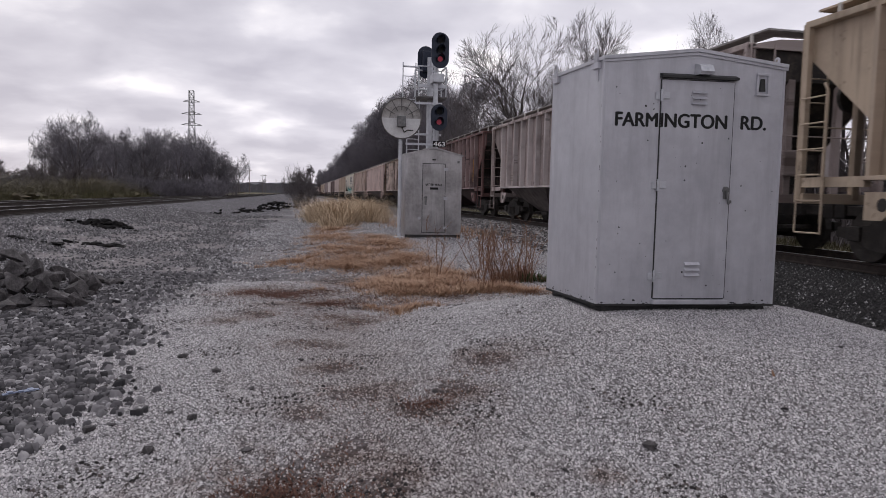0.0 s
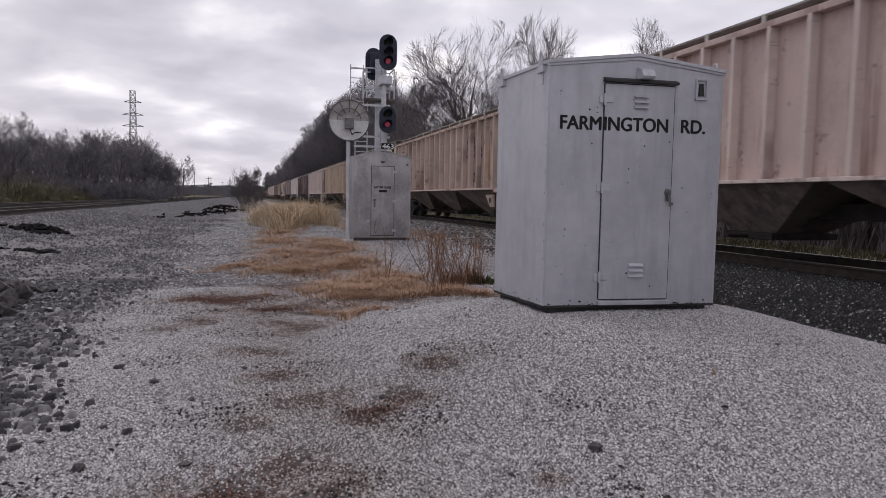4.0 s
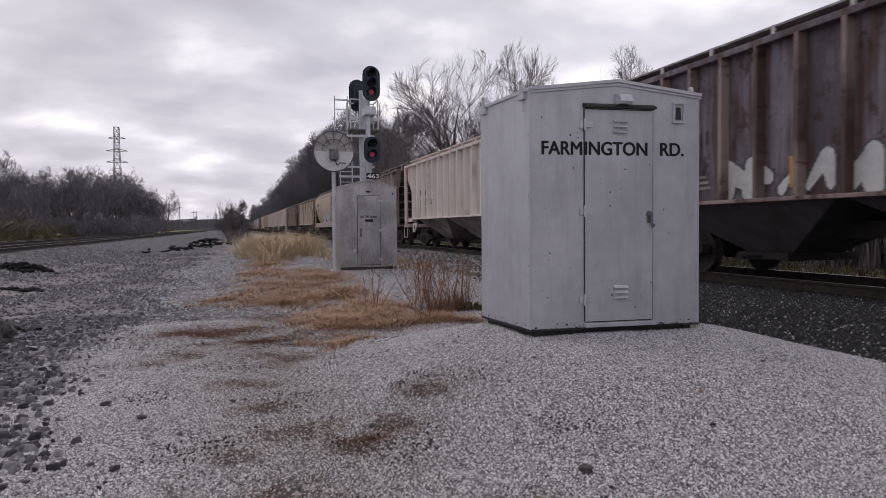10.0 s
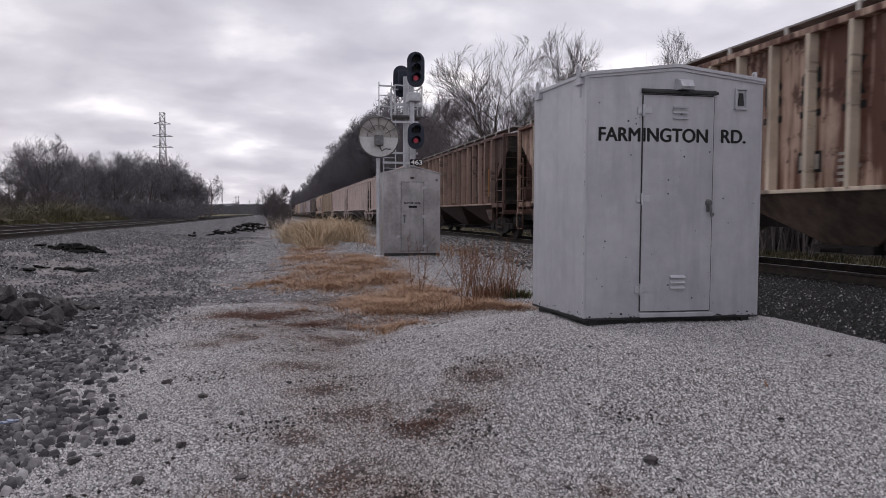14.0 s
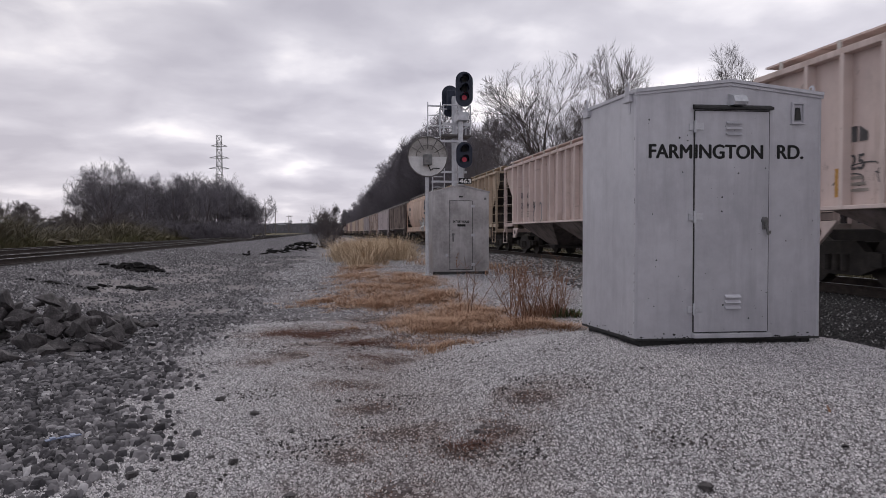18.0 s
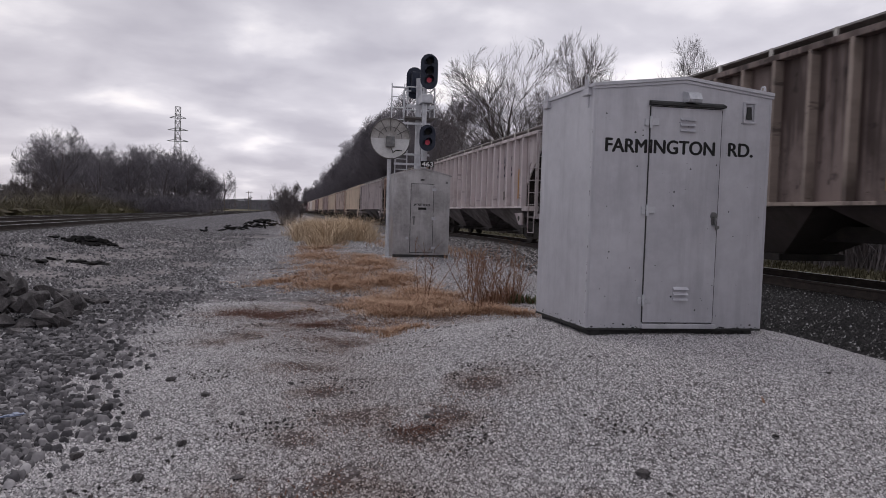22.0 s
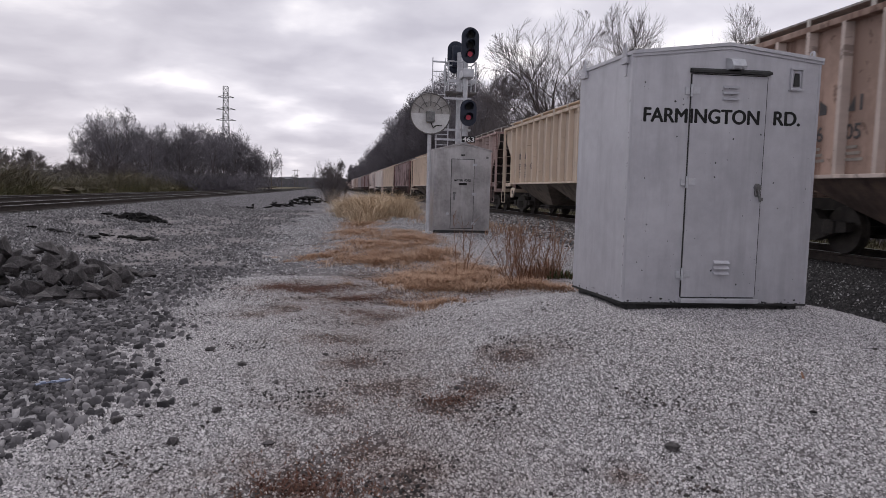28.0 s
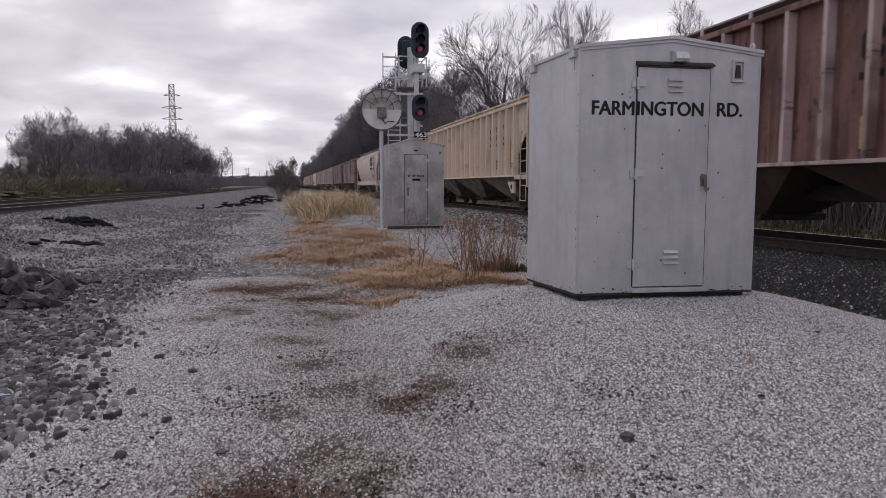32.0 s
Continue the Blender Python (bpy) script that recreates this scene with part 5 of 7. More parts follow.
    for _ in range(50):
        y, z, r = rnd.uniform(0.0, D), 0.018 + 0.05 * rnd.random() ** 2.5, 0.002 + 0.009 * rnd.random() ** 2
        pts = [(y + 1.6 * r * rnd.uniform(0.6, 1.2) * math.cos(q), z + r * rnd.uniform(0.5, 1.2) * math.sin(q)) for q in [i * math.pi / 3 for i in range(6)]]
        prism(bm, pts, 0, -0.0008, -0.002)
    tagged(add("paint_chips", bm, M["hut_dark"]), kind="stuff")
    # thin dark band along the bottom edge of the front and left walls
    add("base_trim", made(box, -0.006, W + 0.006, -0.006, 0.03, -0.004, 0.018, 0.003), M["hut_dark"])
    add("side_base_trim", made(box, -0.006, 0.03, 0.03, D, -0.004, 0.018, 0.003), M["hut_dark"])
    # skids
    for x in (0.06, W - 0.16):
        add("skid", made(box, x, x + 0.09, 0.02, D - 0.02, -0.07, 0.0, 0.008), M["hut_dark"], hut, "dark steel skid")
    for y in (0.04, D - 0.12):
        add("cross_skid", made(box, 0.155, W - 0.165, y, y + 0.06, -0.06, -0.002, 0.0), M["hut_dark"])


build_hut()


# ---- the battery house, masts and heads farther along ----
def build_battery_house():
    x0, x1, y0, y1, z0, z1, ridge = 2.92, 4.44, 17.6, 18.75, 0.31, 2.47, 2.66
    h = tagged(empty("battery_house"), "small bare-aluminium battery house with a gabled roof", "equipment hut")
    A = M["aluminium"]
    c = (x0 + x1) / 2
    gable = [(x0, z0), (x1, z0), (x1, z1), (c, ridge - 0.03), (x0, z1)]
    part("front_wall", made(prism, gable, 1, y0, y0 + 0.04), A, h)
    part("back_wall", made(prism, gable, 1, y1 - 0.04, y1), A, h)
    for a in (x0, x1 - 0.04):
        part("side_wall", made(box, a, a + 0.04, y0 + 0.04, y1 - 0.04, z0, z1), A, h)
    part("roof", made(prism, [(x0 - 0.03, z1 - 0.02), (c, ridge - 0.02), (x1 + 0.03, z1 - 0.02), (x1 + 0.03, z1 + 0.02), (c, ridge + 0.02), (x0 - 0.03, z1 + 0.02)], 1, y0 - 0.03, y1 + 0.03), A, h)
    d = part("door", made(box, 3.385, 3.985, y0 - 0.02, y0 - 0.003, 0.425, 2.235, 0.006), A, h)
    bm = bmesh.new()
    for a0, a1, b0, b1 in ((3.372, 3.385, 0.42, 2.24), (3.985, 3.998, 0.42, 2.24), (3.372, 3.998, 2.235, 2.25), (3.372, 3.998, 0.41, 0.425)):
        box(bm, a0, a1, y0 - 0.008, y0 - 0.002, b0, b1)
    part("door_gap", bm, M["hut_dark"], d)
    for z in (2.10, 1.33, 0.55):
        part("hinge", made(box, 3.95, 4.06, y0 - 0.035, y0 - 0.003, z - 0.035, z + 0.035, 0.006), M["zinc"], d)
    bm = made(box, 3.43, 3.50, y0 - 0.04, y0 - 0.02, 1.33, 1.38, 0.006)
    rod(bm, (3.465, y0 - 0.045, 1.35), (3.465, y0 - 0.05, 1.16), 0.022, 8)
    part("door_handle", bm, M["dull_brass"], d)
    bm = bmesh.new()
    rod(bm, (3.30, y0 - 0.03, 0.80), (3.30, y0, 0.80), 0.04, 12)
    part("cable_boss", bm, M["zinc"], h)
    bm = made(box, 3.63, 3.73, y0 - 0.02, y0 - 0.002, 2.33, 2.37, 0.004)
    part("vent_slot", bm, M["hut_dark"], h)
    part("corner_plate", made(box, 4.31, 4.37, y0 - 0.012, y0 - 0.002, 2.27, 2.33, 0.004), M["dull_brass"], h)
    up = Matrix(((1, 0, 0, 0), (0, 0, -1, 0), (0, 1, 0, 0), (0, 0, 0, 1)))
    lettering("door_writing", "BATTERY HOUSE", 0.085, M["black_ink"], Matrix.Translation((3.46, y0 - 0.0225, 1.66)) @ up, d, 0.44, 0.003)
    part("door_writing_bar", made(box, 3.58, 3.80, y0 - 0.024, y0 - 0.0205, 1.56, 1.62), M["black_ink"], d)
    # black strip on the wall's foot, drawn in place of the shadow gap below
    part("base_skirt", made(box, x0 + 0.01, x1 - 0.01, y0 - 0.006, y0 - 0.001, z0 - 0.02, z0 + 0.055), M["hut_dark"], h, "dark strip painted as the shadow under the front wall")
    part("base_rail", made(box, x0 + 0.2, x1 - 0.2, y0 + 0.1, y1 - 0.1, z0 - 0.12, z0 - 0.002), M["hut_dark"], h)


def capsule(cx, cz, w, h, n=10):
    r = w / 2
    pts = [(cx + r * math.cos(a), cz + h / 2 - r + r * math.sin(a)) for a in [math.pi * i / n for i in range(n + 1)]]
    return pts + [(cx + r * math.cos(a), cz - h / 2 + r + r * math.sin(a)) for a in [math.pi + math.pi * i / n for i in range(n + 1)]]


def head(sig, cx, cy, cz, w, h, lamps, facing=-1):
    b = part("signal_head", made(prism, capsule(cx, cz, w, h), 1, cy, cy + 0.02 * -facing), M["signal_black"], sig, "black oval background with hooded lamps")
    part("lamp_case", made(box, cx - 0.14, cx + 0.14, cy + 0.02, cy + 0.24, cz - h * 0.36, cz + h * 0.36, 0.03), M["signal_black"], b)
    for z, lit in lamps:
        bm = bmesh.new()
        n, r = 14, 0.125
        rows = []
        for y, cut in ((cy, 0.0), (cy - 0.26, 1.0)):
            rows.append([bm.verts.new((cx + r * math.cos(a), y + (0.12 * (1 - math.sin(a)) if cut else 0), z + r * math.sin(a))) for a in [math.radians(-50 + 280 * i / n) for i in range(n + 1)]])
        for i in range(n):
            bm.faces.new((rows[0][i], rows[0][i + 1], rows[1][i + 1], rows[1][i]))
        bmesh.ops.solidify(bm, geom=bm.faces, thickness=0.006)
        part("hood", bm, M["signal_black"], b)
        bm = bmesh.new()
        rod(bm, (cx, cy - 0.014, z), (cx, cy, z), 0.078 if lit else 0.09, 16)
        part("lens", bm, M["red_lens"] if lit else M["dark_lens"], b, "red lit lens" if lit else "unlit lens")


def build_signal():
    sig = tagged(empty("railway_signal"), "railway signal on two grey masts with black heads showing red", "railway signal")
    Z = M["zinc"]
    base = 0.25
    for x, y, r, top in ((4.31, 20.75, 0.075, 5.4), (4.25, 21.4, 0.095, 5.75)):
        bm = bmesh.new()
        rod(bm, (x, y, base), (x, y, top), r, 14)
        rod(bm, (x, y, base), (x, y, base + 0.06), 0.2, 12)
        part("mast", bm, Z, sig)
    head(sig, 4.37, 20.45, 5.80, 0.54, 1.07, [(6.10, False), (5.81, False), (5.54, True)])
    head(sig, 4.34, 20.3, 3.77, 0.50, 0.80, [(3.95, False), (3.63, True)])
    b = part("signal_head", made(prism, capsule(4.17, 5.67, 0.54, 1.02), 1, 21.75, 21.77), M["signal_black"], sig, "black oval background seen from the back")
    part("lamp_case", made(box, 4.03, 4.31, 21.52, 21.75, 5.35, 6.0, 0.04), M["signal_black"], b)
    # working platform and railing
    for z, x0, x1 in ((4.42, 3.72, 4.70),):
        part("platform", made(box, x0, x1, 20.85, 21.65, z, z + 0.05, 0.01), M["grating"], sig)
    bars = []
    for z in (4.78, 5.38):
        bars += [((3.80, y, z), (4.66, y, z)) for y in (20.9, 21.6)] + [((x, 20.9, z), (x, 21.6, z)) for x in (3.80, 4.66)]
    posts = [((x, y, 4.45), (x, y, 5.38)) for x in (3.80, 4.66) for y in (20.9, 21.6)]
    for kind, rods in (("rail_bar", bars), ("rail_post", posts)):
        for a, b in rods:
            part(kind, made(rod, a, b, 0.022, 8), Z, sig)
    bm = made(box, 3.80, 4.66, 20.88, 20.92, 4.74, 4.84)
    part("kick_plate", bm, Z, sig)
    bm = made(box, 4.18, 4.52, 20.5, 21.1, 4.86, 5.12, 0.02)
    part("junction_box", bm, Z, sig)
    # ladder hung out beside the platform
    bm = bmesh.new()
    for x in (3.32, 3.72):
        rod(bm, (x, 21.0, 4.25), (x, 21.0, 5.48), 0.016, 8)
    for z in (4.37, 4.74, 5.07, 5.38):
        rod(bm, (3.32, 21.0, z), (3.72, 21.0, z), 0.013, 6)
    rod(bm, (3.32, 21.0, 5.36), (3.80, 21.0, 5.36), 0.022, 8)
    part("outer_ladder", bm, Z, sig)
    bm = bmesh.new()
    for x in (3.55, 3.93):
        rod(bm, (x, 21.5, base), (x, 21.5, 4.42), 0.018, 8)
    z = base + 0.3
    while z < 4.4:
        rod(bm, (3.55, 21.5, z), (3.93, 21.5, z), 0.012, 6)
        z += 0.33
    part("climbing_ladder", bm, Z, sig)
    for z in (2.95, 3.25, 4.2):
        part("cross_arm", made(box, 3.4, 4.5, 20.7, 20.78, z, z + 0.06), Z, sig)
    bm = bmesh.new()
    rod(bm, (4.34, 20.45, 3.38), (4.33, 20.62, 2.6), 0.04, 8)
    part("head_bracket", bm, Z, sig)
    p = part("number_plate", made(box, 4.115, 4.515, 20.07, 20.09, 2.865, 3.045, 0.004), M["black_ink"], sig, "black plate with white digits")
    up = Matrix(((1, 0, 0, 0), (0, 0, -1, 0), (0, 1, 0, 0), (0, 0, 0, 1)))
    lettering("digits", "463", 0.185, M["white_paint"], Matrix.Translation((4.14, 20.066, 2.89)) @ up, p, 0.35, 0.006)
    # the round target turned away, on a pole of its own
    disc = tagged(empty("round_target"), "large round white target seen from behind on a grey pole", "railway signal")
    bm = bmesh.new()
    rod(bm, (2.73, 17.30, 0.28), (2.73, 17.30, 3.35), 0.05, 12)
    rod(bm, (2.73, 17.30, 0.28), (2.73, 17.30, 0.33), 0.14, 12)
    part("pole", bm, Z, disc)
    c, R = Vector((2.735, 17.22, 3.35)), 0.515
    bm = bmesh.new()
    prism(bm, [(c.x + R * math.cos(a), c.z + R * math.sin(a)) for a in [math.pi + math.pi * i / 18 for i in range(19)]], 1, c.y, c.y + 0.02)
    part("lower_plate", bm, M["disc_back"], disc)
    bm = bmesh.new()
    prism(bm, [(c.x + R * math.cos(a), c.z + R * math.sin(a)) for a in [math.pi * i / 18 for i in range(19)]], 1, c.y + 0.03, c.y + 0.04)
    part("upper_plate", bm, M["disc_upper"], disc, "recessed upper half with ribs")
    bm = bmesh.new()
    for i in range(24):
        a, b2 = 2 * math.pi * i / 24, 2 * math.pi * (i + 1) / 24
        rod(bm, (c.x + R * math.cos(a), c.y, c.z + R * math.sin(a)), (c.x + R * math.cos(b2), c.y, c.z + R * math.sin(b2)), 0.016, 6)
    for i in range(1, 6):
        a = math.pi * i / 6
        rod(bm, (c.x + 0.2 * math.cos(a), c.y - 0.01, c.z + 0.2 * math.sin(a)), (c.x + R * math.cos(a), c.y - 0.01, c.z + R * math.sin(a)), 0.012, 5)
    for i in range(10):
        a, b2 = math.pi * i / 10, math.pi * (i + 1) / 10
        rod(bm, (c.x + 0.3 * math.cos(a), c.y - 0.01, c.z + 0.3 * math.sin(a)), (c.x + 0.3 * math.cos(b2), c.y - 0.01, c.z + 0.3 * math.sin(b2)), 0.010, 5)
    part("rim_and_ribs", bm, M["grating"], disc)
    part("mount_box", made(box, c.x - 0.12, c.x + 0.10, c.y - 0.14, c.y - 0.01, c.z - 0.22, c.z + 0.05, 0.02), M["dull_brass"], disc)
    bm = bmesh.new()
    pts = [(c.x + 0.0, c.y - 0.08, c.z - 0.22), (c.x + 0.06, c.y - 0.1, c.z - 0.36), (c.x + 0.14, c.y - 0.08, c.z - 0.30), (c.x + 0.30, c.y - 0.05, c.z - 0.30)]
    for a, b2 in zip(pts, pts[1:]):
        rod(bm, a, b2, 0.012, 6)
    part("cable", bm, M["black_ink"], disc)


build_battery_house()
build_signal()


# ---- trees and brush ----
def grow(seed, height, spread, levels=5, twigs=1.0, low=0.25, least=0.010):
    """A bare tree: limbs as tapered five-sided tubes. Returns lists for the trunk and for the crown of thin branches."""
    rnd = random.Random(seed)
    out = {0: ([], []), 1: ([], [])}

    def tube(a, b, r0, r1, which, n):
        vs, fs = out[which]
        d = (b - a).normalized()
        u = d.orthogonal().normalized()
        w = d.cross(u)
        k = len(vs)
        for p, r in ((a, r0), (b, r1)):
            for i in range(n):
                t = 2 * math.pi * i / n
                vs.append(tuple(p + (u * math.cos(t) + w * math.sin(t)) * r))
        for i in range(n):
            j = (i + 1) % n
            fs.append((k + i, k + j, k + n + j, k + n + i))

    def branch(p, d, length, r, lev):
        seg = (6, 5, 4, 3, 2, 1)[lev]
        pts, dirs, rads = [p], [d], [r]
        for i in range(seg):
            wob = (0.06, 0.07, 0.07, 0.06, 0.06, 0.06)[lev]
            d = (d + Vector((rnd.gauss(0, wob), rnd.gauss(0, wob), rnd.gauss(0.02, 0.05)))).normalized()
            q = p + d * (length / seg)
            k = 0.94 if lev == 0 else 0.75
            f0, f1 = 1 - k * i / seg, 1 - k * (i + 1) / seg
            tube(p, q, r * f0, r * f1, 0 if lev < 2 else 1, 6 if lev < 1 else (4 if lev < 2 else 3))
            p = q
            pts.append(p), dirs.append(d), rads.append(r * f1)
        if lev >= levels:
            return
        kids = rnd.randint(*((10, 13), (6, 8), (5, 6), (4, 5), (3, 4))[lev])
        if lev == levels - 1:
            kids = int(round(kids * twigs))
        for j in range(kids):
            f = rnd.uniform(low if lev == 0 else 0.25, 1.0)
            i = min(seg - 1, int(f * seg))
            base = pts[i].lerp(pts[i + 1], f * seg - i)
            side = dirs[i].cross(Vector((rnd.gauss(0, 1), rnd.gauss(0, 1), rnd.gauss(0, 1)))).normalized()
            ang = math.radians(rnd.uniform(30, 56) if lev == 0 else rnd.uniform(20, 44) if lev < 3 else rnd.uniform(18, 46)) * spread
            nd = (dirs[i] * math.cos(ang) + side * math.sin(ang) + Vector((0, 0, 0.20 if lev < 2 else 0.10))).normalized()
            if lev == 0:
                ln = height * 0.40 * (1.12 - 0.62 * f) * rnd.uniform(0.8, 1.15)
            else:
                ln = length * (rnd.uniform(0.48, 0.75) if lev < 3 else rnd.uniform(0.45, 0.75))
            for _ in range(5):  # keep to a rounded crown
                e = base + nd * ln
                if (e.x / (0.31 * height)) ** 2 + (e.y / (0.31 * height)) ** 2 + ((e.z - 0.60 * height) / (0.42 * height)) ** 2 < 1:
                    break
                ln *= 0.72
            branch(base, nd, ln, max(least, rads[i] * rnd.uniform(0.45, 0.66)), lev + 1)
    branch(Vector((0, 0, -0.3)), Vector((rnd.gauss(0, 0.04), rnd.gauss(0, 0.04), 1)).normalized(), height * 0.72, height * 0.017, 0)
    return out


def tree_template(seed, height, spread, levels, twigs=1.0, low=0.25, least=0.010, trunk_mat="bark", twig_mat="twig"):
    g = grow(seed, height, spread, levels, twigs, low, least)
    t = empty("bare_tree")
    raw("trunk", *g[0], M[trunk_mat], t)
    raw("crown", *g[1], M[twig_mat], t)
    top = max(v[2] for v in g[1][0])
    return t, top


def build_trees():
    rnd = random.Random(21)
    near = [tree_template(s, 15, 1.0, 4, 1.6, 0.16, 0.009) for s in (3, 8, 15)]
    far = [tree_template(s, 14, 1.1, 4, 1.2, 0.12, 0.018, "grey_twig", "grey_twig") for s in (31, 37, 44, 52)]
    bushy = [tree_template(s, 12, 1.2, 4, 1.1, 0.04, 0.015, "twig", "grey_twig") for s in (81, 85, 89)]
    shrub = [tree_template(s, 4, 1.0, 4, 1.2, 0.10, 0.007) for s in (91, 95)]
    scrub = [tree_template(s, 4, 1.2, 3, 2.6) for s in (61, 67, 71)]

    def put(stock, x, y, h, label, category, group, wide=1.0, sink=0.0):
        t, top = rnd.choice(stock)
        k = h / top
        z = float(land(x, y)) - sink * h
        c = copy_thing(t, pose(x, y, z, 0, 0, rnd.uniform(0, 360)) @ Matrix.Diagonal((k * rnd.uniform(0.9, 1.15), k * rnd.uniform(0.9, 1.15), k, 1)))
        c.scale = (k * wide * rnd.uniform(0.9, 1.15), k * wide * rnd.uniform(0.9, 1.15), k)
        return tagged(c, label, category, group)
    tall = "tall leafless tree with fine grey-brown branches"
    # single trees that stand clear beyond the train
    for x, y, h in ((18.9, 57, 16.8), (20.6, 59, 16.4), (18.8, 72, 13.2), (22.6, 63, 12.6), (18.0, 82, 13.0), (20.8, 80, 14.0)):
        put(near, x, y, h, tall, "tree", "trees beyond the train", 1.15)
    for x, y, h in ((23.0, 50, 16.4), (24.9, 50.5, 14.2), (26.2, 42, 14.2), (27.4, 43, 13.4)):
        put(near, x, y, h, "slender leafless tree with sparse upright branches", "tree", "trees beyond the train", 0.72)
    # the wood that runs along the track
    y = 88
    while y < 700:
        for _ in range(5 if 115 < y < 300 else (1 if y < 116 else 2)):
            x = 18.0 + rnd.uniform(0, 8) + (y - 66) * 0.004
            put(far, x, y + rnd.uniform(-3, 3), rnd.uniform(17.0, 21.5), tall, "tree", "wood beside the railway")
        y += 5.0 if y < 150 else (9 if y < 300 else 18)
    # clump on the far side of the left tracks
    for i in range(44):
        y = rnd.uniform(110, 170)
        x = -0.322 * y + (i + 0.5) / 44 * 0.24 * y
        edge = min(1.0, (-0.06 - x / y) / 0.07)
        put(bushy, x, y, rnd.uniform(9.8, 13.0) * max(0.6, edge), "leafless tree in a dark far clump", "tree", "far clump of trees")
    for i in range(30):
        y = rnd.uniform(100, 122)
        put(bushy, -0.318 * y + (i + 0.5) / 30 * 0.22 * y, y, rnd.uniform(3.4, 5.4), "low leafless tree at the foot of a far clump", "tree", "far clump of trees", 1.6, 0.3)
    for i in range(96):
        y = rnd.uniform(40, 210)
        x = -24 - rnd.uniform(0, 12) - 0.05 * y
        x = x if i % 2 else -21.5 - rnd.uniform(0, 4) - 0.03 * y
        put(scrub, x, y, rnd.uniform(2.4, 4.0), "low tangled leafless brush", "brush", "brush beyond the left tracks")
    for i in range(26):
        y = rnd.uniform(380, 850)
        put(far, rnd.uniform(-0.12, 0.0) * y - 8, y, rnd.uniform(5, 10), "distant leafless tree at the end of the line", "tree", "distant trees")
    for x, y, h in ((0.2, 62, 4.2), (0.7, 63, 3.6), (-0.1, 64, 3.2), (0.9, 61, 2.7), (0.4, 59, 2.6), (1.5, 64, 2.6)):
        put(shrub, x, y, h * 1.25, "dark bush standing between the tracks", "bush", "bushes between the tracks", 0.8, 0.2)
    for stock in (near, far, bushy, scrub, shrub):
        for t, _ in stock:
            SPENT.extend(list(t.children_recursive) + [t])


build_trees()


def build_backdrop():
    """Low brush and woodland mass along the horizon, far off."""
    rnd = random.Random(5)
    def bank(name, pts, label, mat):
        vs, fs = [], []
        for x, y, h, d in pts:
            z = float(land(x, y)) - 0.3
            vs += [(x, y, z), (x, y, z + h), (x + d * 0.6, y + d, z + h * 1.1), (x + d * 0.6, y + d * 2, z)]
        for i in range(len(pts) - 1):
            a, b = 4 * i, 4 * i + 4
            for j in range(3):
                fs.append((a + j, b + j, b + j + 1, a + j + 1))
        tagged(raw(name, vs, fs, mat), label, "brush", kind="stuff")
    M["brush_mass"] = material("brush_mass", [(0.06, 0.05, 0.036), (0.11, 0.092, 0.06), (0.18, 0.15, 0.09)], 0.95, 0, 0.35, 1.0, 3.0)
    # horizon wood, its base colour lightened and blued for haze
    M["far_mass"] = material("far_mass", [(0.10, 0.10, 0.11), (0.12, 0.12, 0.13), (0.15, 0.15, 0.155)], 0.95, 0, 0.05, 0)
    M["wood_mass"] = material("wood_mass", [(0.060, 0.054, 0.060), (0.085, 0.077, 0.084), (0.12, 0.11, 0.115)], 0.95, 0, 0.25, 1.0, 2.0)
    pts = [(-20.5 - 0.03 * y + rnd.uniform(-0.8, 0.8), y, rnd.uniform(0.2, 0.9), 3.0) for y in np.arange(20, 420, 0.5)]
    bank("brush_bank", pts, "low brown brush beyond the left tracks", M["brush_mass"])
    pts = [(x, 900, rnd.uniform(10, 14), 30.0) for x in np.arange(-900, 900, 9.0)]
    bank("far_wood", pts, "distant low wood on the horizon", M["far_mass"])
    pts = [(27 + rnd.uniform(-1.5, 1.5), y, rnd.uniform(3.5, 8.0), 2.0) for y in np.arange(115, 800, 0.7)]
    bank("understorey", pts, "dense dark undergrowth beneath the trackside wood", M["wood_mass"])
    pts = [(20 + rnd.uniform(-1, 1), y, rnd.uniform(0.3, 0.9), 2.0) for y in np.arange(-30, 300, 0.8)]
    bank("verge_brush", pts, "dry brush on the verge beyond the train", M["brush_mass"])


build_backdrop()


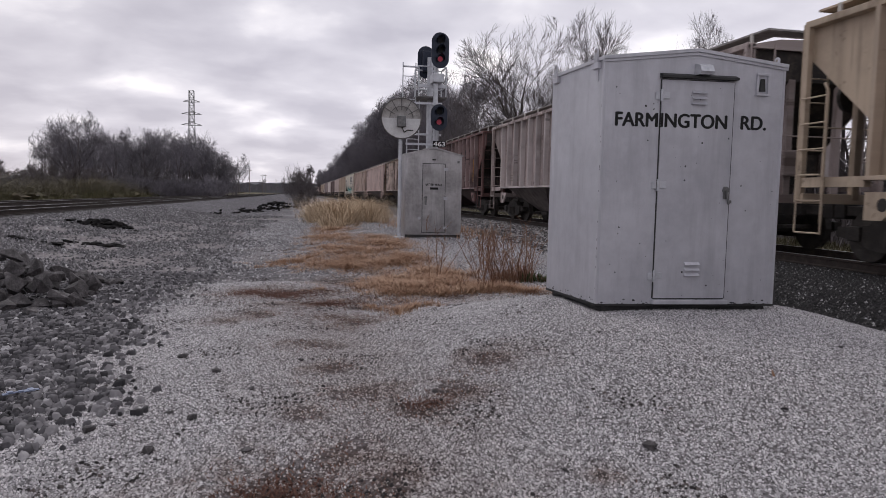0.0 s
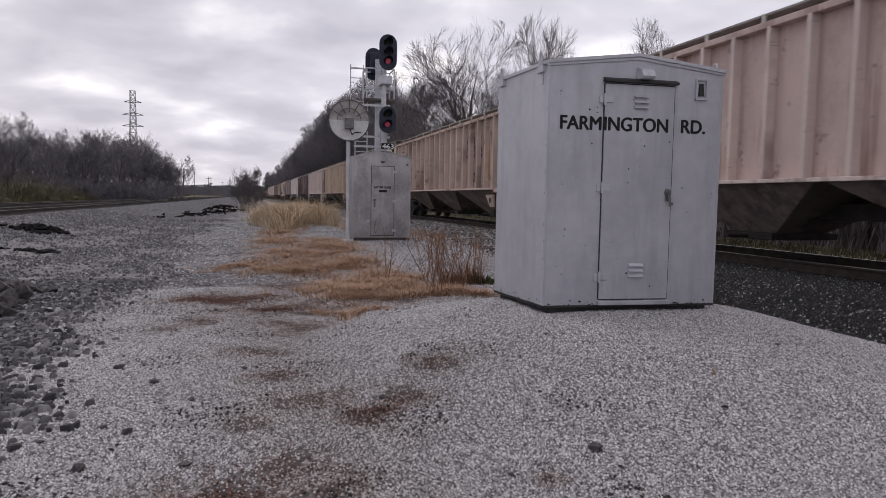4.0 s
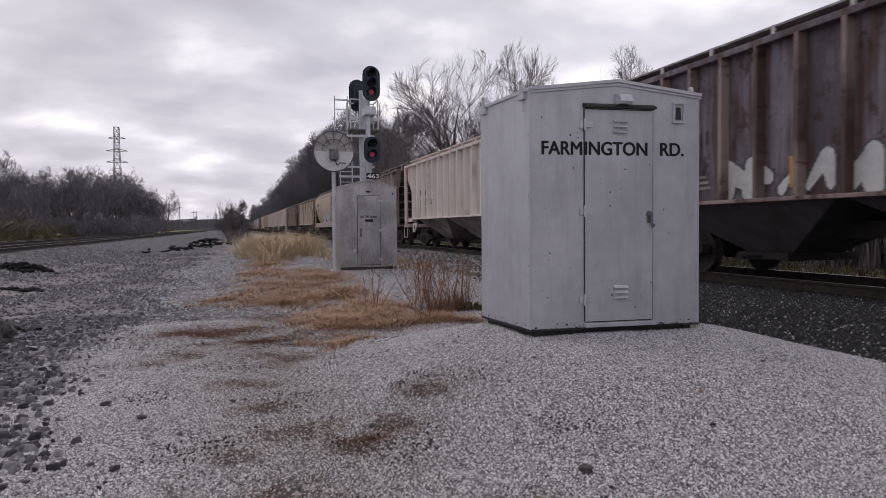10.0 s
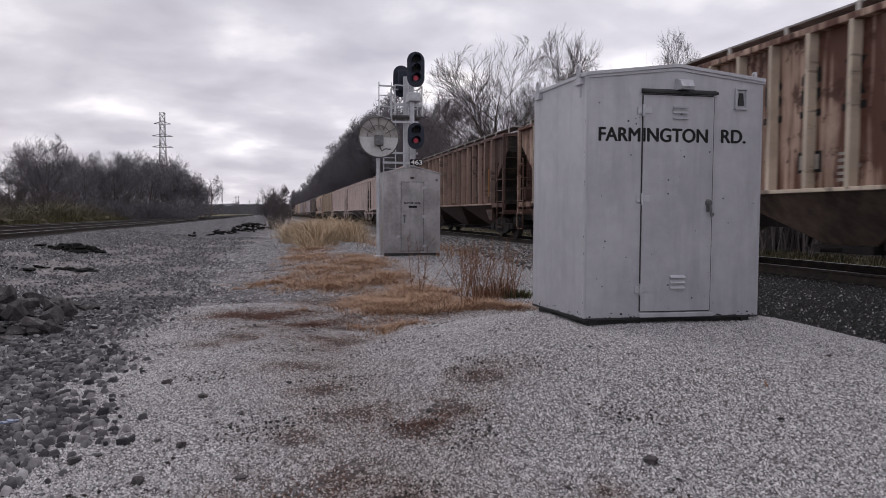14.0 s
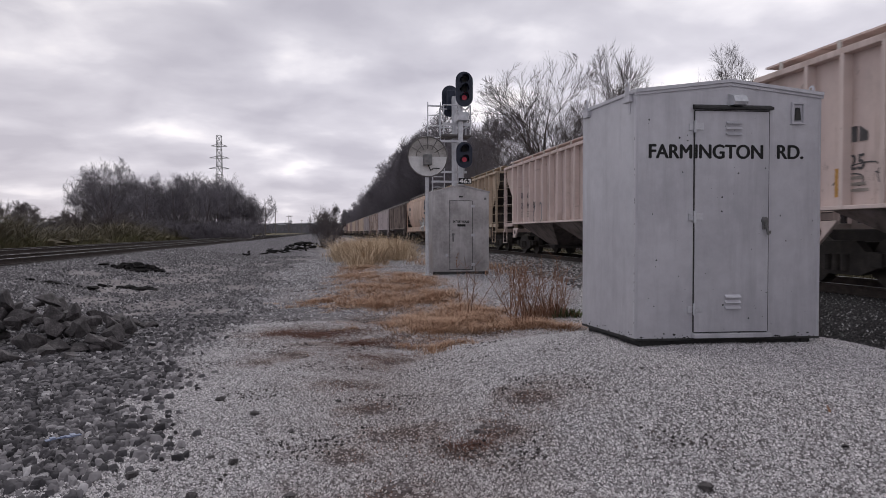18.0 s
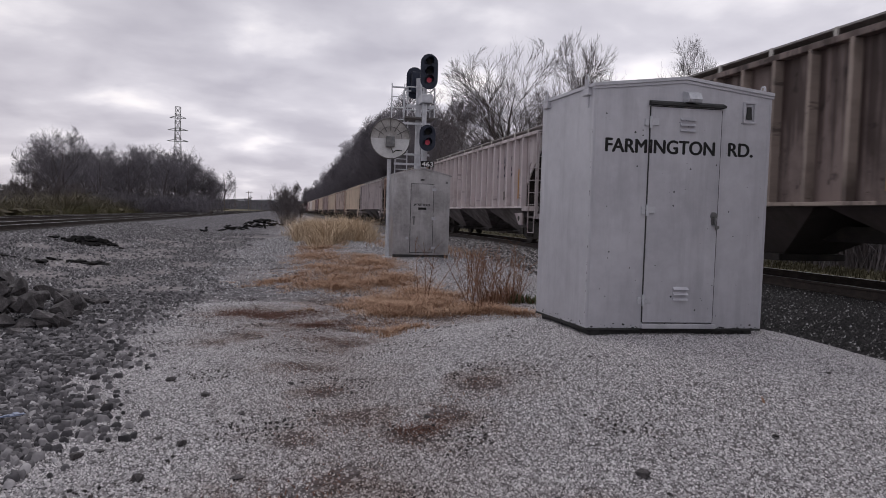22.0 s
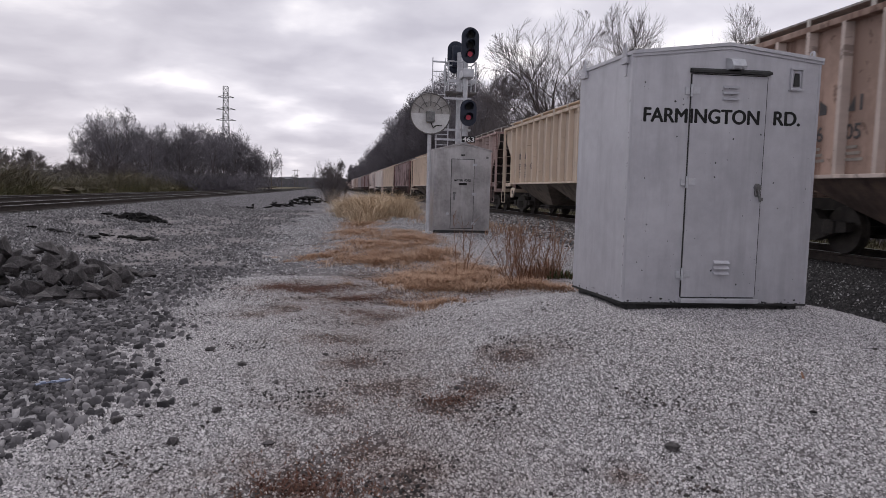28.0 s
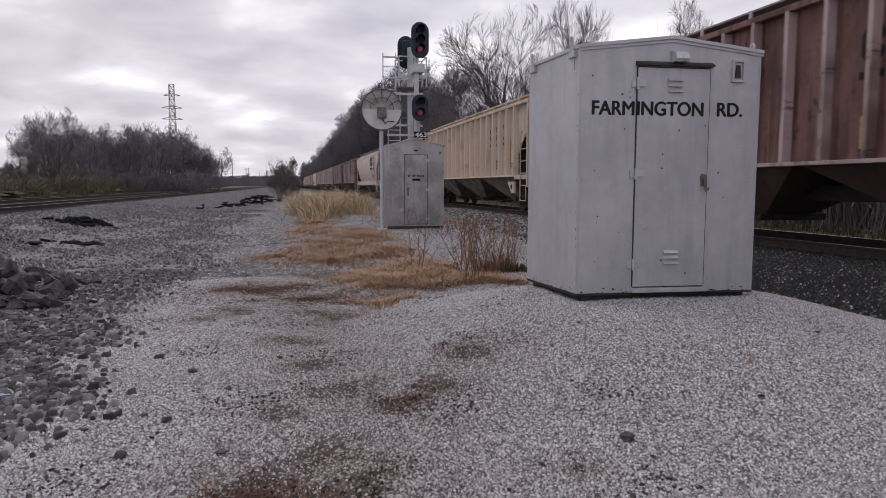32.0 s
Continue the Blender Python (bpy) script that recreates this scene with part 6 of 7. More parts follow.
def build_pylon():
    t = tagged(empty("power_pylon"), "tall steel lattice power pylon in the distance", "pylon")
    cx, cy, H = -43.0, 300.0, 42.5
    S = M["steel_tower"]
    w = lambda z: 2.0 * (1 - z / H) ** 2.2 + 0.95
    levels = [0, 8, 15, 21, 26, 30, 33.5, 36.5, 39.5, H]
    for sx in (-1, 1):
        for sy in (-1, 1):
            bm = bmesh.new()
            for a, b in zip(levels, levels[1:]):
                rod(bm, (cx + sx * w(a), cy + sy * w(a), a), (cx + sx * w(b), cy + sy * w(b), b), 0.12, 4)
            part("leg", bm, S, t)
    bm = bmesh.new()
    for a, b in zip(levels, levels[1:]):
        for s in (-1, 1):
            rod(bm, (cx - w(a), cy + s * w(a), a), (cx + w(b), cy + s * w(b), b), 0.07, 4)
            rod(bm, (cx + w(a), cy + s * w(a), a), (cx - w(b), cy + s * w(b), b), 0.07, 4)
            rod(bm, (cx - w(b), cy + s * w(b), b), (cx + w(b), cy + s * w(b), b), 0.07, 4)
    part("bracing", bm, S, t)
    for z, l in ((33.0, 3.9), (28.5, 4.0), (38.0, 3.2)):
        bm = bmesh.new()
        for s in (-1, 1):
            rod(bm, (cx, cy, z + 1.0), (cx + s * l, cy, z), 0.12, 4)
            rod(bm, (cx, cy, z - 0.2), (cx + s * l, cy, z), 0.12, 4)
        part("cross_arm", bm, S, t)
    for x, y, h in ((-21, 260, 11), (-22, 330, 12), (-19, 420, 12), (-14.5, 300, 9), (-17, 560, 12)):
        p = tagged(empty("utility_pole", (x, y, 0)), "distant timber utility pole with a cross-arm", "pole", "utility poles")
        bm = bmesh.new()
        rod(bm, (0, 0, 0), (0, 0, h), 0.16, 8, 0.1)
        part("post", bm, M["timber_pole"], p)
        part("cross_arm", made(box, -1.1, 1.1, -0.06, 0.06, h - 0.8, h - 0.65), M["timber_pole"], p)


build_pylon()


# ---- grasses and weeds ----
def blade_material(name, a, b, c):
    """Blades of mixed tone, each its own, in patches."""
    m = bpy.data.materials.new(name)
    m.use_nodes = True
    nt = m.node_tree
    g, tc = nt.nodes.new("ShaderNodeNewGeometry"), nt.nodes.new("ShaderNodeTexCoord")
    n = node(nt, "ShaderNodeTexNoise", Scale=1.9, Detail=4.0, Roughness=0.6)
    nt.links.new(tc.outputs["Object"], n.inputs["Vector"])
    f = math_node(nt, "ADD", math_node(nt, "MULTIPLY", g.outputs["Random Per Island"], 0.45), math_node(nt, "MULTIPLY", n.outputs[0], 0.55))
    bs = nt.nodes["Principled BSDF"]
    nt.links.new(ramp(nt, f, [(0.25, a), (0.5, b), (0.78, c)]), bs.inputs["Base Color"])
    bs.inputs["Roughness"].default_value = 0.85
    bs.inputs["Specular IOR Level"].default_value = 0.2
    return m


M["dry_grass"] = blade_material("dry_grass", (0.24, 0.135, 0.085), (0.40, 0.25, 0.165), (0.60, 0.44, 0.32))
M["pale_straw"] = blade_material("pale_straw", (0.29, 0.21, 0.135), (0.47, 0.36, 0.245), (0.70, 0.57, 0.42))
M["weed_stalk"] = blade_material("weed_stalk", (0.15, 0.08, 0.05), (0.23, 0.125, 0.08), (0.33, 0.20, 0.135))
M["dark_moss"] = blade_material("dark_moss", (0.06, 0.028, 0.020), (0.11, 0.053, 0.039), (0.18, 0.098, 0.076))
M["litter"] = blade_material("litter", (0.085, 0.038, 0.026), (0.15, 0.076, 0.054), (0.23, 0.145, 0.105))
M["brush_stem"] = blade_material("brush_stem", (0.085, 0.075, 0.055), (0.135, 0.12, 0.085), (0.22, 0.19, 0.125))
M["olive_brush"] = blade_material("olive_brush", (0.075, 0.078, 0.04), (0.12, 0.115, 0.06), (0.22, 0.185, 0.10))
M["verge_olive"] = blade_material("verge_olive", (0.045, 0.042, 0.025), (0.08, 0.072, 0.045), (0.12, 0.108, 0.07))
M["green_weed"] = blade_material("green_weed", (0.05, 0.07, 0.03), (0.08, 0.10, 0.045), (0.12, 0.14, 0.07))


def grass_patch(name, seed, spots, count, h0, h1, mat, label, lean=0.5, width=0.006, tuft=0.0):
    """spots: (x, y, rx, ry, weight)."""
    rs = np.random.RandomState(seed)
    w = np.array([s[4] for s in spots], float)
    pick = rs.choice(len(spots), count, p=w / w.sum())
    sp = np.array(spots)[pick]
    ang, rad = rs.uniform(0, 2 * np.pi, count), np.sqrt(rs.uniform(0, 1, count)) * (1 + 0.42 * rs.randn(count))
    own = np.arange(count)
    if tuft:  # blades stand in tufts of this radius and spread outwards
        own = rs.randint(0, max(1, count // 70), count)
        ang, rad, sp = ang[own], rad[own], sp[own]
    x, y = sp[:, 0] + sp[:, 2] * rad * np.cos(ang), sp[:, 1] + sp[:, 3] * rad * np.sin(ang)
    out_a, out_r = rs.uniform(0, 2 * np.pi, count), np.abs(rs.randn(count))
    x, y = x + tuft * out_r * np.cos(out_a), y + tuft * out_r * np.sin(out_a)
    lift = np.sin(x * 5.1 + 1.3) * np.sin(y * 4.3) * 0.30 + 0.85 - 0.35 * np.clip(rad - 0.6, 0, 1)
    h = rs.uniform(h0, h1, count) * lift * (rs.uniform(0.55, 1.15, count)[own] if tuft else 1.0)
    if h1 > 1.5:  # tall brush stands in uneven swells
        h = h * (0.68 + 0.32 * np.sin(0.35 * x + 0.31 * y) * np.sin(0.13 * y + 1.0) + 0.18 * np.sin(0.9 * y + x))
    a = out_a + 0.7 * rs.randn(count) if tuft else rs.uniform(0, 2 * np.pi, count)
    d = lean * h * rs.uniform(0.2, 1.3, count)
    z = land(x, y) - 0.01
    wx, wy = width * np.cos(a + 1.5) * (1 + h), width * np.sin(a + 1.5) * (1 + h)
    p0 = np.stack([x - wx, y - wy, z], -1)
    p1 = np.stack([x + wx, y + wy, z], -1)
    mx, my = x + d * 0.35 * np.cos(a), y + d * 0.35 * np.sin(a)
    p2 = np.stack([mx + wx * 0.8, my + wy * 0.8, z + h * 0.6], -1)
    p3 = np.stack([mx - wx * 0.8, my - wy * 0.8, z + h * 0.6], -1)
    p4 = np.stack([x + d * np.cos(a), y + d * np.sin(a), z + h * 0.95], -1)
    v = np.stack([p0, p1, p2, p3, p4], 1).reshape(-1, 3)
    k = np.arange(count)[:, None] * 5
    f = (k + np.array([0, 1, 2, 3])).tolist() + (k + np.array([3, 2, 4])).tolist()
    return tagged(raw(name, v.tolist(), f, mat), label, "grass", kind="stuff")


grass_patch("dry_grass", 1, [(2.1, 10.6, 0.75, 0.9, 4), (1.75, 10.1, 0.45, 0.6, 2.5), (2.6, 11.6, 0.5, 0.8, 2), (2.6, 9.9, 0.5, 0.45, 1.6), (1.9, 9.4, 0.5, 0.4, 1.2), (3.0, 9.7, 0.4, 0.4, 1.4), (3.4, 9.5, 0.3, 0.3, 0.8), (1.2, 14.6, 0.9, 2.0, 3), (2.1, 16.0, 0.7, 2.2, 4), (1.2, 12.7, 0.8, 0.9, 3), (2.2, 13.2, 0.7, 0.9, 2), (0.9, 19, 0.6, 2.2, 2.5), (1.3, 22.5, 0.6, 2.4, 2.5), (1.7, 26, 0.6, 2.2, 2)], 90000, 0.02, 0.14, M["dry_grass"], "flattened orange-brown dead grass", 2.4, 0.0032, 0.22)
grass_patch("dry_grass", 2, [(1.5, 9.9, 0.6, 0.5, 1), (0.2, 13.5, 0.7, 1.2, 0.8), (1.4, 8.2, 0.5, 0.5, 0.5)], 9000, 0.03, 0.12, M["dry_grass"], "thin short dead grass on gravel", 1.4, 0.0035, 0.10)
grass_patch("tall_straw", 3, [(1.6, 32, 0.8, 3.0, 3), (2.6, 35, 0.9, 4.0, 3), (3.4, 33, 0.8, 3.5, 2), (1.8, 26, 0.6, 2.6, 0.7), (4.0, 40, 0.7, 5, 1), (2.8, 29, 0.7, 2.5, 1), (1.3, 38, 0.6, 5, 1.5)], 42000, 0.15, 1.15, M["pale_straw"], "tall pale straw-coloured grass", 1.5, 0.0035, 0.22)
grass_patch("weeds", 4, [(3.35, 10.4, 0.4, 0.35, 3), (3.9, 10.9, 0.35, 0.4, 1.5)], 900, 0.08, 0.5, M["weed_stalk"], "dry brown weeds beside the hut", 1.1, 0.003, 0.12)
grass_patch("green_weeds", 5, [(4.15, 10.7, 0.3, 0.25, 1)], 160, 0.08, 0.25, M["green_weed"], "small green weeds at the hut's foot", 0.8, 0.012)
grass_patch("verge_grass", 6, [(17.0, 20, 1.5, 30, 1)], 9000, 0.08, 0.28, M["verge_olive"], "dry grass on the verge beyond the train", 0.5, 0.014)
grass_patch("brush_stems", 8, [(-20.5 - 0.03 * y, y, 1.8, 6.0, 1) for y in range(24, 200, 6)], 90000, 0.7, 3.2, M["brush_stem"], "tangle of thin brown brush stems", 2.0, 0.005)
grass_patch("green_brush", 9, [(-18.6 - 0.03 * y, y, 1.2, 6.0, 1) for y in range(24, 200, 6)], 36000, 0.3, 1.7, M["olive_brush"], "olive-brown low brush by the far tracks", 2.0, 0.009)
grass_patch("verge_thicket", 13, [(21.0, y, 3.0, 6.0, 1) for y in range(2, 90, 6)], 5000, 1.2, 3.6, M["twig"], "thicket of bare saplings beyond the train", 0.5, 0.010)
grass_patch("hedge_thicket", 15, [(22.0, y, 2.5, 6.0, 1) for y in range(-14, 40, 6)], 30000, 2.0, 7.0, M["twig"], "dense thicket of bare saplings behind the verge", 0.6, 0.014)
grass_patch("wood_thicket", 10, [(20.5, y, 4.0, 8.0, 1) for y in range(112, 420, 9)], 16000, 2.0, 8.0, M["grey_twig"], "thicket of thin dark saplings in the trackside wood", 0.4, 0.008)
grass_patch("clump_thicket", 11, [(-0.335 * y + 0.225 * y * f, y, 3.0, 8.0, 1) for y in (130, 150, 170, 190) for f in (0.1, 0.3, 0.5, 0.7, 0.85)], 22000, 1.5, 5.5, M["twig"], "thicket of thin dark saplings in the far clump", 0.7, 0.008)
grass_patch("leaf_litter", 12, [(x, y, r * 1.3, r * 1.3, r * r) for x, y, r in LITTER], 11000, 0.008, 0.035, M["litter"], "brown dead leaves and moss trodden into gravel", 1.8, 0.005)
grass_patch("dead_moss", 14, [(0.0, 9.5, 0.6, 0.55, 4), (-0.4, 9.4, 0.45, 0.45, 1.8), (0.75, 9.0, 0.5, 0.5, 1.4), (1.25, 8.3, 0.35, 0.4, 0.7), (0.5, 8.6, 0.5, 0.3, 1.0), (0.65, 7.6, 0.35, 0.3, 0.7), (0.15, 3.0, 0.4, 0.2, 0.5), (1.1, 4.2, 0.25, 0.15, 0.3)], 36000, 0.010, 0.035, M["dark_moss"], "dark rust-brown matted dead moss on gravel", 1.8, 0.006)
grass_patch("trackside_grass", 7, [(5.0, 20, 1.0, 4, 1), (4.0, 24, 1.0, 4, 1)], 1500, 0.1, 0.3, M["dry_grass"], "sparse dead grass by the ballast", 0.7)


def stalk_clump():
    rnd = random.Random(9)
    for n, (x, y) in enumerate(((3.25, 10.35), (3.4, 10.5), (3.55, 10.3), (3.1, 10.6), (3.7, 10.6), (3.95, 10.5), (3.0, 10.2), (2.45, 10.9), (3.3, 10.9), (4.1, 11.2))):
        w = tagged(empty("dead_weed", (x, y, float(land(x, y)))), "dead brown branching weed stalks by the hut", "weed", "dead weeds")
        bm, tw = bmesh.new(), bmesh.new()
        for _ in range(5):
            h = rnd.uniform(0.5, 1.0)
            a = Vector((rnd.gauss(0, 0.06), rnd.gauss(0, 0.06), 0))
            b = a + Vector((rnd.gauss(0, 0.2), rnd.gauss(0, 0.2), h))
            rod(bm, a, b, 0.005, 4, 0.003)
            for _ in range(13):
                p = a.lerp(b, rnd.uniform(0.2, 1.0))
                rod(tw, p, p + Vector((rnd.gauss(0, 0.09), rnd.gauss(0, 0.09), rnd.uniform(0.04, 0.2))), 0.003, 3, 0.002)
        part("stalk", bm, M["weed_stalk"], w)
        tagged(part("seed_twig", tw, M["weed_stalk"], w), kind="stuff")


stalk_clump()


# ---- stones and debris ----
def lump(bm, c, size, rnd, squash=0.65):
    """A broken stone: the hull of a dozen random points on an ellipsoid."""
    ax = [rnd.uniform(0.7, 1.25) for _ in range(3)]
    turn = Euler((rnd.uniform(0, 6), rnd.uniform(0, 6), rnd.uniform(0, 6))).to_matrix()
    vs = []
    for _ in range(13):
        p = Vector((rnd.gauss(0, 1), rnd.gauss(0, 1), rnd.gauss(0, 1))).normalized() * rnd.uniform(0.8, 1.0)
        p = turn @ Vector((p.x * ax[0], p.y * ax[1], p.z * ax[2]))
        vs.append(bm.verts.new(Vector(c) + Vector((p.x, p.y, p.z * squash)) * size))
    r = bmesh.ops.convex_hull(bm, input=vs)
    bmesh.ops.delete(bm, geom=[g for g in r["geom_interior"] if isinstance(g, bmesh.types.BMVert)], context="VERTS")


def build_rocks():
    rnd = random.Random(13)
    for n in range(120):  # a jumbled heap, higher in its middle
        u, v = rnd.uniform(-1, 1), rnd.uniform(-1, 1)
        x, y = -4.05 + 1.75 * u, 9.75 + 1.15 * v - 0.35 * u
        s = rnd.uniform(0.09, 0.20) * (1.25 if n % 4 == 0 else 1.0)
        rise = 0.60 * max(0.0, 1 - u * u) * max(0.0, 1 - v * v)
        bm = bmesh.new()
        lump(bm, (0, 0, 0), s, rnd, 0.78)
        lo = min(w.co.z for w in bm.verts)
        bmesh.ops.translate(bm, vec=(0, 0, -lo - 0.03), verts=bm.verts)
        r = part("rock", bm, M["rock"])
        r.location = (x, y, float(land(x, y)) + rise * (0.25 + 0.75 * rnd.random()) if rise > 0.1 else float(land(x, y)))
        tagged(r, "dark grey broken rock in a jumbled heap" if rise > 0.1 else "dark grey broken rock lying beside a heap", "rock", "heap of rocks")
    for x, y, s in ((-3.0, 8.3, 0.16), (-3.3, 7.9, 0.18), (-2.7, 8.0, 0.1), (-2.9, 7.5, 0.1), (-3.5, 7.4, 0.13)):
        bm = bmesh.new()
        lump(bm, (0, 0, 0.3 * s), s, rnd, 0.7)
        r = part("rock", bm, M["rock"])
        r.location = (x, y, float(land(x, y)))
        tagged(r, "dark grey broken rock lying alone on ballast", "rock", "heap of rocks")
    # small dark stones lying on the pale gravel
    for i, (x, y, s) in enumerate(((-0.77, 5.78, 0.05), (-0.47, 4.18, 0.045), (-0.44, 5.24, 0.04), (2.05, 3.15, 0.045), (-0.15, 4.75, 0.035), (-0.62, 4.3, 0.03), (1.1, 4.4, 0.03), (2.2, 4.6, 0.025), (-1.0, 4.0, 0.05), (-0.9, 4.1, 0.03), (0.2, 5.6, 0.03), (1.5, 3.0, 0.03), (3.0, 3.3, 0.03), (2.6, 5.0, 0.028), (-0.1, 3.6, 0.035), (4.2, 4.2, 0.03), (-0.62, 3.65, 0.05))):
        bm = bmesh.new()
        lump(bm, (0, 0, 0.3 * s), s, rnd, 0.6)
        r = part("stone", bm, M["rock"])
        r.location = (x, y, float(land(x, y)))
        tagged(r, "small dark stone lying on pale gravel", "stone", "loose dark stones")
    bm = bmesh.new()
    for i in range(7):
        box(bm, -0.11 + 0.03 * i, -0.078 + 0.03 * i, -0.02 + 0.012 * math.sin(i), 0.015 + 0.012 * math.sin(i * 1.7), 0.05, 0.056 + 0.006 * (i % 2))
    s = part("plastic_scrap", bm, M["faded_blue"])
    s.location = (-1.62, 4.75, float(land(-1.62, 4.75)))
    s.rotation_euler.z = 0.6
    tagged(s, "torn strip of faded blue plastic on ballast", "scrap")
    bm = bmesh.new()
    rod(bm, (0, 0, 0.015), (0.09, 0.14, 0.02), 0.008, 6, 0.005)
    rod(bm, (0.09, 0.14, 0.02), (0.12, 0.22, 0.012), 0.005, 6, 0.003)
    s = part("stick", bm, M["weed_stalk"])
    s.location = (3.25, 3.72, float(land(3.25, 3.72)))
    tagged(s, "short dark stick lying on gravel", "stick")
    # heaps of black scrap timber and matting
    for x, y, lx, ly, h, n in ((-5.65, 22.4, 0.95, 0.8, 0.26, 70), (-4.6, 17.2, 1.0, 0.25, 0.05, 26), (-5.7, 16.3, 0.9, 0.4, 0.05, 22)):
        heap = tagged(empty("scrap_heap", (x, y, float(land(x, y)))), "low heap of black scrap on ballast", "debris", "black scrap heaps")
        for _ in range(n):
            bm = bmesh.new()
            u, v = rnd.gauss(0, 0.45), rnd.gauss(0, 0.4)
            dz = float(land(x + lx * u, y + ly * v) - land(x, y))
            lump(bm, (lx * u, ly * v, dz + h * 0.8 * math.exp(-u * u - v * v) * rnd.random()), rnd.uniform(0.06, 0.2) * lx, rnd, 0.3 + h)
            part("scrap_piece", bm, M["black_scrap"], heap)
    heap = tagged(empty("debris_row", (0, 0, 0)), "long low row of black broken sleepers and spoil", "debris")
    for i in range(84):
        f = rnd.random() ** 0.7
        y = 35 + 25 * f ** 0.8
        x = -5.7 + 4.3 * (y - 35) / 25 + rnd.gauss(0, 0.25 + 0.45 * f)
        bm = bmesh.new()
        if rnd.random() < 0.5:
            box(bm, -0.35, 0.35, -0.06, 0.06, 0, 0.08, 0.015)
            bmesh.ops.rotate(bm, matrix=Euler((rnd.uniform(-0.2, 0.2), rnd.uniform(-0.3, 0.3), rnd.uniform(0, 6))).to_matrix(), verts=bm.verts)
        else:
            lump(bm, (0, 0, 0.05), rnd.uniform(0.05, 0.14) * (0.5 + f), rnd, 0.35)
        p = part("debris_piece", bm, M["black_scrap"], heap)
        p.location = (x, y, float(land(x, y)) + rnd.uniform(0, 0.6) * f ** 4)


build_rocks()


def build_spoil():
    rnd = random.Random(29)
    heap = tagged(empty("spoil_heap", (-1.4, 58, float(land(-1.4, 58)))), "black heap of broken sleepers and spoil", "debris")
    for _ in range(40):
        bm = bmesh.new()
        u, v = rnd.gauss(0, 0.5), rnd.gauss(0, 0.5)
        lump(bm, (1.6 * u, 2.0 * v, 0.6 * math.exp(-u * u - v * v)), rnd.uniform(0.12, 0.34), rnd, 0.5)
        part("spoil_lump", bm, M["black_scrap"], heap)


build_spoil()


def scatter_stones(name, seed, count, area, size0, size1, mats, label, keep=None, chunky=False):
    """Loose stones as small faceted lumps, all in one mesh. area: x0, x1, y0, y1."""
    rs = np.random.RandomState(seed)
    x, y = rs.uniform(area[0], area[1], count), area[2] + (area[3] - area[2]) * rs.uniform(0, 1, count) ** 1.35
    if keep is not None:
        ok = keep(x, y, rs.uniform(0, 1, count))
        x, y = x[ok], y[ok]
    n = len(x)
    s = rs.uniform(size0, size1, n) * (1 + np.clip(y - 10, 0, 40) * 0.035)
    base = np.array([(1, 0, -0.3), (0, 1, -0.3), (-1, 0, -0.3), (0, -1, -0.3), (0, 0, 0.75)], float)
    tri = np.array([(0, 1, 4), (1, 2, 4), (2, 3, 4), (3, 0, 4)])
    if chunky:  # a six-sided pebble with a flattish top
        ring = [(math.cos(q), 0.68 * math.sin(q)) for q in [math.pi * i / 3 for i in range(6)]]
        base = np.array([(u, w, -0.25) for u, w in ring] + [(0.62 * u, 0.62 * w, 0.48) for u, w in ring], float)
        tri = np.array([(i, (i + 1) % 6, 6 + (i + 1) % 6) for i in range(6)] + [(i, 6 + (i + 1) % 6, 6 + i) for i in range(6)] + [(6, 7, 8), (6, 8, 9), (6, 9, 10), (6, 10, 11)])
    m = len(base)
    v = base[None] * s[:, None, None] * rs.uniform(0.75 if chunky else 0.55, 1.25, (n, m, 1)) + rs.uniform(-0.2, 0.2, (n, m, 3)) * s[:, None, None]
    a = rs.uniform(0, 2 * np.pi, n)
    c, si = np.cos(a)[:, None], np.sin(a)[:, None]
    vx, vy = v[..., 0] * c - v[..., 1] * si, v[..., 0] * si + v[..., 1] * c
    v = np.stack([vx + x[:, None], vy + y[:, None], v[..., 2] + (land(x, y) + s * 0.30)[:, None]], -1).reshape(-1, 3)
    f = (np.arange(n)[:, None, None] * m + tri[None]).reshape(-1, 3)
    ob = raw_tris(name, v, f, mats)
    return tagged(ob, label, "gravel", kind="stuff")


def stone_material(name, stops, dusty=0.0):
    m = bpy.data.materials.new(name)
    m.use_nodes = True
    nt = m.node_tree
    g = nt.nodes.new("ShaderNodeNewGeometry")
    tc = nt.nodes.new("ShaderNodeTexCoord")
    n = node(nt, "ShaderNodeTexNoise", Scale=60.0, Detail=3.0)
    nt.links.new(tc.outputs["Object"], n.inputs["Vector"])
    col = ramp(nt, g.outputs["Random Per Island"], stops)
    col = mixc(nt, 0.5, col, ramp(nt, n.outputs[0], [(0.3, 0.75), (0.7, 1.15)]), "MULTIPLY")
    if dusty:  # earth clings to the stones where the ground is trodden
        col = mixc(nt, trodden(nt, dusty), col, ramp(nt, g.outputs["Random Per Island"], [(0.1, (0.075, 0.047, 0.037)), (0.6, (0.185, 0.135, 0.112)), (1.0, (0.36, 0.30, 0.27))]))
    b = nt.nodes["Principled BSDF"]
    nt.links.new(col, b.inputs["Base Color"])
    b.inputs["Roughness"].default_value = 0.88
    b.inputs["Specular IOR Level"].default_value = 0.3
    return m


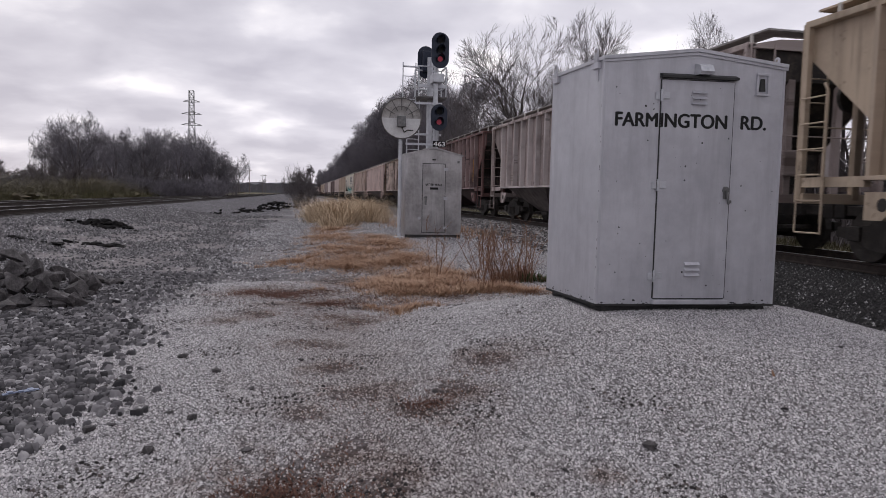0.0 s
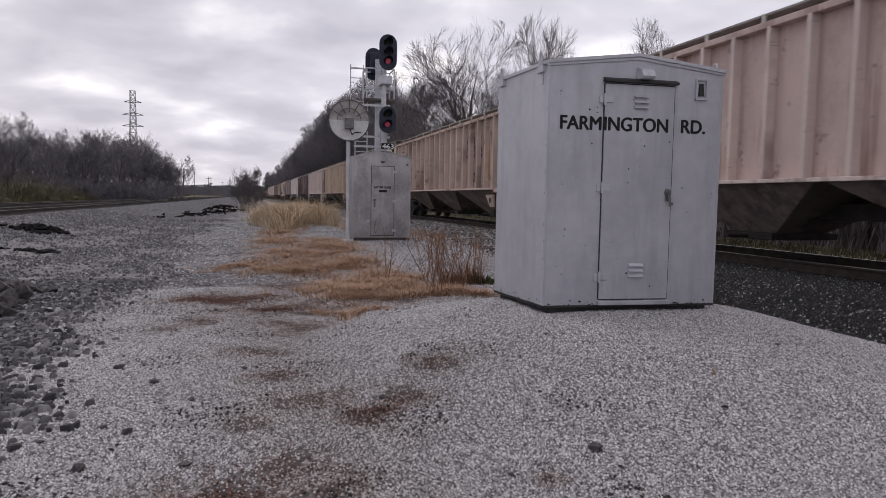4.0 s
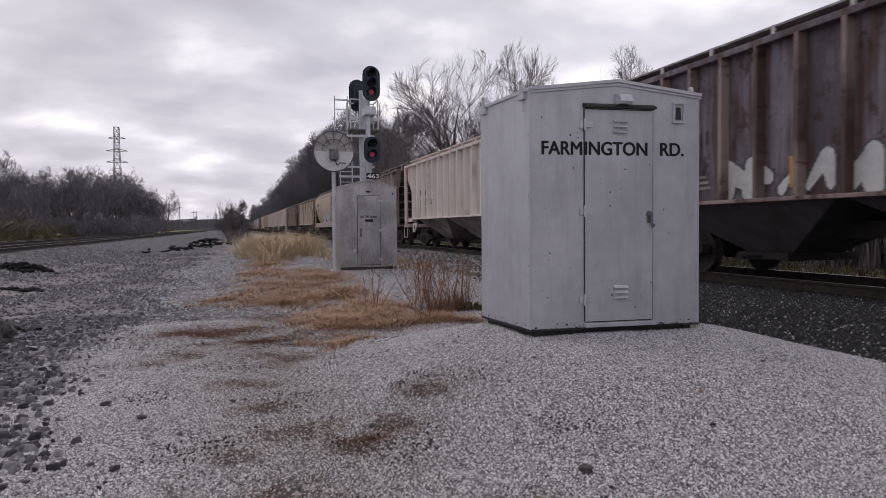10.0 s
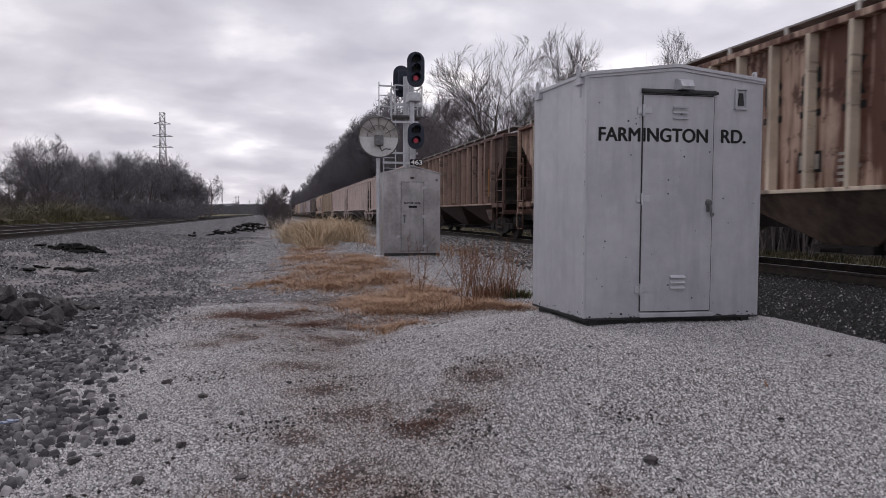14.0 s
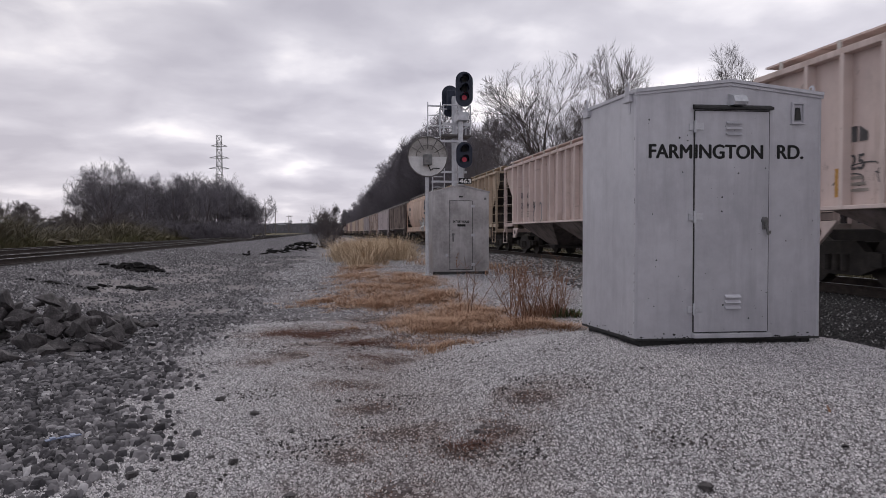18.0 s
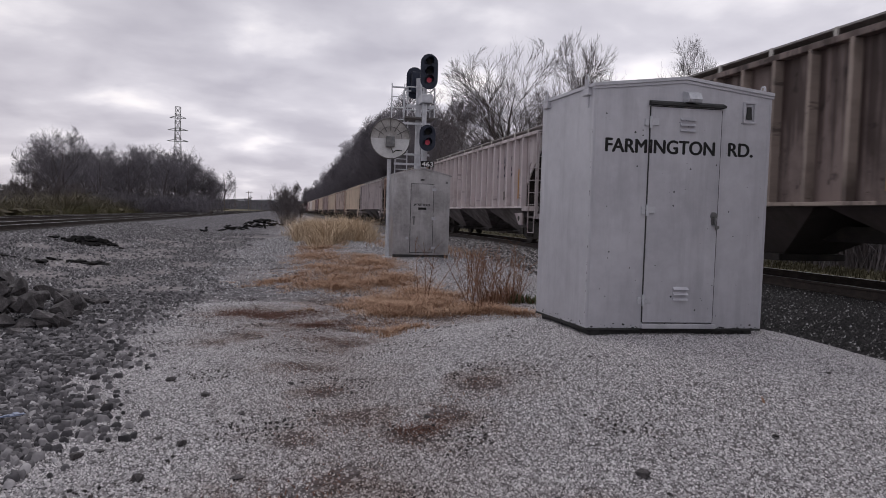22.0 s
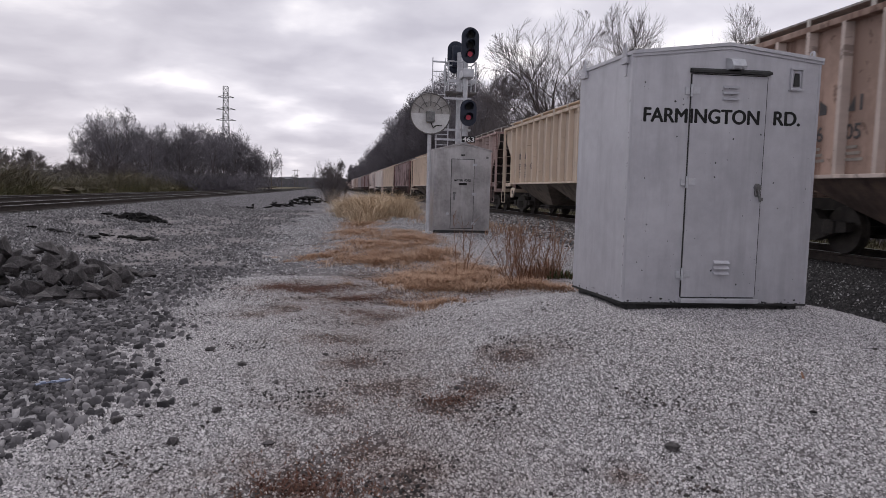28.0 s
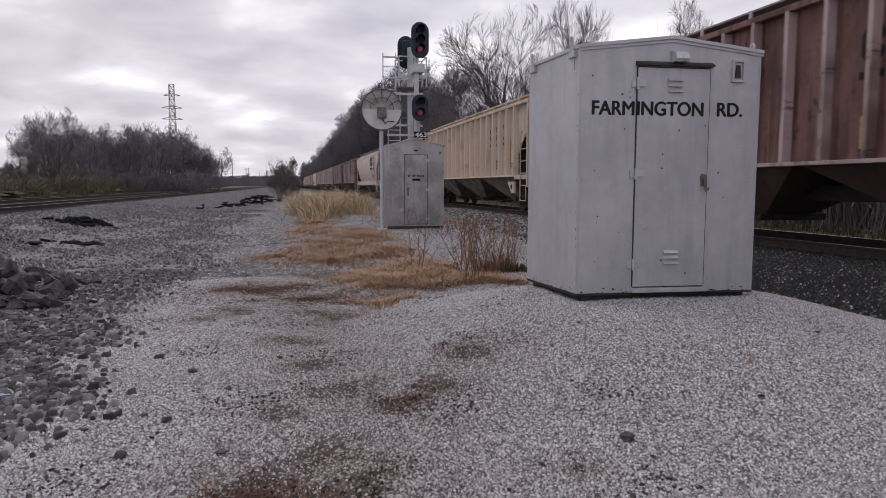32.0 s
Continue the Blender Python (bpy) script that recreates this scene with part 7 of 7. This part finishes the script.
M["pale_stone"] = stone_material("pale_stone", [(0.0, (0.07, 0.066, 0.067)), (0.2, (0.265, 0.253, 0.257)), (0.72, (0.49, 0.471, 0.478)), (1.0, (0.75, 0.725, 0.732))], 0.85)
M["mixed_stone"] = stone_material("mixed_stone", [(0.0, (0.05, 0.048, 0.052)), (0.35, (0.14, 0.135, 0.145)), (0.7, (0.33, 0.322, 0.33)), (1.0, (0.58, 0.57, 0.575))], 0.85)
M["grey_stone"] = stone_material("grey_stone", [(0.0, (0.03, 0.0287, 0.0315)), (0.4, (0.085, 0.081, 0.087)), (0.65, (0.15, 0.143, 0.150)), (0.94, (0.24, 0.23, 0.237)), (1.0, (0.46, 0.447, 0.455))])
M["dark_chip"] = stone_material("dark_chip", [(0.0, (0.018, 0.016, 0.016)), (0.6, (0.05, 0.044, 0.043)), (1.0, (0.12, 0.10, 0.095))])
M["dark_stone"] = stone_material("dark_stone", [(0.0, (0.008, 0.0076, 0.008)), (0.6, (0.025, 0.0237, 0.0245)), (0.88, (0.058, 0.055, 0.058)), (0.97, (0.18, 0.174, 0.177)), (1.0, (0.36, 0.35, 0.355))])


def edge_keep(x, y, u):
    line = -1.45 + 0.35 * np.sin(0.9 * y) + 0.02 * (y - 4)
    clear = np.ones_like(u, bool)
    for sx, sy, sr in LITTER:
        clear &= (np.hypot(x - sx, y - sy) > sr * (0.5 + 0.5 * np.sin(9 * x) * np.sin(8 * y))) | (u < 0.3)
    return (u < sstep(1.9, 2.8, y)) & (u < sstep(line - 1.1, line + 0.5, x + 0.2 * np.sin(2.7 * y + x))) & clear & (u < 1.1 - sstep(5.4, 6.6, x)) & (u < 0.92 + sstep(0.25, 0.8, np.abs(x - 0.95 + 0.09 * y) + 0.25 * np.sin(6 * x) * np.sin(5 * y)))


scatter_stones("pale_gravel", 1, 500000, (-2.2, 6.2, 1.9, 10.8), 0.0052, 0.0112, M["pale_stone"], "loose pale crushed-stone gravel", edge_keep)
def off_sand(x, y):
    out = np.ones_like(x)
    for sx, sy, sr in SANDY:
        out = np.minimum(out, 0.08 + 0.92 * sstep(0.5, 1.2, np.hypot(x - sx, 0.6 * (y - sy)) / sr))
    return out


scatter_stones("mid_gravel", 8, 70000, (-1.6, 6.0, 8.6, 34.0), 0.010, 0.022, M["mixed_stone"], "mixed pale and grey gravel between the tracks", lambda x, y, u: u < 0.35 + 0.65 * sstep(-0.2, 0.5, np.sin(1.3 * x + 0.5 * y) * np.sin(0.7 * y - 0.9 * x) + 0.4 * np.sin(3.1 * x) * np.sin(2.3 * y)))
scatter_stones("grey_ballast", 2, 90000, (-8.0, -0.6, 8.0, 40.0), 0.018, 0.040, M["grey_stone"], "loose grey ballast stones", lambda x, y, u: u < (1 - sstep(-2.0, -0.9, x + 0.35 * np.sin(0.9 * y))) * off_sand(x, y))
scatter_stones("near_ballast", 5, 32000, (-5.6, -0.7, 1.4, 12.0), 0.022, 0.050, M["grey_stone"], "dark grey ballast stones beside the pale gravel", lambda x, y, u: u < 1 - sstep(-2.2, -0.95, x + 0.25 * np.sin(0.9 * y) + 0.2 * np.sin(2.7 * y + x) + 0.03 * (y - 4)), chunky=True)
scatter_stones("dark_chips", 7, 60000, (-1.6, 2.4, 2.6, 19.0), 0.006, 0.017, M["dark_chip"], "dark flat chips and clods strewn on pale gravel", lambda x, y, u: (np.sin(2.9 * x + 1.1 * y) * np.sin(3.7 * y - 1.3 * x + 0.8) + 0.5 * np.sin(7.3 * x + 2) * np.sin(6.1 * y) + 0.35 * np.sin(17 * x + y) * np.sin(13 * y) + 0.5 * np.sin(31 * x * y) > 0.95) & (u < 0.6), chunky=True)
M["verge_stone"] = stone_material("verge_stone", [(0.0, (0.04, 0.037, 0.037)), (0.4, (0.12, 0.112, 0.112)), (0.75, (0.24, 0.226, 0.224)), (1.0, (0.46, 0.44, 0.436))])
scatter_stones("verge_ballast", 9, 15000, (5.2, 9.0, 11.0, 32.0), 0.022, 0.045, M["verge_stone"], "grey ballast stones along the farther rails", lambda x, y, u: u < sstep(5.2, 6.2, x) * sstep(10.8, 13.0, y), chunky=True)
scatter_stones("track_ballast", 3, 60000, (6.0, 9.1, 2.0, 14.0), 0.012, 0.028, M["dark_stone"], "dark ballast beside the rails", lambda x, y, u: u < sstep(5.9, 6.9, x))

bpy.data.batch_remove(SPENT)
motions()
